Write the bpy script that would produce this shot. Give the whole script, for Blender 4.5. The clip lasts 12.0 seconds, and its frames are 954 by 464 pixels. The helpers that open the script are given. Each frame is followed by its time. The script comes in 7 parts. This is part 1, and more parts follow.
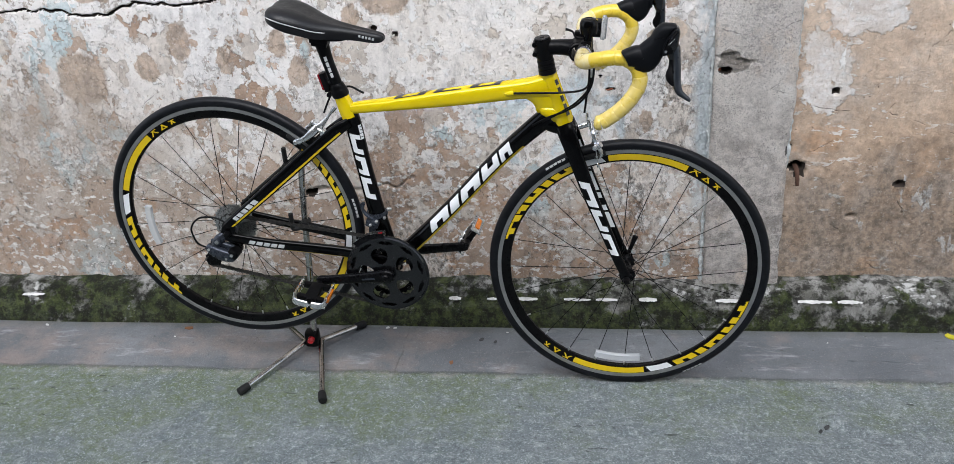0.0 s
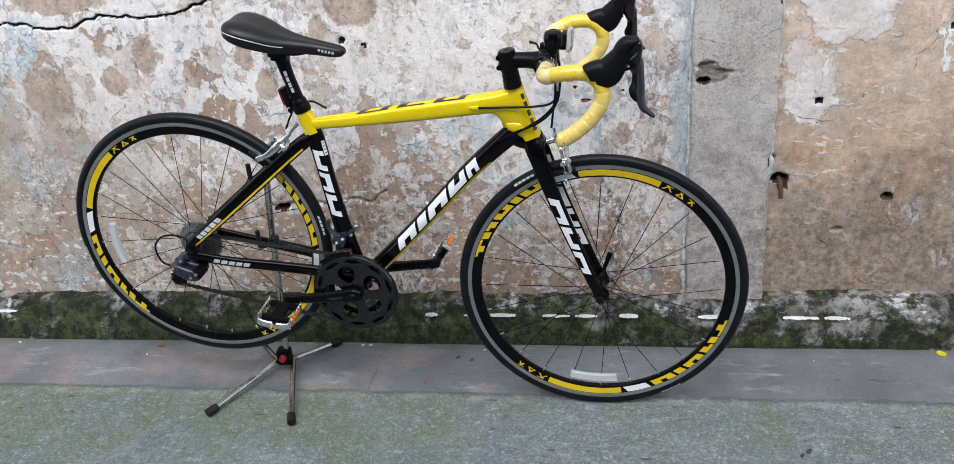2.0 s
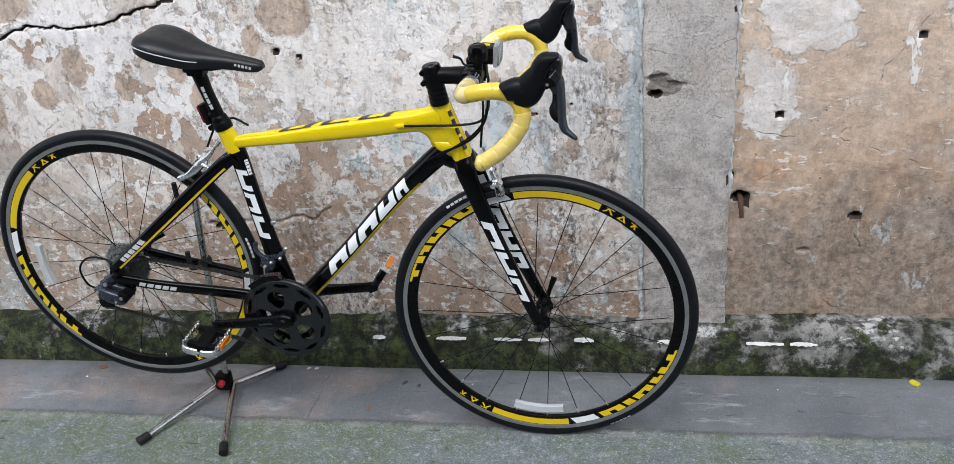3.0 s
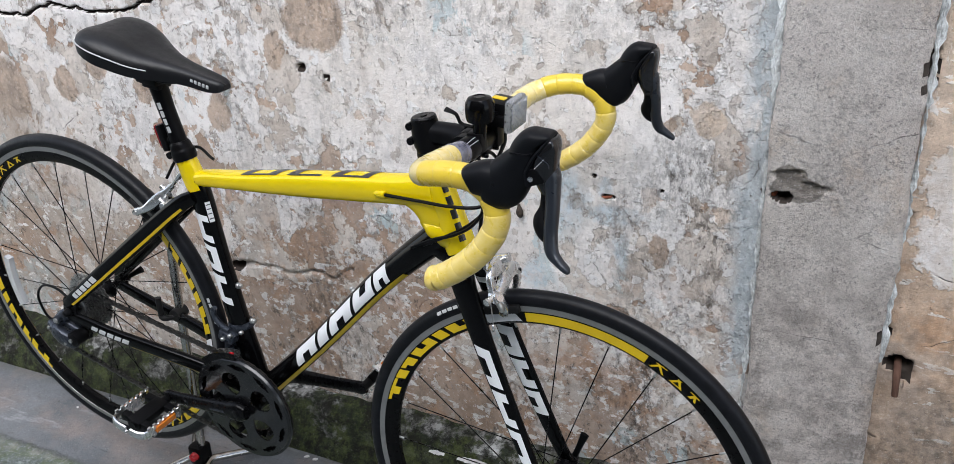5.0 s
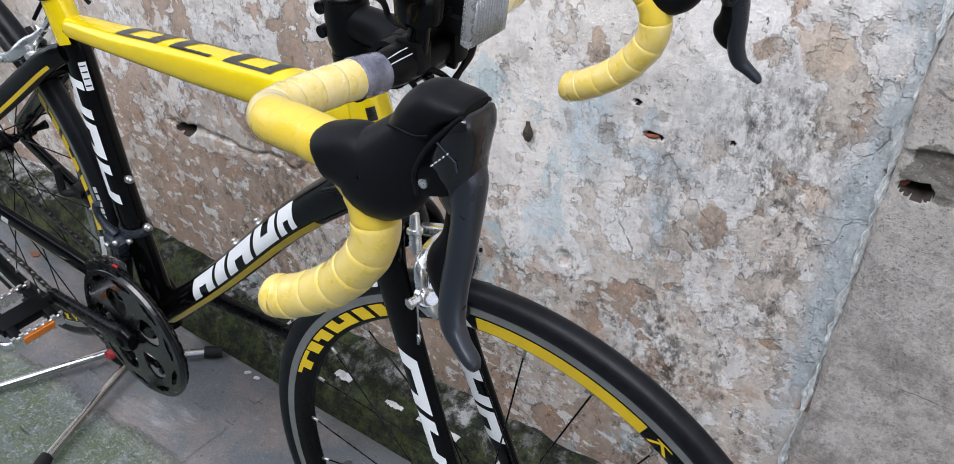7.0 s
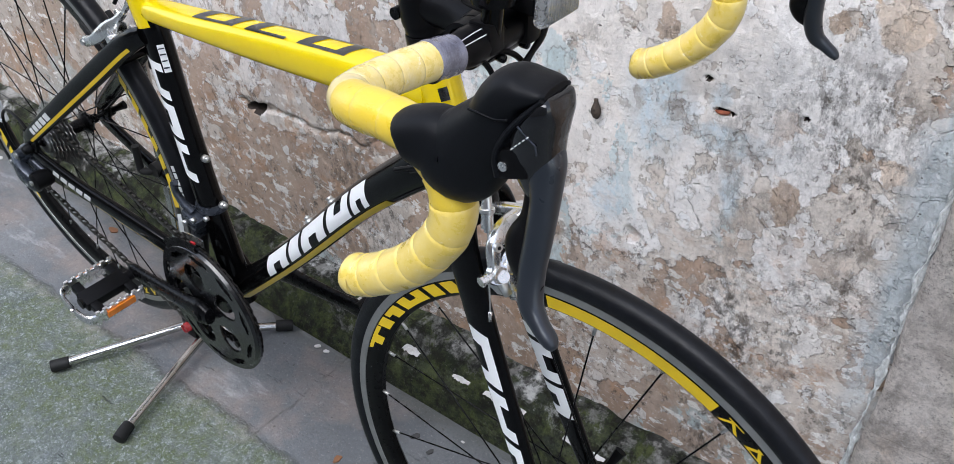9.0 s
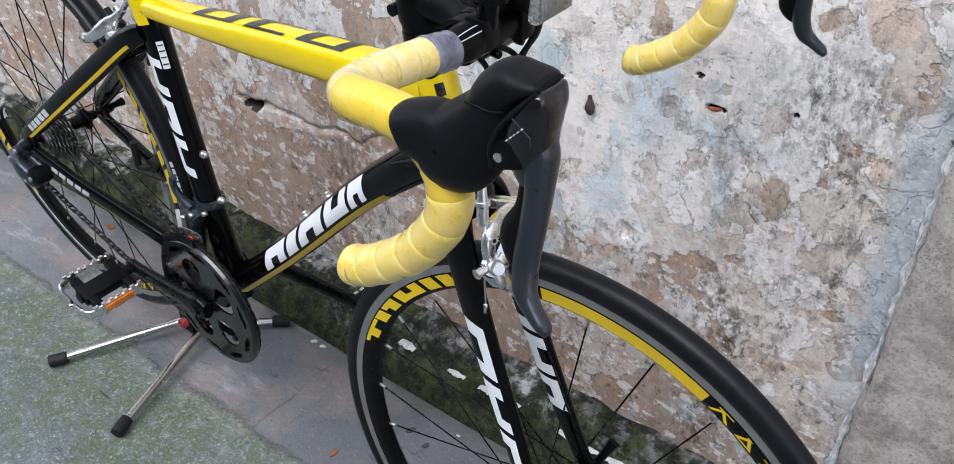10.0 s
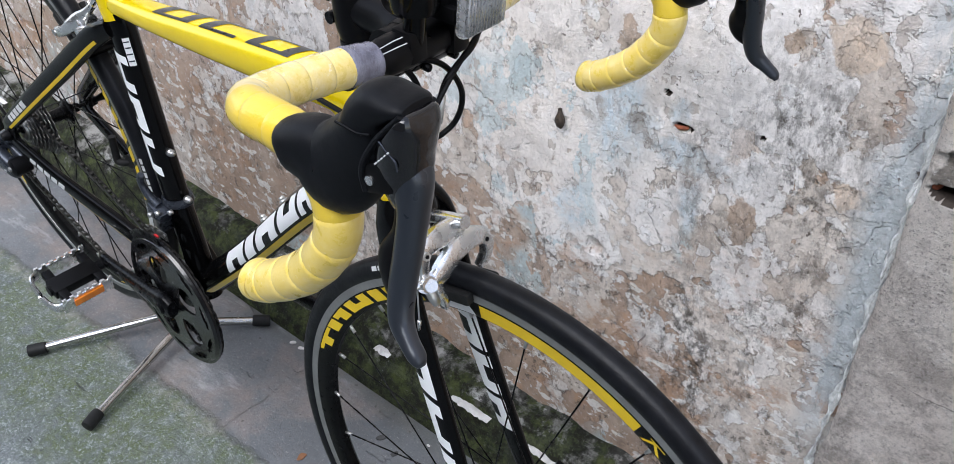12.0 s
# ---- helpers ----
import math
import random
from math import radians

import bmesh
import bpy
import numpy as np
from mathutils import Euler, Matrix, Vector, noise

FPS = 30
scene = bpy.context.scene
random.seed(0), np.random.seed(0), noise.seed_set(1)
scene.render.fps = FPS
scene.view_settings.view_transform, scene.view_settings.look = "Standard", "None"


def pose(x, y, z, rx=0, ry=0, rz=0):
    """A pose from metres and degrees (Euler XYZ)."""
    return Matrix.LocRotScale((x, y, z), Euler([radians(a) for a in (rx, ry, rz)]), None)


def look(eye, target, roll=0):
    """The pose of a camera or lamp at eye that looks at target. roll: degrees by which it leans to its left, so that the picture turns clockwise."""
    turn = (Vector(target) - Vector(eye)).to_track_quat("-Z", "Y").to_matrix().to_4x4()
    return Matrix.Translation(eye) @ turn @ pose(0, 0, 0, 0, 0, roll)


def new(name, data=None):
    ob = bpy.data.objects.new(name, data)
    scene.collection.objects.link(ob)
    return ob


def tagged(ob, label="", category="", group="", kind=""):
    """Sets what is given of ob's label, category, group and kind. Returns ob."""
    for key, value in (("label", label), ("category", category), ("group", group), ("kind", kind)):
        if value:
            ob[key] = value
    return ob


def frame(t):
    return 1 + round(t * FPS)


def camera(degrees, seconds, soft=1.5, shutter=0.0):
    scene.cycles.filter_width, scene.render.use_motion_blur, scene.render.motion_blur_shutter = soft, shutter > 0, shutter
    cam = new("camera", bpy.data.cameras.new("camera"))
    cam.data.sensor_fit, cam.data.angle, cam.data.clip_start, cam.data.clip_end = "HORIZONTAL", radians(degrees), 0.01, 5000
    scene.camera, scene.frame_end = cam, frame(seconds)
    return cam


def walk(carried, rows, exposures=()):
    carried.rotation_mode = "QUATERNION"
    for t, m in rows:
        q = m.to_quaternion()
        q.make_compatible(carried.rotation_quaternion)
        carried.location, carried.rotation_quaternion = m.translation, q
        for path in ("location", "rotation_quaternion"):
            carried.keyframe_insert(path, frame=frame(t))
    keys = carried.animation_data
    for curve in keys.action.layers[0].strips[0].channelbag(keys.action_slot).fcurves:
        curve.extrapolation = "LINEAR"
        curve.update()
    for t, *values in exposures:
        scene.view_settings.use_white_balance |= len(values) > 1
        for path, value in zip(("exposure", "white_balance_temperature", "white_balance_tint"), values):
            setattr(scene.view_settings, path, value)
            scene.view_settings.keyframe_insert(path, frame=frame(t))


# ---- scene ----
cam = camera(55.37, 12.0, 0.35)
PATH = [
    (0, (0.3054, 0.0634, 1.4213), (0.0420, 1.8321, 0.5257), -3.81),
    (0.5, (0.3152, 0.0684, 1.4210), (0.0501, 1.8374, 0.5263), -3.90),
    (1, (0.3362, 0.0821, 1.4225), (0.0691, 1.8518, 0.5298), -4.06),
    (1.5, (0.3530, 0.1081, 1.4276), (0.0705, 1.8724, 0.5290), -4.33),
    (2, (0.4043, 0.1562, 1.4236), (0.1080, 1.9197, 0.5279), -4.60),
    (2.5, (0.5116, 0.2393, 1.4217), (0.1952, 1.9943, 0.5162), -5.33),
    (2.7, (0.5556, 0.2683, 1.4197), (0.2215, 2.0203, 0.5146), -5.52),
    (4.3, (0.6142, 0.6624, 1.3048), (0.1426, 2.4177, 0.4702), -0.99),
    (4.5, (0.6537, 0.7429, 1.2943), (0.0362, 2.4533, 0.4617), -2.22),
    (5, (0.7650, 0.9683, 1.2804), (-0.0331, 2.5993, 0.4421), -2.08),
    (5.5, (0.7790, 1.0788, 1.2554), (-0.0392, 2.6440, 0.3170), -2.51),
    (6, (0.7155, 1.2011, 1.2416), (-0.0985, 2.7086, 0.2097), -2.42),
    (6.5, (0.6658, 1.3253, 1.2103), (-0.1569, 2.7862, 0.1198), -1.82),
    (7, (0.6662, 1.4575, 1.1861), (-0.1984, 2.8415, 0.0299), 3.63),
    (7.5, (0.6580, 1.4710, 1.1871), (-0.2629, 2.7672, -0.0262), 1.77),
    (9.3, (0.6621, 1.4432, 1.1944), (-0.2896, 2.7237, -0.0117), 0.91),
    (9.5, (0.6642, 1.4407, 1.1946), (-0.2743, 2.7316, -0.0107), 1.35),
    (10, (0.6690, 1.4356, 1.1987), (-0.2724, 2.7221, -0.0091), 1.16),
    (10.5, (0.6663, 1.4339, 1.1967), (-0.2620, 2.7306, -0.0103), 1.50),
    (11, (0.6673, 1.4385, 1.1962), (-0.2709, 2.7266, -0.0123), 1.08),
    (11.5, (0.6729, 1.4586, 1.1961), (-0.2838, 2.7326, -0.0130), 0.57),
    (12, (0.7194, 1.5069, 1.1999), (-0.2726, 2.7536, -0.0091), 2.15),
]
walk(cam, [(t, look(eye, target, roll)) for t, eye, target, roll in PATH], [(0.0, 1.21, 6450, 10), (2.5, 1.28, 6400, 10.5), (5.0, 1.18, 6450, 11), (6.0, 1.19, 6340, 11), (7.5, 1.38, 6320, 12), (10.5, 1.41, 6320, 12), (12.0, 1.41, 6340, 12)])
SKY, SUN = 0.15, 2.1
WALL_Y, SEAM = 2.355, 2.035
# ---------------------------------------------------------------- world and light
world = bpy.data.worlds.new("overcast_sky")
scene.world = world
world.use_nodes = True
wn, wl = world.node_tree.nodes, world.node_tree.links
sky = wn.new("ShaderNodeTexSky")
sky.sky_type, sky.sun_disc = "NISHITA", False
sky.sun_elevation, sky.sun_rotation = radians(46), radians(190)
sky.dust_density, sky.ozone_density = 1.0, 1.0
cloud = wn.new("ShaderNodeHueSaturation")
cloud.inputs["Saturation"].default_value = 0.5
wl.new(sky.outputs[0], cloud.inputs["Color"])
wl.new(cloud.outputs[0], wn["Background"].inputs["Color"])
wn["Background"].inputs["Strength"].default_value = SKY
sun = new("sun", bpy.data.lights.new("sun", "SUN"))
sun.data.energy, sun.data.angle, sun.data.color = SUN, radians(60), (0.975, 0.985, 1.0)
sun.matrix_world = look((0.5, -2.4, 4.4), (0.0, 1.9, 0.0))


# ---------------------------------------------------------------- materials
class Nodes:
    """A small builder of node materials."""

    def __init__(self, name):
        self.mat = bpy.data.materials.new(name)
        self.mat.use_nodes = True
        self.t = self.mat.node_tree
        self.bsdf = self.t.nodes["Principled BSDF"]
        self.geo = self.t.nodes.new("ShaderNodeNewGeometry")
        self.obj = self.t.nodes.new("ShaderNodeTexCoord")

    def put(self, socket, value):
        if isinstance(value, bpy.types.NodeSocket):
            self.t.links.new(value, socket)
        else:
            socket.default_value = value

    def where(self, scale=(1, 1, 1), offset=(0, 0, 0)):
        m = self.t.nodes.new("ShaderNodeMapping")
        self.t.links.new(self.geo.outputs["Position"], m.inputs["Vector"])
        m.inputs["Scale"].default_value, m.inputs["Location"].default_value = scale, offset
        return m.outputs[0]

    def noise(self, scale, detail=6, rough=0.6, vector=None, distort=0.0):
        n = self.t.nodes.new("ShaderNodeTexNoise")
        n.inputs["Scale"].default_value, n.inputs["Detail"].default_value = scale, detail
        n.inputs["Roughness"].default_value, n.inputs["Distortion"].default_value = rough, distort
        self.t.links.new(vector or self.where(), n.inputs["Vector"])
        return n.outputs["Fac"]

    def voronoi(self, scale, feature="F1", vector=None):
        n = self.t.nodes.new("ShaderNodeTexVoronoi")
        n.feature = feature
        n.inputs["Scale"].default_value = scale
        self.t.links.new(vector or self.where(), n.inputs["Vector"])
        return n.outputs["Distance"]

    def warp(self, amount, scale, vector=None):
        n = self.t.nodes.new("ShaderNodeTexNoise")
        n.inputs["Scale"].default_value, n.inputs["Detail"].default_value = scale, 4
        v = vector or self.where()
        self.t.links.new(v, n.inputs["Vector"])
        m = self.t.nodes.new("ShaderNodeVectorMath")
        m.operation = "MULTIPLY_ADD"
        self.t.links.new(n.outputs["Color"], m.inputs[0])
        m.inputs[1].default_value = (amount,) * 3
        self.t.links.new(v, m.inputs[2])
        return m.outputs[0]

    def ramp(self, value, low, high, a=0.0, b=1.0, smooth=False):
        n = self.t.nodes.new("ShaderNodeMapRange")
        n.interpolation_type = "SMOOTHSTEP" if smooth else "LINEAR"
        n.clamp = True
        self.put(n.inputs["Value"], value)
        for key, v in (("From Min", low), ("From Max", high), ("To Min", a), ("To Max", b)):
            self.put(n.inputs[key], v)
        return n.outputs[0]

    def math(self, op, a, b=0.0):
        n = self.t.nodes.new("ShaderNodeMath")
        n.operation = op
        self.put(n.inputs[0], a)
        self.put(n.inputs[1], b)
        return n.outputs[0]

    def mix(self, fac, a, b, blend="MIX"):
        n = self.t.nodes.new("ShaderNodeMix")
        n.data_type, n.blend_type = "RGBA", blend
        self.put(n.inputs["Factor"], fac)
        for socket, v in ((n.inputs[6], a), (n.inputs[7], b)):
            self.put(socket, (*v, 1) if isinstance(v, tuple) and len(v) == 3 else v)
        return n.outputs[2]

    def axis(self, i):
        s = self.t.nodes.new("ShaderNodeSeparateXYZ")
        self.t.links.new(self.geo.outputs["Position"], s.inputs[0])
        return s.outputs[i]

    def near(self, spots, vector=None):
        """How far a point lies from the nearest of some ellipses (x, z, half width, half height); 1 on their edge."""
        best = None
        for x, z, a, b in spots:
            m = self.t.nodes.new("ShaderNodeMapping")
            self.t.links.new(vector or self.where(), m.inputs["Vector"])
            m.inputs["Scale"].default_value, m.inputs["Location"].default_value = (1 / a, 0, 1 / b), (-x / a, 0, -z / b)
            d = self.t.nodes.new("ShaderNodeVectorMath")
            d.operation = "LENGTH"
            self.t.links.new(m.outputs[0], d.inputs[0])
            best = self.math("MINIMUM", best, d.outputs["Value"]) if best else d.outputs["Value"]
        return best

    def ragged(self, amount, scale, seed=0.0):
        """Position shaken about its place by noise, for patches with torn edges."""
        n = self.t.nodes.new("ShaderNodeTexNoise")
        n.inputs["Scale"].default_value, n.inputs["Detail"].default_value, n.inputs["Roughness"].default_value = scale, 6, 0.65
        self.t.links.new(self.where((1, 1, 1), (seed, 0, seed)), n.inputs["Vector"])
        m = self.t.nodes.new("ShaderNodeVectorMath")
        m.operation = "SUBTRACT"
        self.t.links.new(n.outputs["Color"], m.inputs[0])
        m.inputs[1].default_value = (0.5, 0.5, 0.5)
        k = self.t.nodes.new("ShaderNodeVectorMath")
        k.operation = "MULTIPLY_ADD"
        self.t.links.new(m.outputs[0], k.inputs[0])
        k.inputs[1].default_value = (amount,) * 3
        self.t.links.new(self.where(), k.inputs[2])
        return k.outputs[0]

    def bump(self, height, strength=0.5, distance=0.002, normal=None):
        n = self.t.nodes.new("ShaderNodeBump")
        n.inputs["Strength"].default_value, n.inputs["Distance"].default_value = strength, distance
        self.put(n.inputs["Height"], height)
        if normal:
            self.t.links.new(normal, n.inputs["Normal"])
        return n.outputs[0]

    def done(self, color, rough=0.6, metal=0.0, normal=None, coat=0.0, **more):
        b = self.bsdf.inputs
        self.put(b["Base Color"], (*color, 1) if isinstance(color, tuple) and len(color) == 3 else color)
        self.put(b["Roughness"], rough)
        self.put(b["Metallic"], metal)
        self.put(b["Coat Weight"], coat)
        b["Coat Roughness"].default_value = 0.06
        if normal:
            self.t.links.new(normal, b["Normal"])
        for key, v in more.items():
            self.put(b[key.replace("_", " ")], v)
        return self.mat


def peeling_wall(name, bare_share, blotch, cool, band=0.0):
    """Old lime plaster with several flaking coats. bare_share: how much plaster shows; grime: mould; cool: grey-blue coat; band: a grey stripe by the pier."""
    n = Nodes(name)
    x, z = n.axis(0), n.axis(2)
    w = n.warp(0.035, 9.0)
    w2 = n.warp(0.022, 20.0, n.where((1, 1, 0.85), (3, 1, 5)))
    foot = n.ramp(z, 0.72, 0.15, 0.0, 1.0, True)
    broad = n.noise(1.7, 3, 0.5, n.where((1, 1, 1), (4, 2, 9)))
    bias = n.math("ADD", n.math("MULTIPLY", foot, 0.115), n.ramp(broad, 0.35, 0.65, bare_share - 0.035, bare_share + 0.045))
    fine = n.noise(160, 8, 0.75)
    mid = n.noise(55, 8, 0.70, n.where((1, 1, 0.7)))
    # bare plaster: peach, tan, brown
    bare = n.mix(n.ramp(n.noise(4.0, 6, 0.62), 0.38, 0.60), (0.44, 0.300, 0.215), (0.54, 0.425, 0.345))
    bare = n.mix(n.ramp(n.noise(17, 7, 0.65, w), 0.55, 0.60, 0.0, 0.65), bare, (0.43, 0.31, 0.235))
    # a greige wash over it
    m1 = n.math("SUBTRACT", n.noise(6.5, 7, 0.60, w), bias)
    wash = n.ramp(m1, 0.402, 0.412)
    wash_c = n.mix(n.ramp(n.noise(9, 8, 0.65), 0.40, 0.60), (0.610, 0.535, 0.470), (0.775, 0.705, 0.640))
    color = n.mix(wash, bare, wash_c)
    # an old aqua-grey coat, in scraps
    m3 = n.noise(10.0, 6, 0.60, n.warp(0.05, 12.0, n.where((1, 1, 0.8), (11, 2, 8))))
    blue = n.math("MULTIPLY", n.ramp(m3, 0.525, 0.535), n.ramp(n.noise(2.3, 3, 0.5, n.where((1, 1, 1), (1, 5, 5))), 0.575 - cool, 0.60 - cool))
    color = n.mix(n.math("MULTIPLY", blue, 0.85), color, n.mix(n.ramp(mid, 0.4, 0.6), (0.50, 0.585, 0.600), (0.575, 0.685, 0.700)))
    # the last, rosy to lavender white coat
    high = n.ramp(z, 0.42, 0.75, -0.012, 0.034)
    m2 = n.math("ADD", n.math("SUBTRACT", n.noise(9.5, 8, 0.62, w2), n.math("MULTIPLY", bias, 1.1)), high)
    coat_m = n.ramp(m2, 0.452, 0.460)
    coat_c = n.mix(n.ramp(n.noise(2.6, 5, 0.6, n.where((1, 1, 1), (7, 0, 2))), 0.40, 0.60), (0.845, 0.790, 0.740), (0.930, 0.900, 0.880))
    color = n.mix(n.math("MULTIPLY", coat_m, 0.90), color, coat_c)
    # the aqua coat lies bare where the white has gone thin
    thin = n.math("MULTIPLY", blue, n.ramp(n.noise(19, 6, 0.6, n.where((1, 1, 0.7), (5, 1, 2))), 0.46, 0.48))
    color = n.mix(n.math("MULTIPLY", thin, 0.70), color, (0.575, 0.675, 0.695))
    # scales: small lighter and darker flakes of a few centimetres
    s1 = n.noise(34, 5, 0.55, n.warp(0.012, 40.0))
    s2 = n.noise(40, 5, 0.55, n.warp(0.012, 34.0, n.where((1, 1, 0.8), (8, 8, 8))))
    s3 = n.noise(23, 5, 0.55, n.warp(0.02, 30.0, n.where((1, 1, 1), (2, 6, 1))))
    scale_w = n.ramp(s1, 0.605, 0.615)
    scale_d = n.ramp(s2, 0.615, 0.625)
    scale_t = n.math("MULTIPLY", n.ramp(s3, 0.625, 0.635), n.ramp(broad, 0.40, 0.50))
    color = n.mix(n.math("MULTIPLY", scale_d, 0.65), color, (0.47, 0.405, 0.355))
    color = n.mix(n.math("MULTIPLY", scale_t, 0.85), color, (0.58, 0.42, 0.315))
    color = n.mix(n.math("MULTIPLY", scale_w, 0.80), color, (0.88, 0.865, 0.85))
    # where the coats have come off in patches, and where the aqua coat is bare
    torn_c = n.ragged(0.055, 22.0, 3.0)
    tan = n.ramp(n.near([(0.254, 0.765, 0.013, 0.022), (0.231, 0.661, 0.010, 0.014), (0.278, 0.661, 0.013, 0.014), (0.440, 0.818, 0.010, 0.016), (0.429, 0.587, 0.017, 0.030),
                         (-0.809, 0.834, 0.034, 0.046), (-0.692, 0.775, 0.024, 0.034), (-0.912, 0.765, 0.034, 0.036), (-0.535, 0.820, 0.022, 0.042), (-0.490, 0.745, 0.030, 0.042),
                         (-1.110, 0.735, 0.070, 0.075), (-0.234, 0.950, 0.070, 0.065), (-0.330, 0.880, 0.024, 0.038), (-1.010, 0.990, 0.130, 0.045)], torn_c), 1.08, 0.94)
    color = n.mix(n.math("MULTIPLY", tan, 0.86), color, n.mix(n.ramp(mid, 0.38, 0.60), (0.560, 0.420, 0.315), (0.400, 0.305, 0.235)))
    washed = n.ragged(0.060, 14.0, 8.0)
    aqua = n.ramp(n.near([(0.256, 0.655, 0.042, 0.065), (0.334, 0.690, 0.016, 0.014), (0.365, 0.576, 0.014, 0.040), (0.345, 0.640, 0.050, 0.016), (0.205, 0.500, 0.020, 0.045)], washed), 1.30, 0.70)
    color = n.mix(n.math("MULTIPLY", aqua, n.ramp(mid, 0.36, 0.58, 0.85, 0.35)), color, (0.570, 0.680, 0.745))
    peach = n.ramp(n.near([(0.537, 0.671, 0.018, 0.016), (0.499, 0.829, 0.026, 0.026)], torn_c), 1.08, 0.94)
    color = n.mix(n.math("MULTIPLY", peach, 0.8), color, (0.74, 0.60, 0.48))
    # shade at the flakes' broken edges, painted in as thin dark brown lines
    rim2 = n.math("MULTIPLY", n.ramp(m2, 0.436, 0.452), n.math("SUBTRACT", 1.0, coat_m))
    rim1 = n.math("MULTIPLY", n.ramp(m1, 0.388, 0.402), n.math("SUBTRACT", 1.0, wash))
    rim3 = n.math("MULTIPLY", n.ramp(s1, 0.585, 0.605), n.math("SUBTRACT", 1.0, scale_w))
    rims = n.math("MULTIPLY", n.math("MAXIMUM", n.math("MAXIMUM", rim1, rim2), rim3), n.ramp(mid, 0.40, 0.58))
    color = n.mix(n.math("MULTIPLY", rims, 0.62), color, (0.27, 0.215, 0.18))
    # uneven tone
    tone = n.math("MULTIPLY", n.ramp(mid, 0.36, 0.64, 1.12, 0.84), n.ramp(n.noise(3.1, 6, 0.6, n.where((1.3, 1, 0.8), (6, 1, 3))), 0.36, 0.64, 0.82, 1.10))
    color = n.mix(1.0, color, n.mix(tone, (0.0, 0.0, 0.0), (1.0, 1.0, 1.0)), "MULTIPLY")
    # hair cracks
    cr = n.voronoi(3.2, "DISTANCE_TO_EDGE", n.warp(0.16, 5.0, n.where((1, 0.0, 1.25), (2, 0, 7))))
    cr = n.math("MULTIPLY", n.ramp(cr, 0.0016, 0.0050, 1.0, 0.0), n.ramp(n.noise(14, 5, 0.7), 0.54, 0.60))
    # ragged brown-grey patches, denser low down: the lower wall's weaker light put into colour
    low_noise = n.math("ADD", n.noise(3.3, 8, 0.66, n.where((1.0, 1, 0.9), (9, 3, 4))), n.ramp(z, 0.16, 0.62, 0.13, -0.22))
    foot_dim = n.math("MULTIPLY", n.ramp(low_noise, 0.47, 0.60), n.ramp(mid, 0.36, 0.60, 0.55, 1.0))
    color = n.mix(n.math("MULTIPLY", foot_dim, 0.30), color, n.mix(n.ramp(n.noise(7.5, 6, 0.6, n.where((1, 1, 1), (2, 2, 6))), 0.42, 0.58), (0.335, 0.235, 0.165), (0.245, 0.205, 0.175)))
    # a grey-brown wash at the west end
    west = n.ramp(n.near([(-1.20, 0.46, 0.42, 0.34)], n.ragged(0.25, 4.0, 5.0)), 1.1, 0.6)
    color = n.mix(n.math("MULTIPLY", west, n.ramp(n.noise(16, 8, 0.7), 0.36, 0.58, 0.25, 0.78)), color, (0.40, 0.325, 0.265))
    # rusty smears and white scraps near the foot
    rust = n.math("MULTIPLY", n.ramp(n.noise(13, 8, 0.68, n.where((0.8, 1, 1.1), (6, 6, 2))), 0.535, 0.60), n.ramp(foot, 0.15, 0.60))
    color = n.mix(n.math("MULTIPLY", rust, 0.60), color, n.mix(n.ramp(mid, 0.40, 0.60), (0.520, 0.310, 0.185), (0.360, 0.215, 0.135)))
    scrap = n.math("MULTIPLY", n.ramp(n.noise(42, 6, 0.62, n.where((0.8, 1, 1.3), (1, 6, 4))), 0.575, 0.59), n.ramp(foot, 0.15, 0.50))
    color = n.mix(n.math("MULTIPLY", scrap, 0.80), color, (0.84, 0.82, 0.79))
    soot = n.math("MULTIPLY", n.ramp(n.noise(58, 9, 0.80, n.where((1, 1, 0.8), (7, 2, 2))), 0.555, 0.62), n.ramp(foot, 0.05, 0.55))
    color = n.mix(n.math("MULTIPLY", soot, 0.80), color, (0.085, 0.075, 0.065))
    # mould, rain streaks, speckle
    place_m = n.noise(2.6, 6, 0.6, n.where((1.5, 1, 0.7), (2, 4, 1)))
    if band:
        place_m = n.math("ADD", place_m, n.ramp(n.near([(0.495, 0.700, 0.105, 0.150), (0.545, 0.610, 0.060, 0.200)], washed), 1.15, 0.25, 0.0, 0.24))
    mould = n.math("MULTIPLY", n.math("MULTIPLY", n.ramp(n.noise(70, 9, 0.78, n.where((1, 1, 0.6))), 0.45, 0.57), n.ramp(n.noise(26, 7, 0.7, n.where((1, 1, 0.40), (3, 3, 1))), 0.40, 0.58, 0.25, 1.0)), n.ramp(place_m, 0.53, 0.68))
    color = n.mix(n.math("MULTIPLY", mould, blotch), color, (0.066, 0.056, 0.047))
    streak = n.math("MULTIPLY", n.ramp(n.noise(22, 7, 0.66, n.where((1.0, 1, 0.10), (0, 0, 3))), 0.55, 0.74, 0.0, 0.40), n.ramp(n.noise(9, 6), 0.38, 0.6))
    color = n.mix(streak, color, (0.42, 0.36, 0.32))
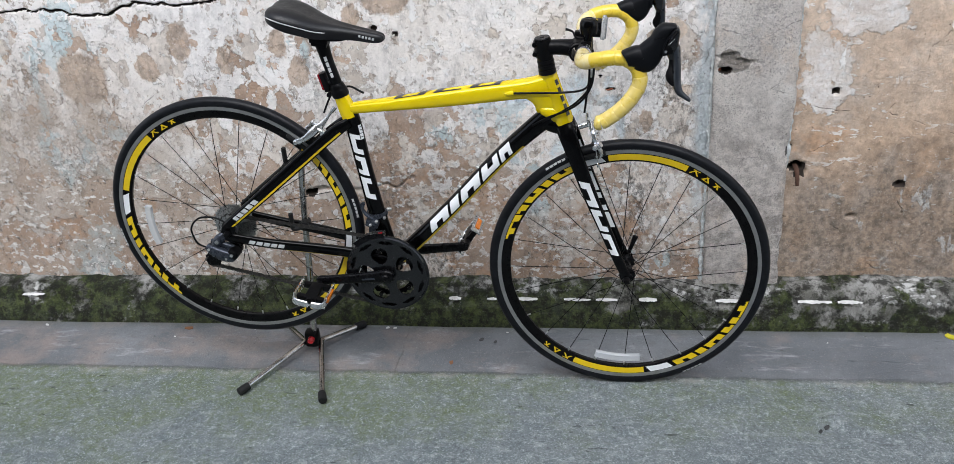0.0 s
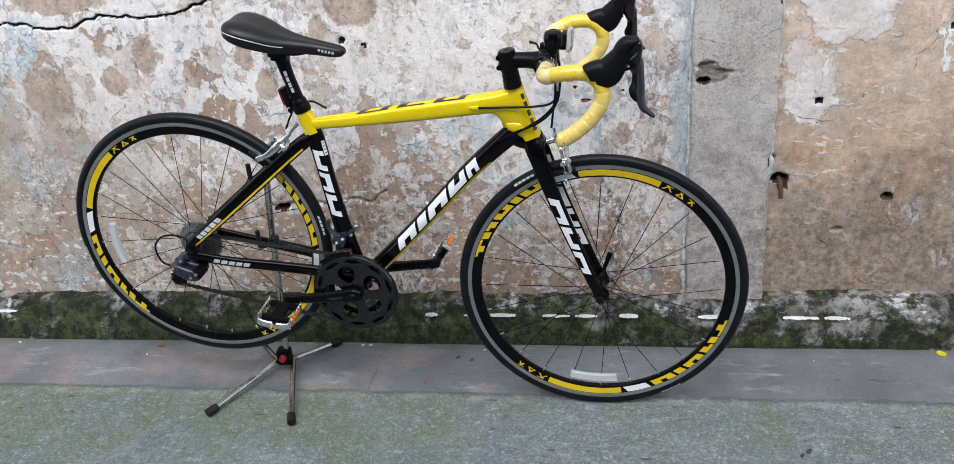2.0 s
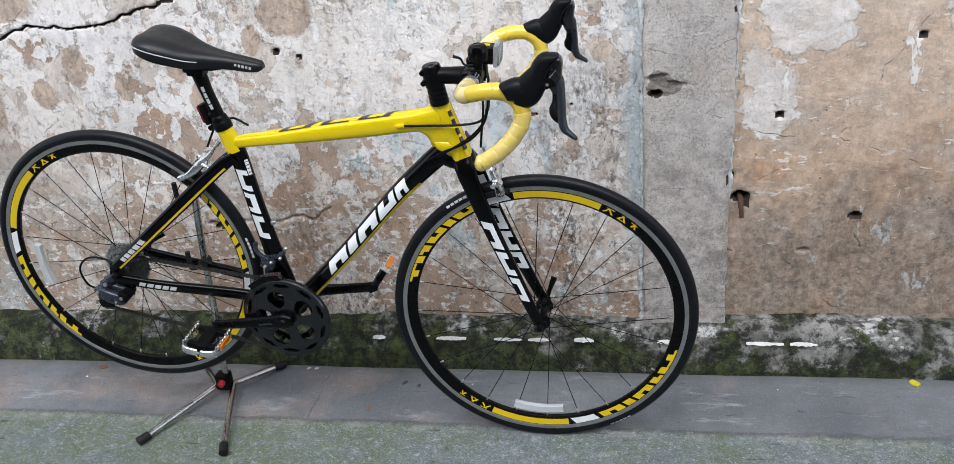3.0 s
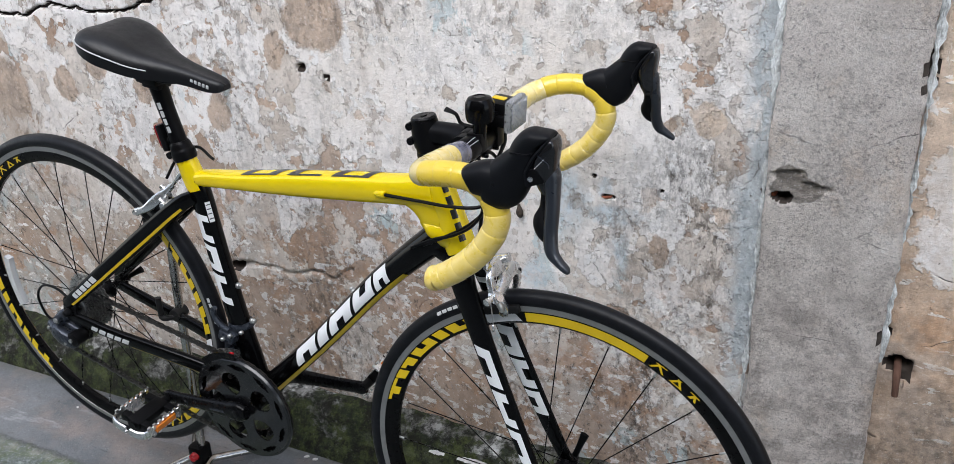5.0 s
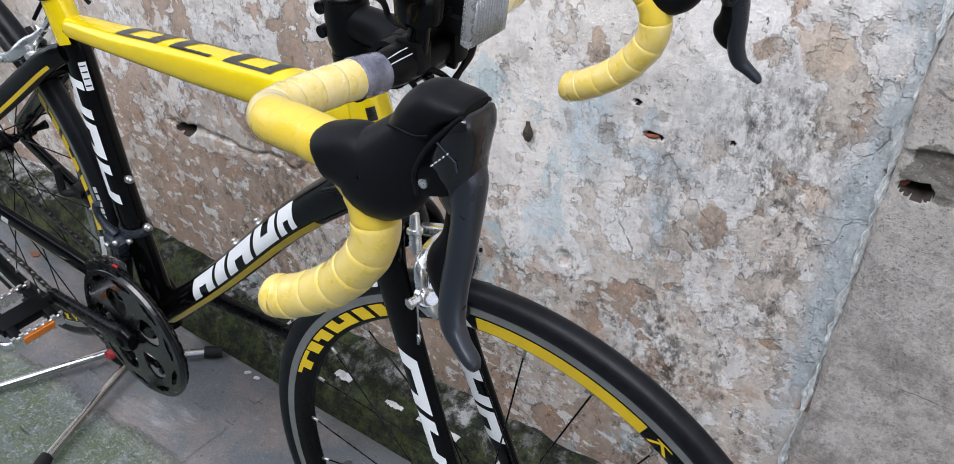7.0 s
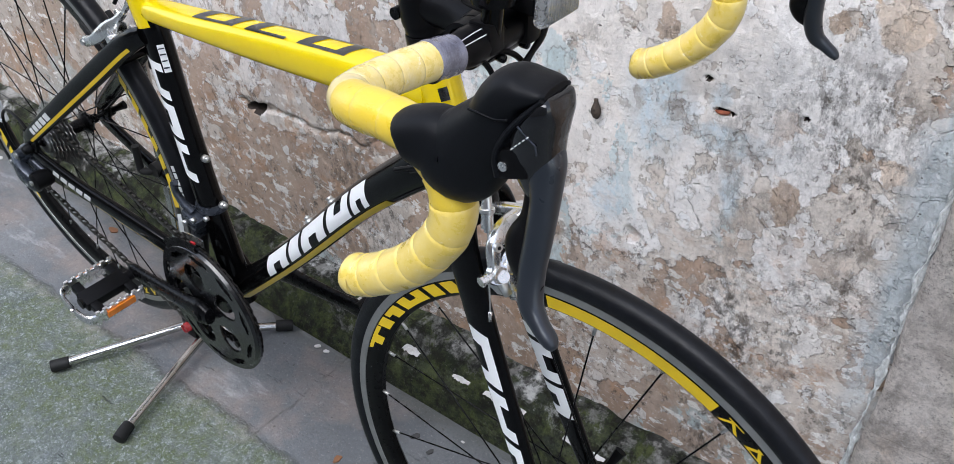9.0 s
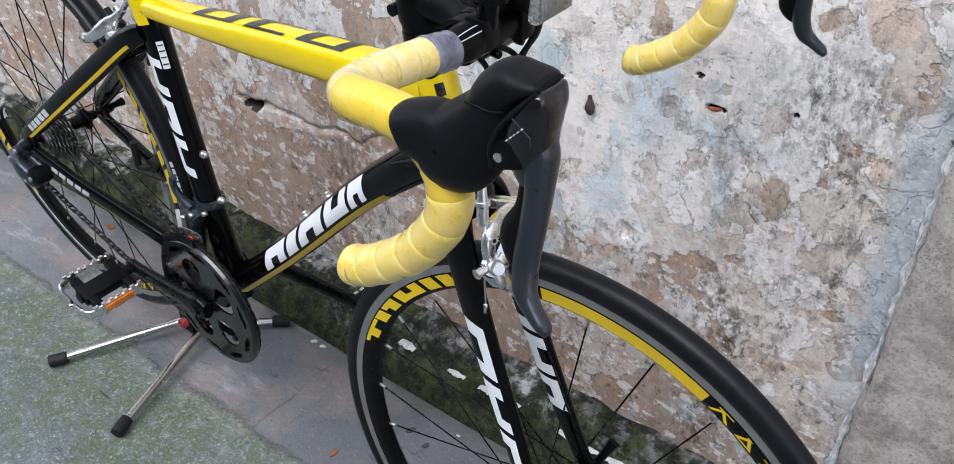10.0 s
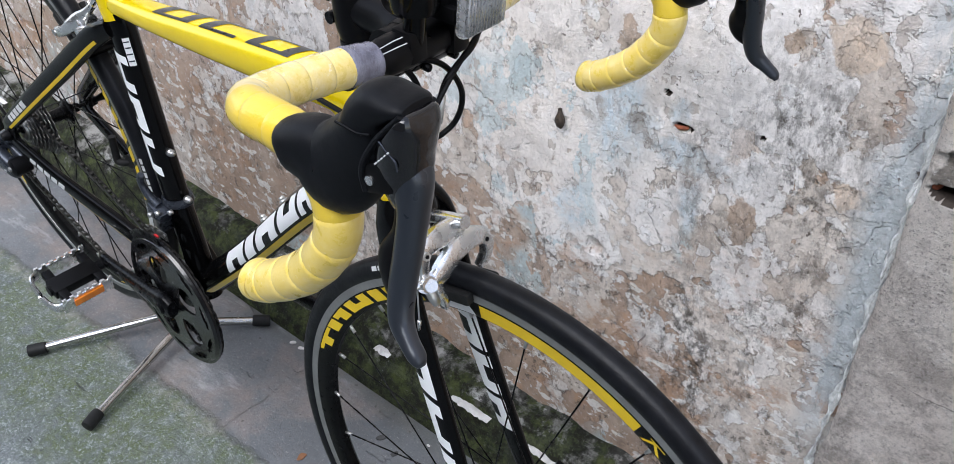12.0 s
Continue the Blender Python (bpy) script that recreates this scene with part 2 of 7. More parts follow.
    if band:
        stripe = n.ramp(n.math("ADD", x, n.math("MULTIPLY", n.noise(9, 6), 0.06)), 0.572, 0.598)
        stripe = n.math("MULTIPLY", n.math("MULTIPLY", stripe, n.ramp(n.noise(11, 9, 0.7, n.where((1, 1, 0.4))), 0.36, 0.46)), n.ramp(z, 0.26, 0.42))
        color = n.mix(n.math("MULTIPLY", stripe, band), color, n.mix(n.ramp(mid, 0.4, 0.6), (0.33, 0.375, 0.40), (0.53, 0.585, 0.615)))
    color = n.mix(n.ramp(fine, 0.56, 0.68, 0.0, 0.50), color, (0.31, 0.255, 0.215))
    color = n.mix(n.ramp(fine, 0.43, 0.33, 0.0, 0.45), color, (0.90, 0.88, 0.86))
    pit = n.math("MULTIPLY", n.ramp(n.noise(120, 4, 0.6), 0.665, 0.70), n.ramp(n.noise(7, 4), 0.44, 0.58))
    dark = n.math("MAXIMUM", n.math("MULTIPLY", pit, 0.85), n.math("MULTIPLY", cr, 0.5))
    color = n.mix(dark, color, (0.11, 0.085, 0.07))
    height = n.math("ADD", n.math("MULTIPLY", coat_m, 0.42), n.math("MULTIPLY", wash, 0.42))
    height = n.math("ADD", height, n.math("MULTIPLY", n.math("SUBTRACT", scale_w, n.math("MAXIMUM", scale_d, scale_t)), 0.30))
    height = n.math("ADD", height, n.math("ADD", n.math("MULTIPLY", n.noise(30, 10, 0.72), 1.3), n.math("MULTIPLY", fine, 0.55)))
    height = n.math("SUBTRACT", height, n.math("MULTIPLY", dark, 0.8))
    return n.done(color, 0.90, 0.0, n.bump(height, 1.0, 0.0045), Specular_IOR_Level=0.2)


def mossy_plaster():
    n = Nodes("mossy_kerb_plaster")
    x, z = n.axis(0), n.axis(2)
    base = n.mix(n.ramp(n.noise(12, 9, 0.72), 0.40, 0.60), (0.120, 0.117, 0.102), (0.370, 0.362, 0.340))
    white = n.ramp(n.noise(15, 8, 0.66, n.where((0.5, 1, 1.5), (4, 0, 0))), 0.575, 0.595)
    base = n.mix(n.math("MULTIPLY", white, 0.85), base, (0.66, 0.655, 0.63))
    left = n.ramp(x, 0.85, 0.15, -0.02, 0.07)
    # extra dark moss low down: the kerb's shaded bottom put into the colour
    kerb_foot = n.ramp(z, 0.105, 0.03, -0.05, 0.07)
    moss = n.math("ADD", n.noise(9, 10, 0.72, n.warp(0.05, 9)), n.math("ADD", left, kerb_foot))
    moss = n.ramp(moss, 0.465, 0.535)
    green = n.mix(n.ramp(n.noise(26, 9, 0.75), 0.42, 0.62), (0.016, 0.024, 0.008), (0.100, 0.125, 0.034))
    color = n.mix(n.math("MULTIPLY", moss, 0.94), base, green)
    dark = n.ramp(n.noise(30, 9, 0.75, n.where((1, 1, 1), (3, 3, 3))), 0.47, 0.57, 0.0, 0.86)
    color = n.mix(dark, color, (0.018, 0.017, 0.013))
    grit = n.noise(190, 6, 0.75)
    color = n.mix(n.ramp(grit, 0.42, 0.32, 0.0, 0.4), color, (0.30, 0.30, 0.25))
    color = n.mix(n.ramp(grit, 0.55, 0.68, 0.0, 0.6), color, (0.025, 0.025, 0.02))
    height = n.math("ADD", n.noise(45, 10, 0.78), n.math("MULTIPLY", n.math("MULTIPLY", moss, grit), 1.2))
    return n.done(color, 0.93, 0.0, n.bump(height, 1.0, 0.009), Specular_IOR_Level=0.25)


def concrete_ground():
    n = Nodes("worn_concrete")
    x, y = n.axis(0), n.axis(1)
    # the rough yard, blue-grey
    grain = n.noise(240, 6, 0.75)
    coarse = n.noise(85, 8, 0.78)
    lumps = n.noise(30, 8, 0.72, n.where((0.75, 1.2, 1)))
    base = n.mix(n.ramp(n.noise(5, 9, 0.66), 0.36, 0.64), (0.205, 0.238, 0.244), (0.290, 0.325, 0.330))
    base = n.mix(n.ramp(n.noise(13, 9, 0.7), 0.50, 0.66, 0.0, 0.55), base, (0.175, 0.218, 0.222))
    base = n.mix(n.ramp(lumps, 0.52, 0.64, 0.0, 0.65), base, (0.48, 0.51, 0.515))
    # moss: thick along the strip on the west side, thin elsewhere
    west = n.ramp(x, 0.35, -0.75, 0.0, 0.13)
    band = n.math("MULTIPLY", n.ramp(y, 1.62, 1.93, 0.0, 1.0, True), 0.15)
    patchy = n.noise(5.0, 10, 0.70, n.warp(0.1, 6))
    moss = n.math("ADD", n.math("ADD", patchy, n.math("MULTIPLY", west, n.ramp(y, 1.0, 1.85, 0.25, 1.0))), band)
    moss = n.ramp(moss, 0.575, 0.76, 0.0, 0.88)
    moss = n.math("MULTIPLY", moss, n.ramp(n.noise(45, 8, 0.7), 0.34, 0.58, 0.15, 1.0))
    base = n.mix(moss, base, n.mix(n.ramp(coarse, 0.42, 0.60), (0.105, 0.140, 0.062), (0.255, 0.310, 0.155)))
    base = n.mix(n.ramp(coarse, 0.54, 0.62, 0.0, 0.60), base, (0.12, 0.135, 0.135))
    base = n.mix(n.ramp(coarse, 0.45, 0.37, 0.0, 0.60), base, (0.66, 0.72, 0.72))
    base = n.mix(n.ramp(grain, 0.53, 0.64, 0.0, 0.60), base, (0.10, 0.11, 0.115))
    base = n.mix(n.ramp(grain, 0.45, 0.36, 0.0, 0.60), base, (0.69, 0.74, 0.745))
    pits = n.math("MULTIPLY", n.ramp(n.noise(34, 5, 0.6, n.where((0.45, 1.5, 1), (3, 0, 0))), 0.635, 0.67), n.ramp(n.noise(5, 3), 0.42, 0.55))
    base = n.mix(n.math("MULTIPLY", pits, 0.75), base, (0.06, 0.065, 0.06))
    # the smooth, darker strip of screed at the foot of the wall
    strip_c = n.mix(n.ramp(n.noise(4, 8, 0.62), 0.38, 0.64), (0.126, 0.136, 0.146), (0.200, 0.210, 0.220))
    strip_c = n.mix(n.ramp(n.noise(24, 9, 0.7, n.where((0.6, 1.4, 1))), 0.53, 0.68, 0.0, 0.60), strip_c, (0.145, 0.142, 0.142))
    brown = n.math("ADD", n.noise(5.5, 8, 0.65, n.where((1, 1, 1), (8, 3, 0))), n.ramp(x, 0.3, -0.4, -0.06, 0.05))
    strip_c = n.mix(n.ramp(brown, 0.50, 0.66, 0.0, 0.60), strip_c, (0.30, 0.245, 0.215))
    strip_c = n.mix(n.ramp(n.noise(9, 8, 0.7, n.where((0.5, 1.8, 1), (2, 7, 0))), 0.575, 0.68, 0.0, 0.55), strip_c, (0.45, 0.45, 0.455))
    strip_c = n.mix(n.ramp(coarse, 0.55, 0.66, 0.0, 0.40), strip_c, (0.11, 0.11, 0.11))
    strip_c = n.mix(n.ramp(grain, 0.55, 0.66, 0.0, 0.50), strip_c, (0.085, 0.083, 0.082))
    strip_c = n.mix(n.ramp(grain, 0.42, 0.30, 0.0, 0.45), strip_c, (0.55, 0.54, 0.54))
    spots = n.ramp(n.noise(60, 3, 0.5, n.where((1, 1, 1), (4, 4, 0))), 0.70, 0.735)
    strip_c = n.mix(n.math("MULTIPLY", spots, 0.7), strip_c, (0.075, 0.07, 0.065))
    # the strip turns darker along the kerb's base
    kerb_foot = n.ramp(n.math("ADD", y, n.math("MULTIPLY", n.noise(7, 6), 0.06)), 2.262, 2.305, 0.0, 0.65)
    strip_c = n.mix(kerb_foot, strip_c, (0.085, 0.088, 0.07))
    edge = n.math("ADD", y, n.math("MULTIPLY", n.math("SUBTRACT", n.noise(8.0, 10, 0.74, n.where((1, 0.8, 1))), 0.5), 0.060))
    strip = n.ramp(edge, SEAM - 0.010, SEAM + 0.014, 0.0, 1.0, True)
    lip = n.math("MULTIPLY", n.ramp(edge, SEAM - 0.040, SEAM - 0.004), n.math("SUBTRACT", 1.0, strip))
    color = n.mix(n.math("MULTIPLY", lip, n.ramp(n.noise(16, 8, 0.7), 0.47, 0.6, 0.0, 0.60)), base, (0.50, 0.47, 0.43))
    color = n.mix(strip, color, strip_c)
    # a cast joint across the strip
    joint = n.math("ADD", x, n.math("MULTIPLY", n.math("SUBTRACT", n.noise(12, 8, 0.7), 0.5), 0.03))
    joint = n.math("MULTIPLY", n.ramp(n.math("ABSOLUTE", n.math("ADD", joint, 0.237)), 0.0008, 0.0034, 1.0, 0.0), n.math("MULTIPLY", strip, n.ramp(n.noise(20, 5, 0.6), 0.40, 0.60)))
    color = n.mix(n.math("MULTIPLY", joint, 0.45), color, (0.075, 0.07, 0.065))
    height = n.math("MULTIPLY", n.math("ADD", grain, n.math("MULTIPLY", coarse, 0.8)), n.ramp(strip, 0, 1, 1.0, 0.28))
    height = n.math("ADD", height, n.math("MULTIPLY", lumps, n.ramp(strip, 0, 1, 1.3, 0.5)))
    height = n.math("SUBTRACT", height, n.math("ADD", n.math("MULTIPLY", strip, 0.04), n.math("ADD", n.math("MULTIPLY", joint, 0.2), n.math("MULTIPLY", pits, 0.5))))
    return n.done(color, n.ramp(strip, 0, 1, 0.88, 0.72), 0.0, n.bump(height, 1.0, 0.007), Specular_IOR_Level=0.3)


def plain(name, color, rough=0.5, metal=0.0, coat=0.0, vary=0.12, scale=40.0, relief=0.0, **more):
    """A plain surface with slight dirt and wear."""
    n = Nodes(name)
    v = n.noise(scale, 6, 0.65)
    c = n.mix(n.ramp(v, 0.35, 0.7), tuple(c * (1 - vary) for c in color), tuple(min(1, c * (1 + vary)) for c in color))
    r = n.ramp(n.noise(scale * 2.3, 5, 0.6), 0.3, 0.7, max(0.02, rough - 0.07), min(1, rough + 0.09))
    bump = n.bump(n.noise(scale * 8, 4, 0.6), 0.4, relief) if relief else None
    return n.done(c, r, metal, bump, coat, **more)


WALL = peeling_wall("peeling_painted_wall", 0.012, 0.88, 0.03, 0.88)


def stucco():
    """The pier's coarse grey-rose stucco with mould specks."""
    n = Nodes("coarse_grey_rose_stucco")
    grit = n.noise(230, 8, 0.80)
    mid = n.noise(42, 9, 0.78, n.where((0.8, 1, 1.2)))
    c = n.mix(n.ramp(n.noise(3.2, 7, 0.62), 0.38, 0.62), (0.70, 0.635, 0.585), (0.85, 0.795, 0.745))
    c = n.mix(n.ramp(n.noise(8, 8, 0.66, n.where((1, 1, 0.7), (4, 4, 4))), 0.56, 0.66, 0.0, 0.6), c, (0.74, 0.61, 0.50))
    c = n.mix(n.ramp(mid, 0.53, 0.63, 0.0, 0.55), c, (0.36, 0.325, 0.30))
    c = n.mix(n.ramp(mid, 0.45, 0.36, 0.0, 0.45), c, (0.88, 0.85, 0.83))
    mould = n.math("MULTIPLY", n.ramp(n.noise(105, 9, 0.82), 0.45, 0.57), n.ramp(n.noise(3.8, 6, 0.64, n.where((1.3, 1, 0.7), (1, 1, 7))), n.ramp(n.axis(2), 0.30, 0.70, 0.43, 0.56), n.ramp(n.axis(2), 0.30, 0.70, 0.60, 0.74)))
    c = n.mix(n.math("MULTIPLY", mould, 0.82), c, (0.13, 0.125, 0.12))
    cr = n.voronoi(4.5, "DISTANCE_TO_EDGE", n.warp(0.12, 7.0, n.where((0.45, 0.0, 1.6), (3, 0, 2))))
    cr = n.math("MULTIPLY", n.ramp(cr, 0.002, 0.007, 1.0, 0.0), n.ramp(n.noise(9, 5, 0.7), 0.46, 0.56))
    c = n.mix(n.math("MULTIPLY", cr, 0.75), c, (0.13, 0.11, 0.10))
    # brown-grey blotches that grow thicker down the pier
    blotch = n.math("MULTIPLY", n.ramp(n.noise(24, 9, 0.76, n.where((0.9, 1, 0.9), (8, 1, 3))), 0.44, 0.60), n.ramp(n.axis(2), 0.80, 0.42, 0.0, 0.78))
    c = n.mix(blotch, c, (0.30, 0.265, 0.24))
    # the older coat in the broken place round the hole
    deep = n.ramp(n.near([(0.642, 0.741, 0.040, 0.020), (0.626, 0.760, 0.020, 0.018)], n.ragged(0.020, 40.0, 2.0)), 1.06, 0.96)
    c = n.mix(n.math("MULTIPLY", deep, 0.85), c, n.mix(n.ramp(n.noise(70, 6, 0.7, n.where((0.4, 1, 1.6))), 0.42, 0.60), (0.300, 0.265, 0.230), (0.130, 0.115, 0.100)))
    c = n.mix(n.math("MULTIPLY", n.ramp(grit, 0.52, 0.61, 0.0, 0.85), n.ramp(n.noise(19, 7, 0.7, n.where((1, 1, 1), (5, 2, 2))), 0.38, 0.60, 0.35, 1.0)), c, (0.19, 0.172, 0.16))
    c = n.mix(n.ramp(grit, 0.44, 0.35, 0.0, 0.50), c, (0.92, 0.90, 0.89))
    h = n.math("ADD", n.math("MULTIPLY", n.noise(100, 9, 0.75), 1.3), n.math("MULTIPLY", grit, 1.0))
    return n.done(c, 0.92, 0.0, n.bump(h, 1.0, 0.0075), Specular_IOR_Level=0.2)


PIER = stucco()


def ochre_wall():
    """Bare tan plaster with a torn grey-white coat above, white scratches, mould at the foot."""
    n = Nodes("bare_ochre_plaster")
    x, z = n.axis(0), n.axis(2)
    fine = n.noise(170, 8, 0.75)
    mid = n.noise(46, 8, 0.70)
    c = n.mix(n.ramp(n.noise(2.8, 6, 0.6), 0.36, 0.62), (0.425, 0.290, 0.195), (0.560, 0.425, 0.320))
    c = n.mix(n.ramp(n.noise(8.5, 8, 0.66, n.where((1, 1, 0.8), (3, 1, 8))), 0.50, 0.62, 0.0, 0.75), c, (0.475, 0.390, 0.325))
    c = n.mix(n.ramp(n.noise(5.0, 7, 0.62, n.where((1, 1, 1), (7, 7, 1))), 0.56, 0.62, 0.0, 0.8), c, (0.545, 0.345, 0.215))
    c = n.mix(n.ramp(z, 0.50, 0.95, 0.0, 0.60), c, (0.680, 0.575, 0.480))
    c = n.mix(1.0, c, n.mix(n.math("MULTIPLY", n.ramp(mid, 0.36, 0.64, 1.0, 0.68), n.ramp(n.noise(13, 7, 0.68), 0.38, 0.62, 1.0, 0.82)), (0.0, 0.0, 0.0), (1.32, 1.32, 1.32)), "MULTIPLY")
    # what is left of the grey-white coat, high up and by the pier
    zone = n.near([(0.950, 0.900, 0.125, 0.150), (0.890, 0.715, 0.070, 0.110), (0.970, 1.150, 0.200, 0.180), (1.290, 0.850, 0.065, 0.140), (1.600, 0.950, 0.160, 0.200)], n.ragged(0.16, 5.0, 6.0))
    m = n.math("ADD", n.noise(7.0, 8, 0.66, n.warp(0.04, 9.0)), n.ramp(zone, 0.60, 1.45, 0.12, -0.20))
    coat = n.ramp(m, 0.495, 0.520)
    coat_c = n.mix(n.ramp(n.noise(4.2, 6, 0.6, n.where((1, 1, 1), (1, 8, 3))), 0.40, 0.60), (0.660, 0.615, 0.575), (0.840, 0.835, 0.835))
    c = n.mix(n.math("MULTIPLY", coat, n.ramp(mid, 0.36, 0.58, 0.95, 0.55)), c, coat_c)
    # torn streaks of limewash, hanging down
    m4 = n.noise(15, 7, 0.66, n.warp(0.03, 18.0, n.where((1.2, 1, 0.45), (5, 5, 5))))
    torn = n.math("MULTIPLY", n.ramp(m4, 0.600, 0.615), n.ramp(n.noise(3.0, 4, 0.5, n.where((1, 1, 1), (6, 2, 2))), 0.49, 0.56))
    c = n.mix(n.math("MULTIPLY", torn, 0.85), c, (0.87, 0.855, 0.83))
    scr = n.math("MULTIPLY", n.ramp(n.noise(48, 5, 0.58, n.warp(0.02, 30.0, n.where((0.6, 1, 1.6), (1, 1, 9)))), 0.615, 0.63), n.ramp(n.noise(6, 3), 0.45, 0.55))
    c = n.mix(n.math("MULTIPLY", scr, 0.8), c, (0.84, 0.81, 0.77))
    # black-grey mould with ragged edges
    low_noise = n.math("ADD", n.noise(3.0, 9, 0.70, n.where((1.0, 1, 1.1), (2, 9, 7))), n.ramp(z, 0.25, 0.62, 0.19, -0.19))
    mould = n.math("MULTIPLY", n.ramp(low_noise, 0.45, 0.60), n.ramp(n.noise(60, 9, 0.78), 0.36, 0.60, 0.40, 1.0))
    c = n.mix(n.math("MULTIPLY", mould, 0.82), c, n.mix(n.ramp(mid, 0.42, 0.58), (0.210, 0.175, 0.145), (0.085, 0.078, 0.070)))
    c = n.mix(n.ramp(fine, 0.56, 0.68, 0.0, 0.50), c, (0.24, 0.185, 0.145))
    c = n.mix(n.ramp(fine, 0.43, 0.33, 0.0, 0.40), c, (0.80, 0.74, 0.67))
    cr = n.voronoi(2.6, "DISTANCE_TO_EDGE", n.warp(0.16, 5.0, n.where((1, 0.0, 1.4), (5, 0, 3))))
    cr = n.math("MULTIPLY", n.ramp(cr, 0.0016, 0.0046, 1.0, 0.0), n.ramp(n.noise(11, 5, 0.7), 0.52, 0.58))
    pit = n.math("MULTIPLY", n.ramp(n.noise(95, 4, 0.6), 0.665, 0.70), n.ramp(n.noise(7, 4), 0.44, 0.58))
    dark = n.math("MAXIMUM", n.math("MULTIPLY", pit, 0.85), n.math("MULTIPLY", cr, 0.7))
    c = n.mix(dark, c, (0.10, 0.075, 0.06))
    h = n.math("ADD", n.math("MULTIPLY", coat, 0.5), n.math("MULTIPLY", n.math("MAXIMUM", torn, scr), 0.35))
    h = n.math("ADD", h, n.math("ADD", n.math("MULTIPLY", n.noise(26, 10, 0.72), 1.3), n.math("MULTIPLY", fine, 0.55)))
    h = n.math("SUBTRACT", h, n.math("MULTIPLY", dark, 0.8))
    return n.done(c, 0.90, 0.0, n.bump(h, 1.0, 0.0045), Specular_IOR_Level=0.2)


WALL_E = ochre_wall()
# dark grey for the added wall out of view, to keep reflections dim
BLOCKER_WALL = plain("dark_blocker_grey", (0.14, 0.135, 0.125), 0.9, vary=0.5, scale=3.0)
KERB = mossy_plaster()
GROUND = concrete_ground()
# near-black brown that puts the shade inside holes and cracks into the colour
HOLE = plain("dark_hole_shade", (0.040, 0.030, 0.024), 0.95, vary=0.5, relief=0.002)
RUST = plain("rusty_iron", (0.095, 0.048, 0.032), 0.9, 0.2, relief=0.002)
CRUST = plain("grey_white_lime_crust", (0.60, 0.625, 0.625), 0.9, vary=0.40, scale=70, relief=0.003)
FILLER = plain("white_lime_flakes", (0.62, 0.61, 0.59), 0.9, vary=0.15, relief=0.002)
YELLOW = plain("yellow_gloss_paint", (0.80, 0.600, 0.0003), 0.16, 0.15, 0.35, vary=0.03)
BLACK = plain("black_gloss_paint", (0.0016, 0.0016, 0.0018), 0.12, 0.0, 0.06, vary=0.2, Specular_IOR_Level=0.15)
CAPBLACK = plain("polished_black_plastic", (0.006, 0.006, 0.007), 0.08, 0.0, 0.2, vary=0.1)
MATT = plain("matt_black_alloy", (0.0028, 0.0028, 0.0034), 0.36, 0.0, vary=0.25, Specular_IOR_Level=0.13)
SATIN = plain("satin_black_anodised", (0.003, 0.003, 0.0035), 0.26, 0.1, vary=0.25, Specular_IOR_Level=0.15)
PLASTIC = plain("black_plastic", (0.003, 0.003, 0.0035), 0.40, vary=0.2, Specular_IOR_Level=0.13)
CRANK = plain("polished_black_alloy", (0.0035, 0.0036, 0.0042), 0.20, 0.0, 0.25, vary=0.2, Specular_IOR_Level=0.5)
HOOD = plain("black_hood_rubber", (0.0038, 0.0043, 0.0056), 0.46, vary=0.12, relief=0.0002, Specular_IOR_Level=0.15)
LEVER = plain("dark_grey_lever", (0.019, 0.023, 0.030), 0.30, 0.2, 0.15, vary=0.04, scale=12)
TYRE = plain("black_tyre_rubber", (0.0060, 0.0066, 0.0085), 0.40, vary=0.40, scale=60, relief=0.0004, Specular_IOR_Level=0.20)
TRACK = plain("machined_brake_track", (0.30, 0.30, 0.295), 0.40, 0.7, vary=0.12)
RIM = plain("black_rim", (0.0028, 0.0028, 0.003), 0.30, 0.0, vary=0.2, Specular_IOR_Level=0.12)
CHROME = plain("chrome_steel", (0.55, 0.54, 0.52), 0.20, 1.0, vary=0.12)
ALLOY = plain("polished_alloy", (0.74, 0.74, 0.735), 0.24, 0.95, vary=0.05, scale=25)
COCOON = plain("dark_brown_silk", (0.040, 0.028, 0.020), 0.85, vary=0.4, scale=200)
COG = plain("worn_sprocket_steel", (0.40, 0.40, 0.39), 0.30, 0.95, vary=0.45, scale=160)
STEEL = plain("grey_steel", (0.56, 0.56, 0.55), 0.32, 0.9, vary=0.25)
CHAIN = plain("oily_chain", (0.075, 0.07, 0.065), 0.4, 0.8, vary=0.4, scale=150)
GUNMETAL = plain("gunmetal_grey", (0.045, 0.052, 0.066), 0.28, 0.55, vary=0.15)
WHITE = plain("white_print", (0.80, 0.81, 0.82), 0.35, 0.0, 0.5, vary=0.03)
DECAL = plain("yellow_print", (0.72, 0.50, 0.002), 0.38, 0.0, 0.3, vary=0.05)
INK = plain("black_print", (0.010, 0.010, 0.010), 0.3, 0.0, 0.5)
DIMWHITE = plain("faded_white_print", (0.50, 0.51, 0.51), 0.5)
RED = plain("red_plastic", (0.40, 0.015, 0.02), 0.25, 0.0, 0.4)
DARKRED = plain("dark_red_lens", (0.26, 0.006, 0.010), 0.15, 0.0, 0.5)
GUARD = plain("thin_clear_plastic", (0.93, 0.94, 0.94), 0.04, vary=0.01, Transmission_Weight=0.97, IOR=1.08)
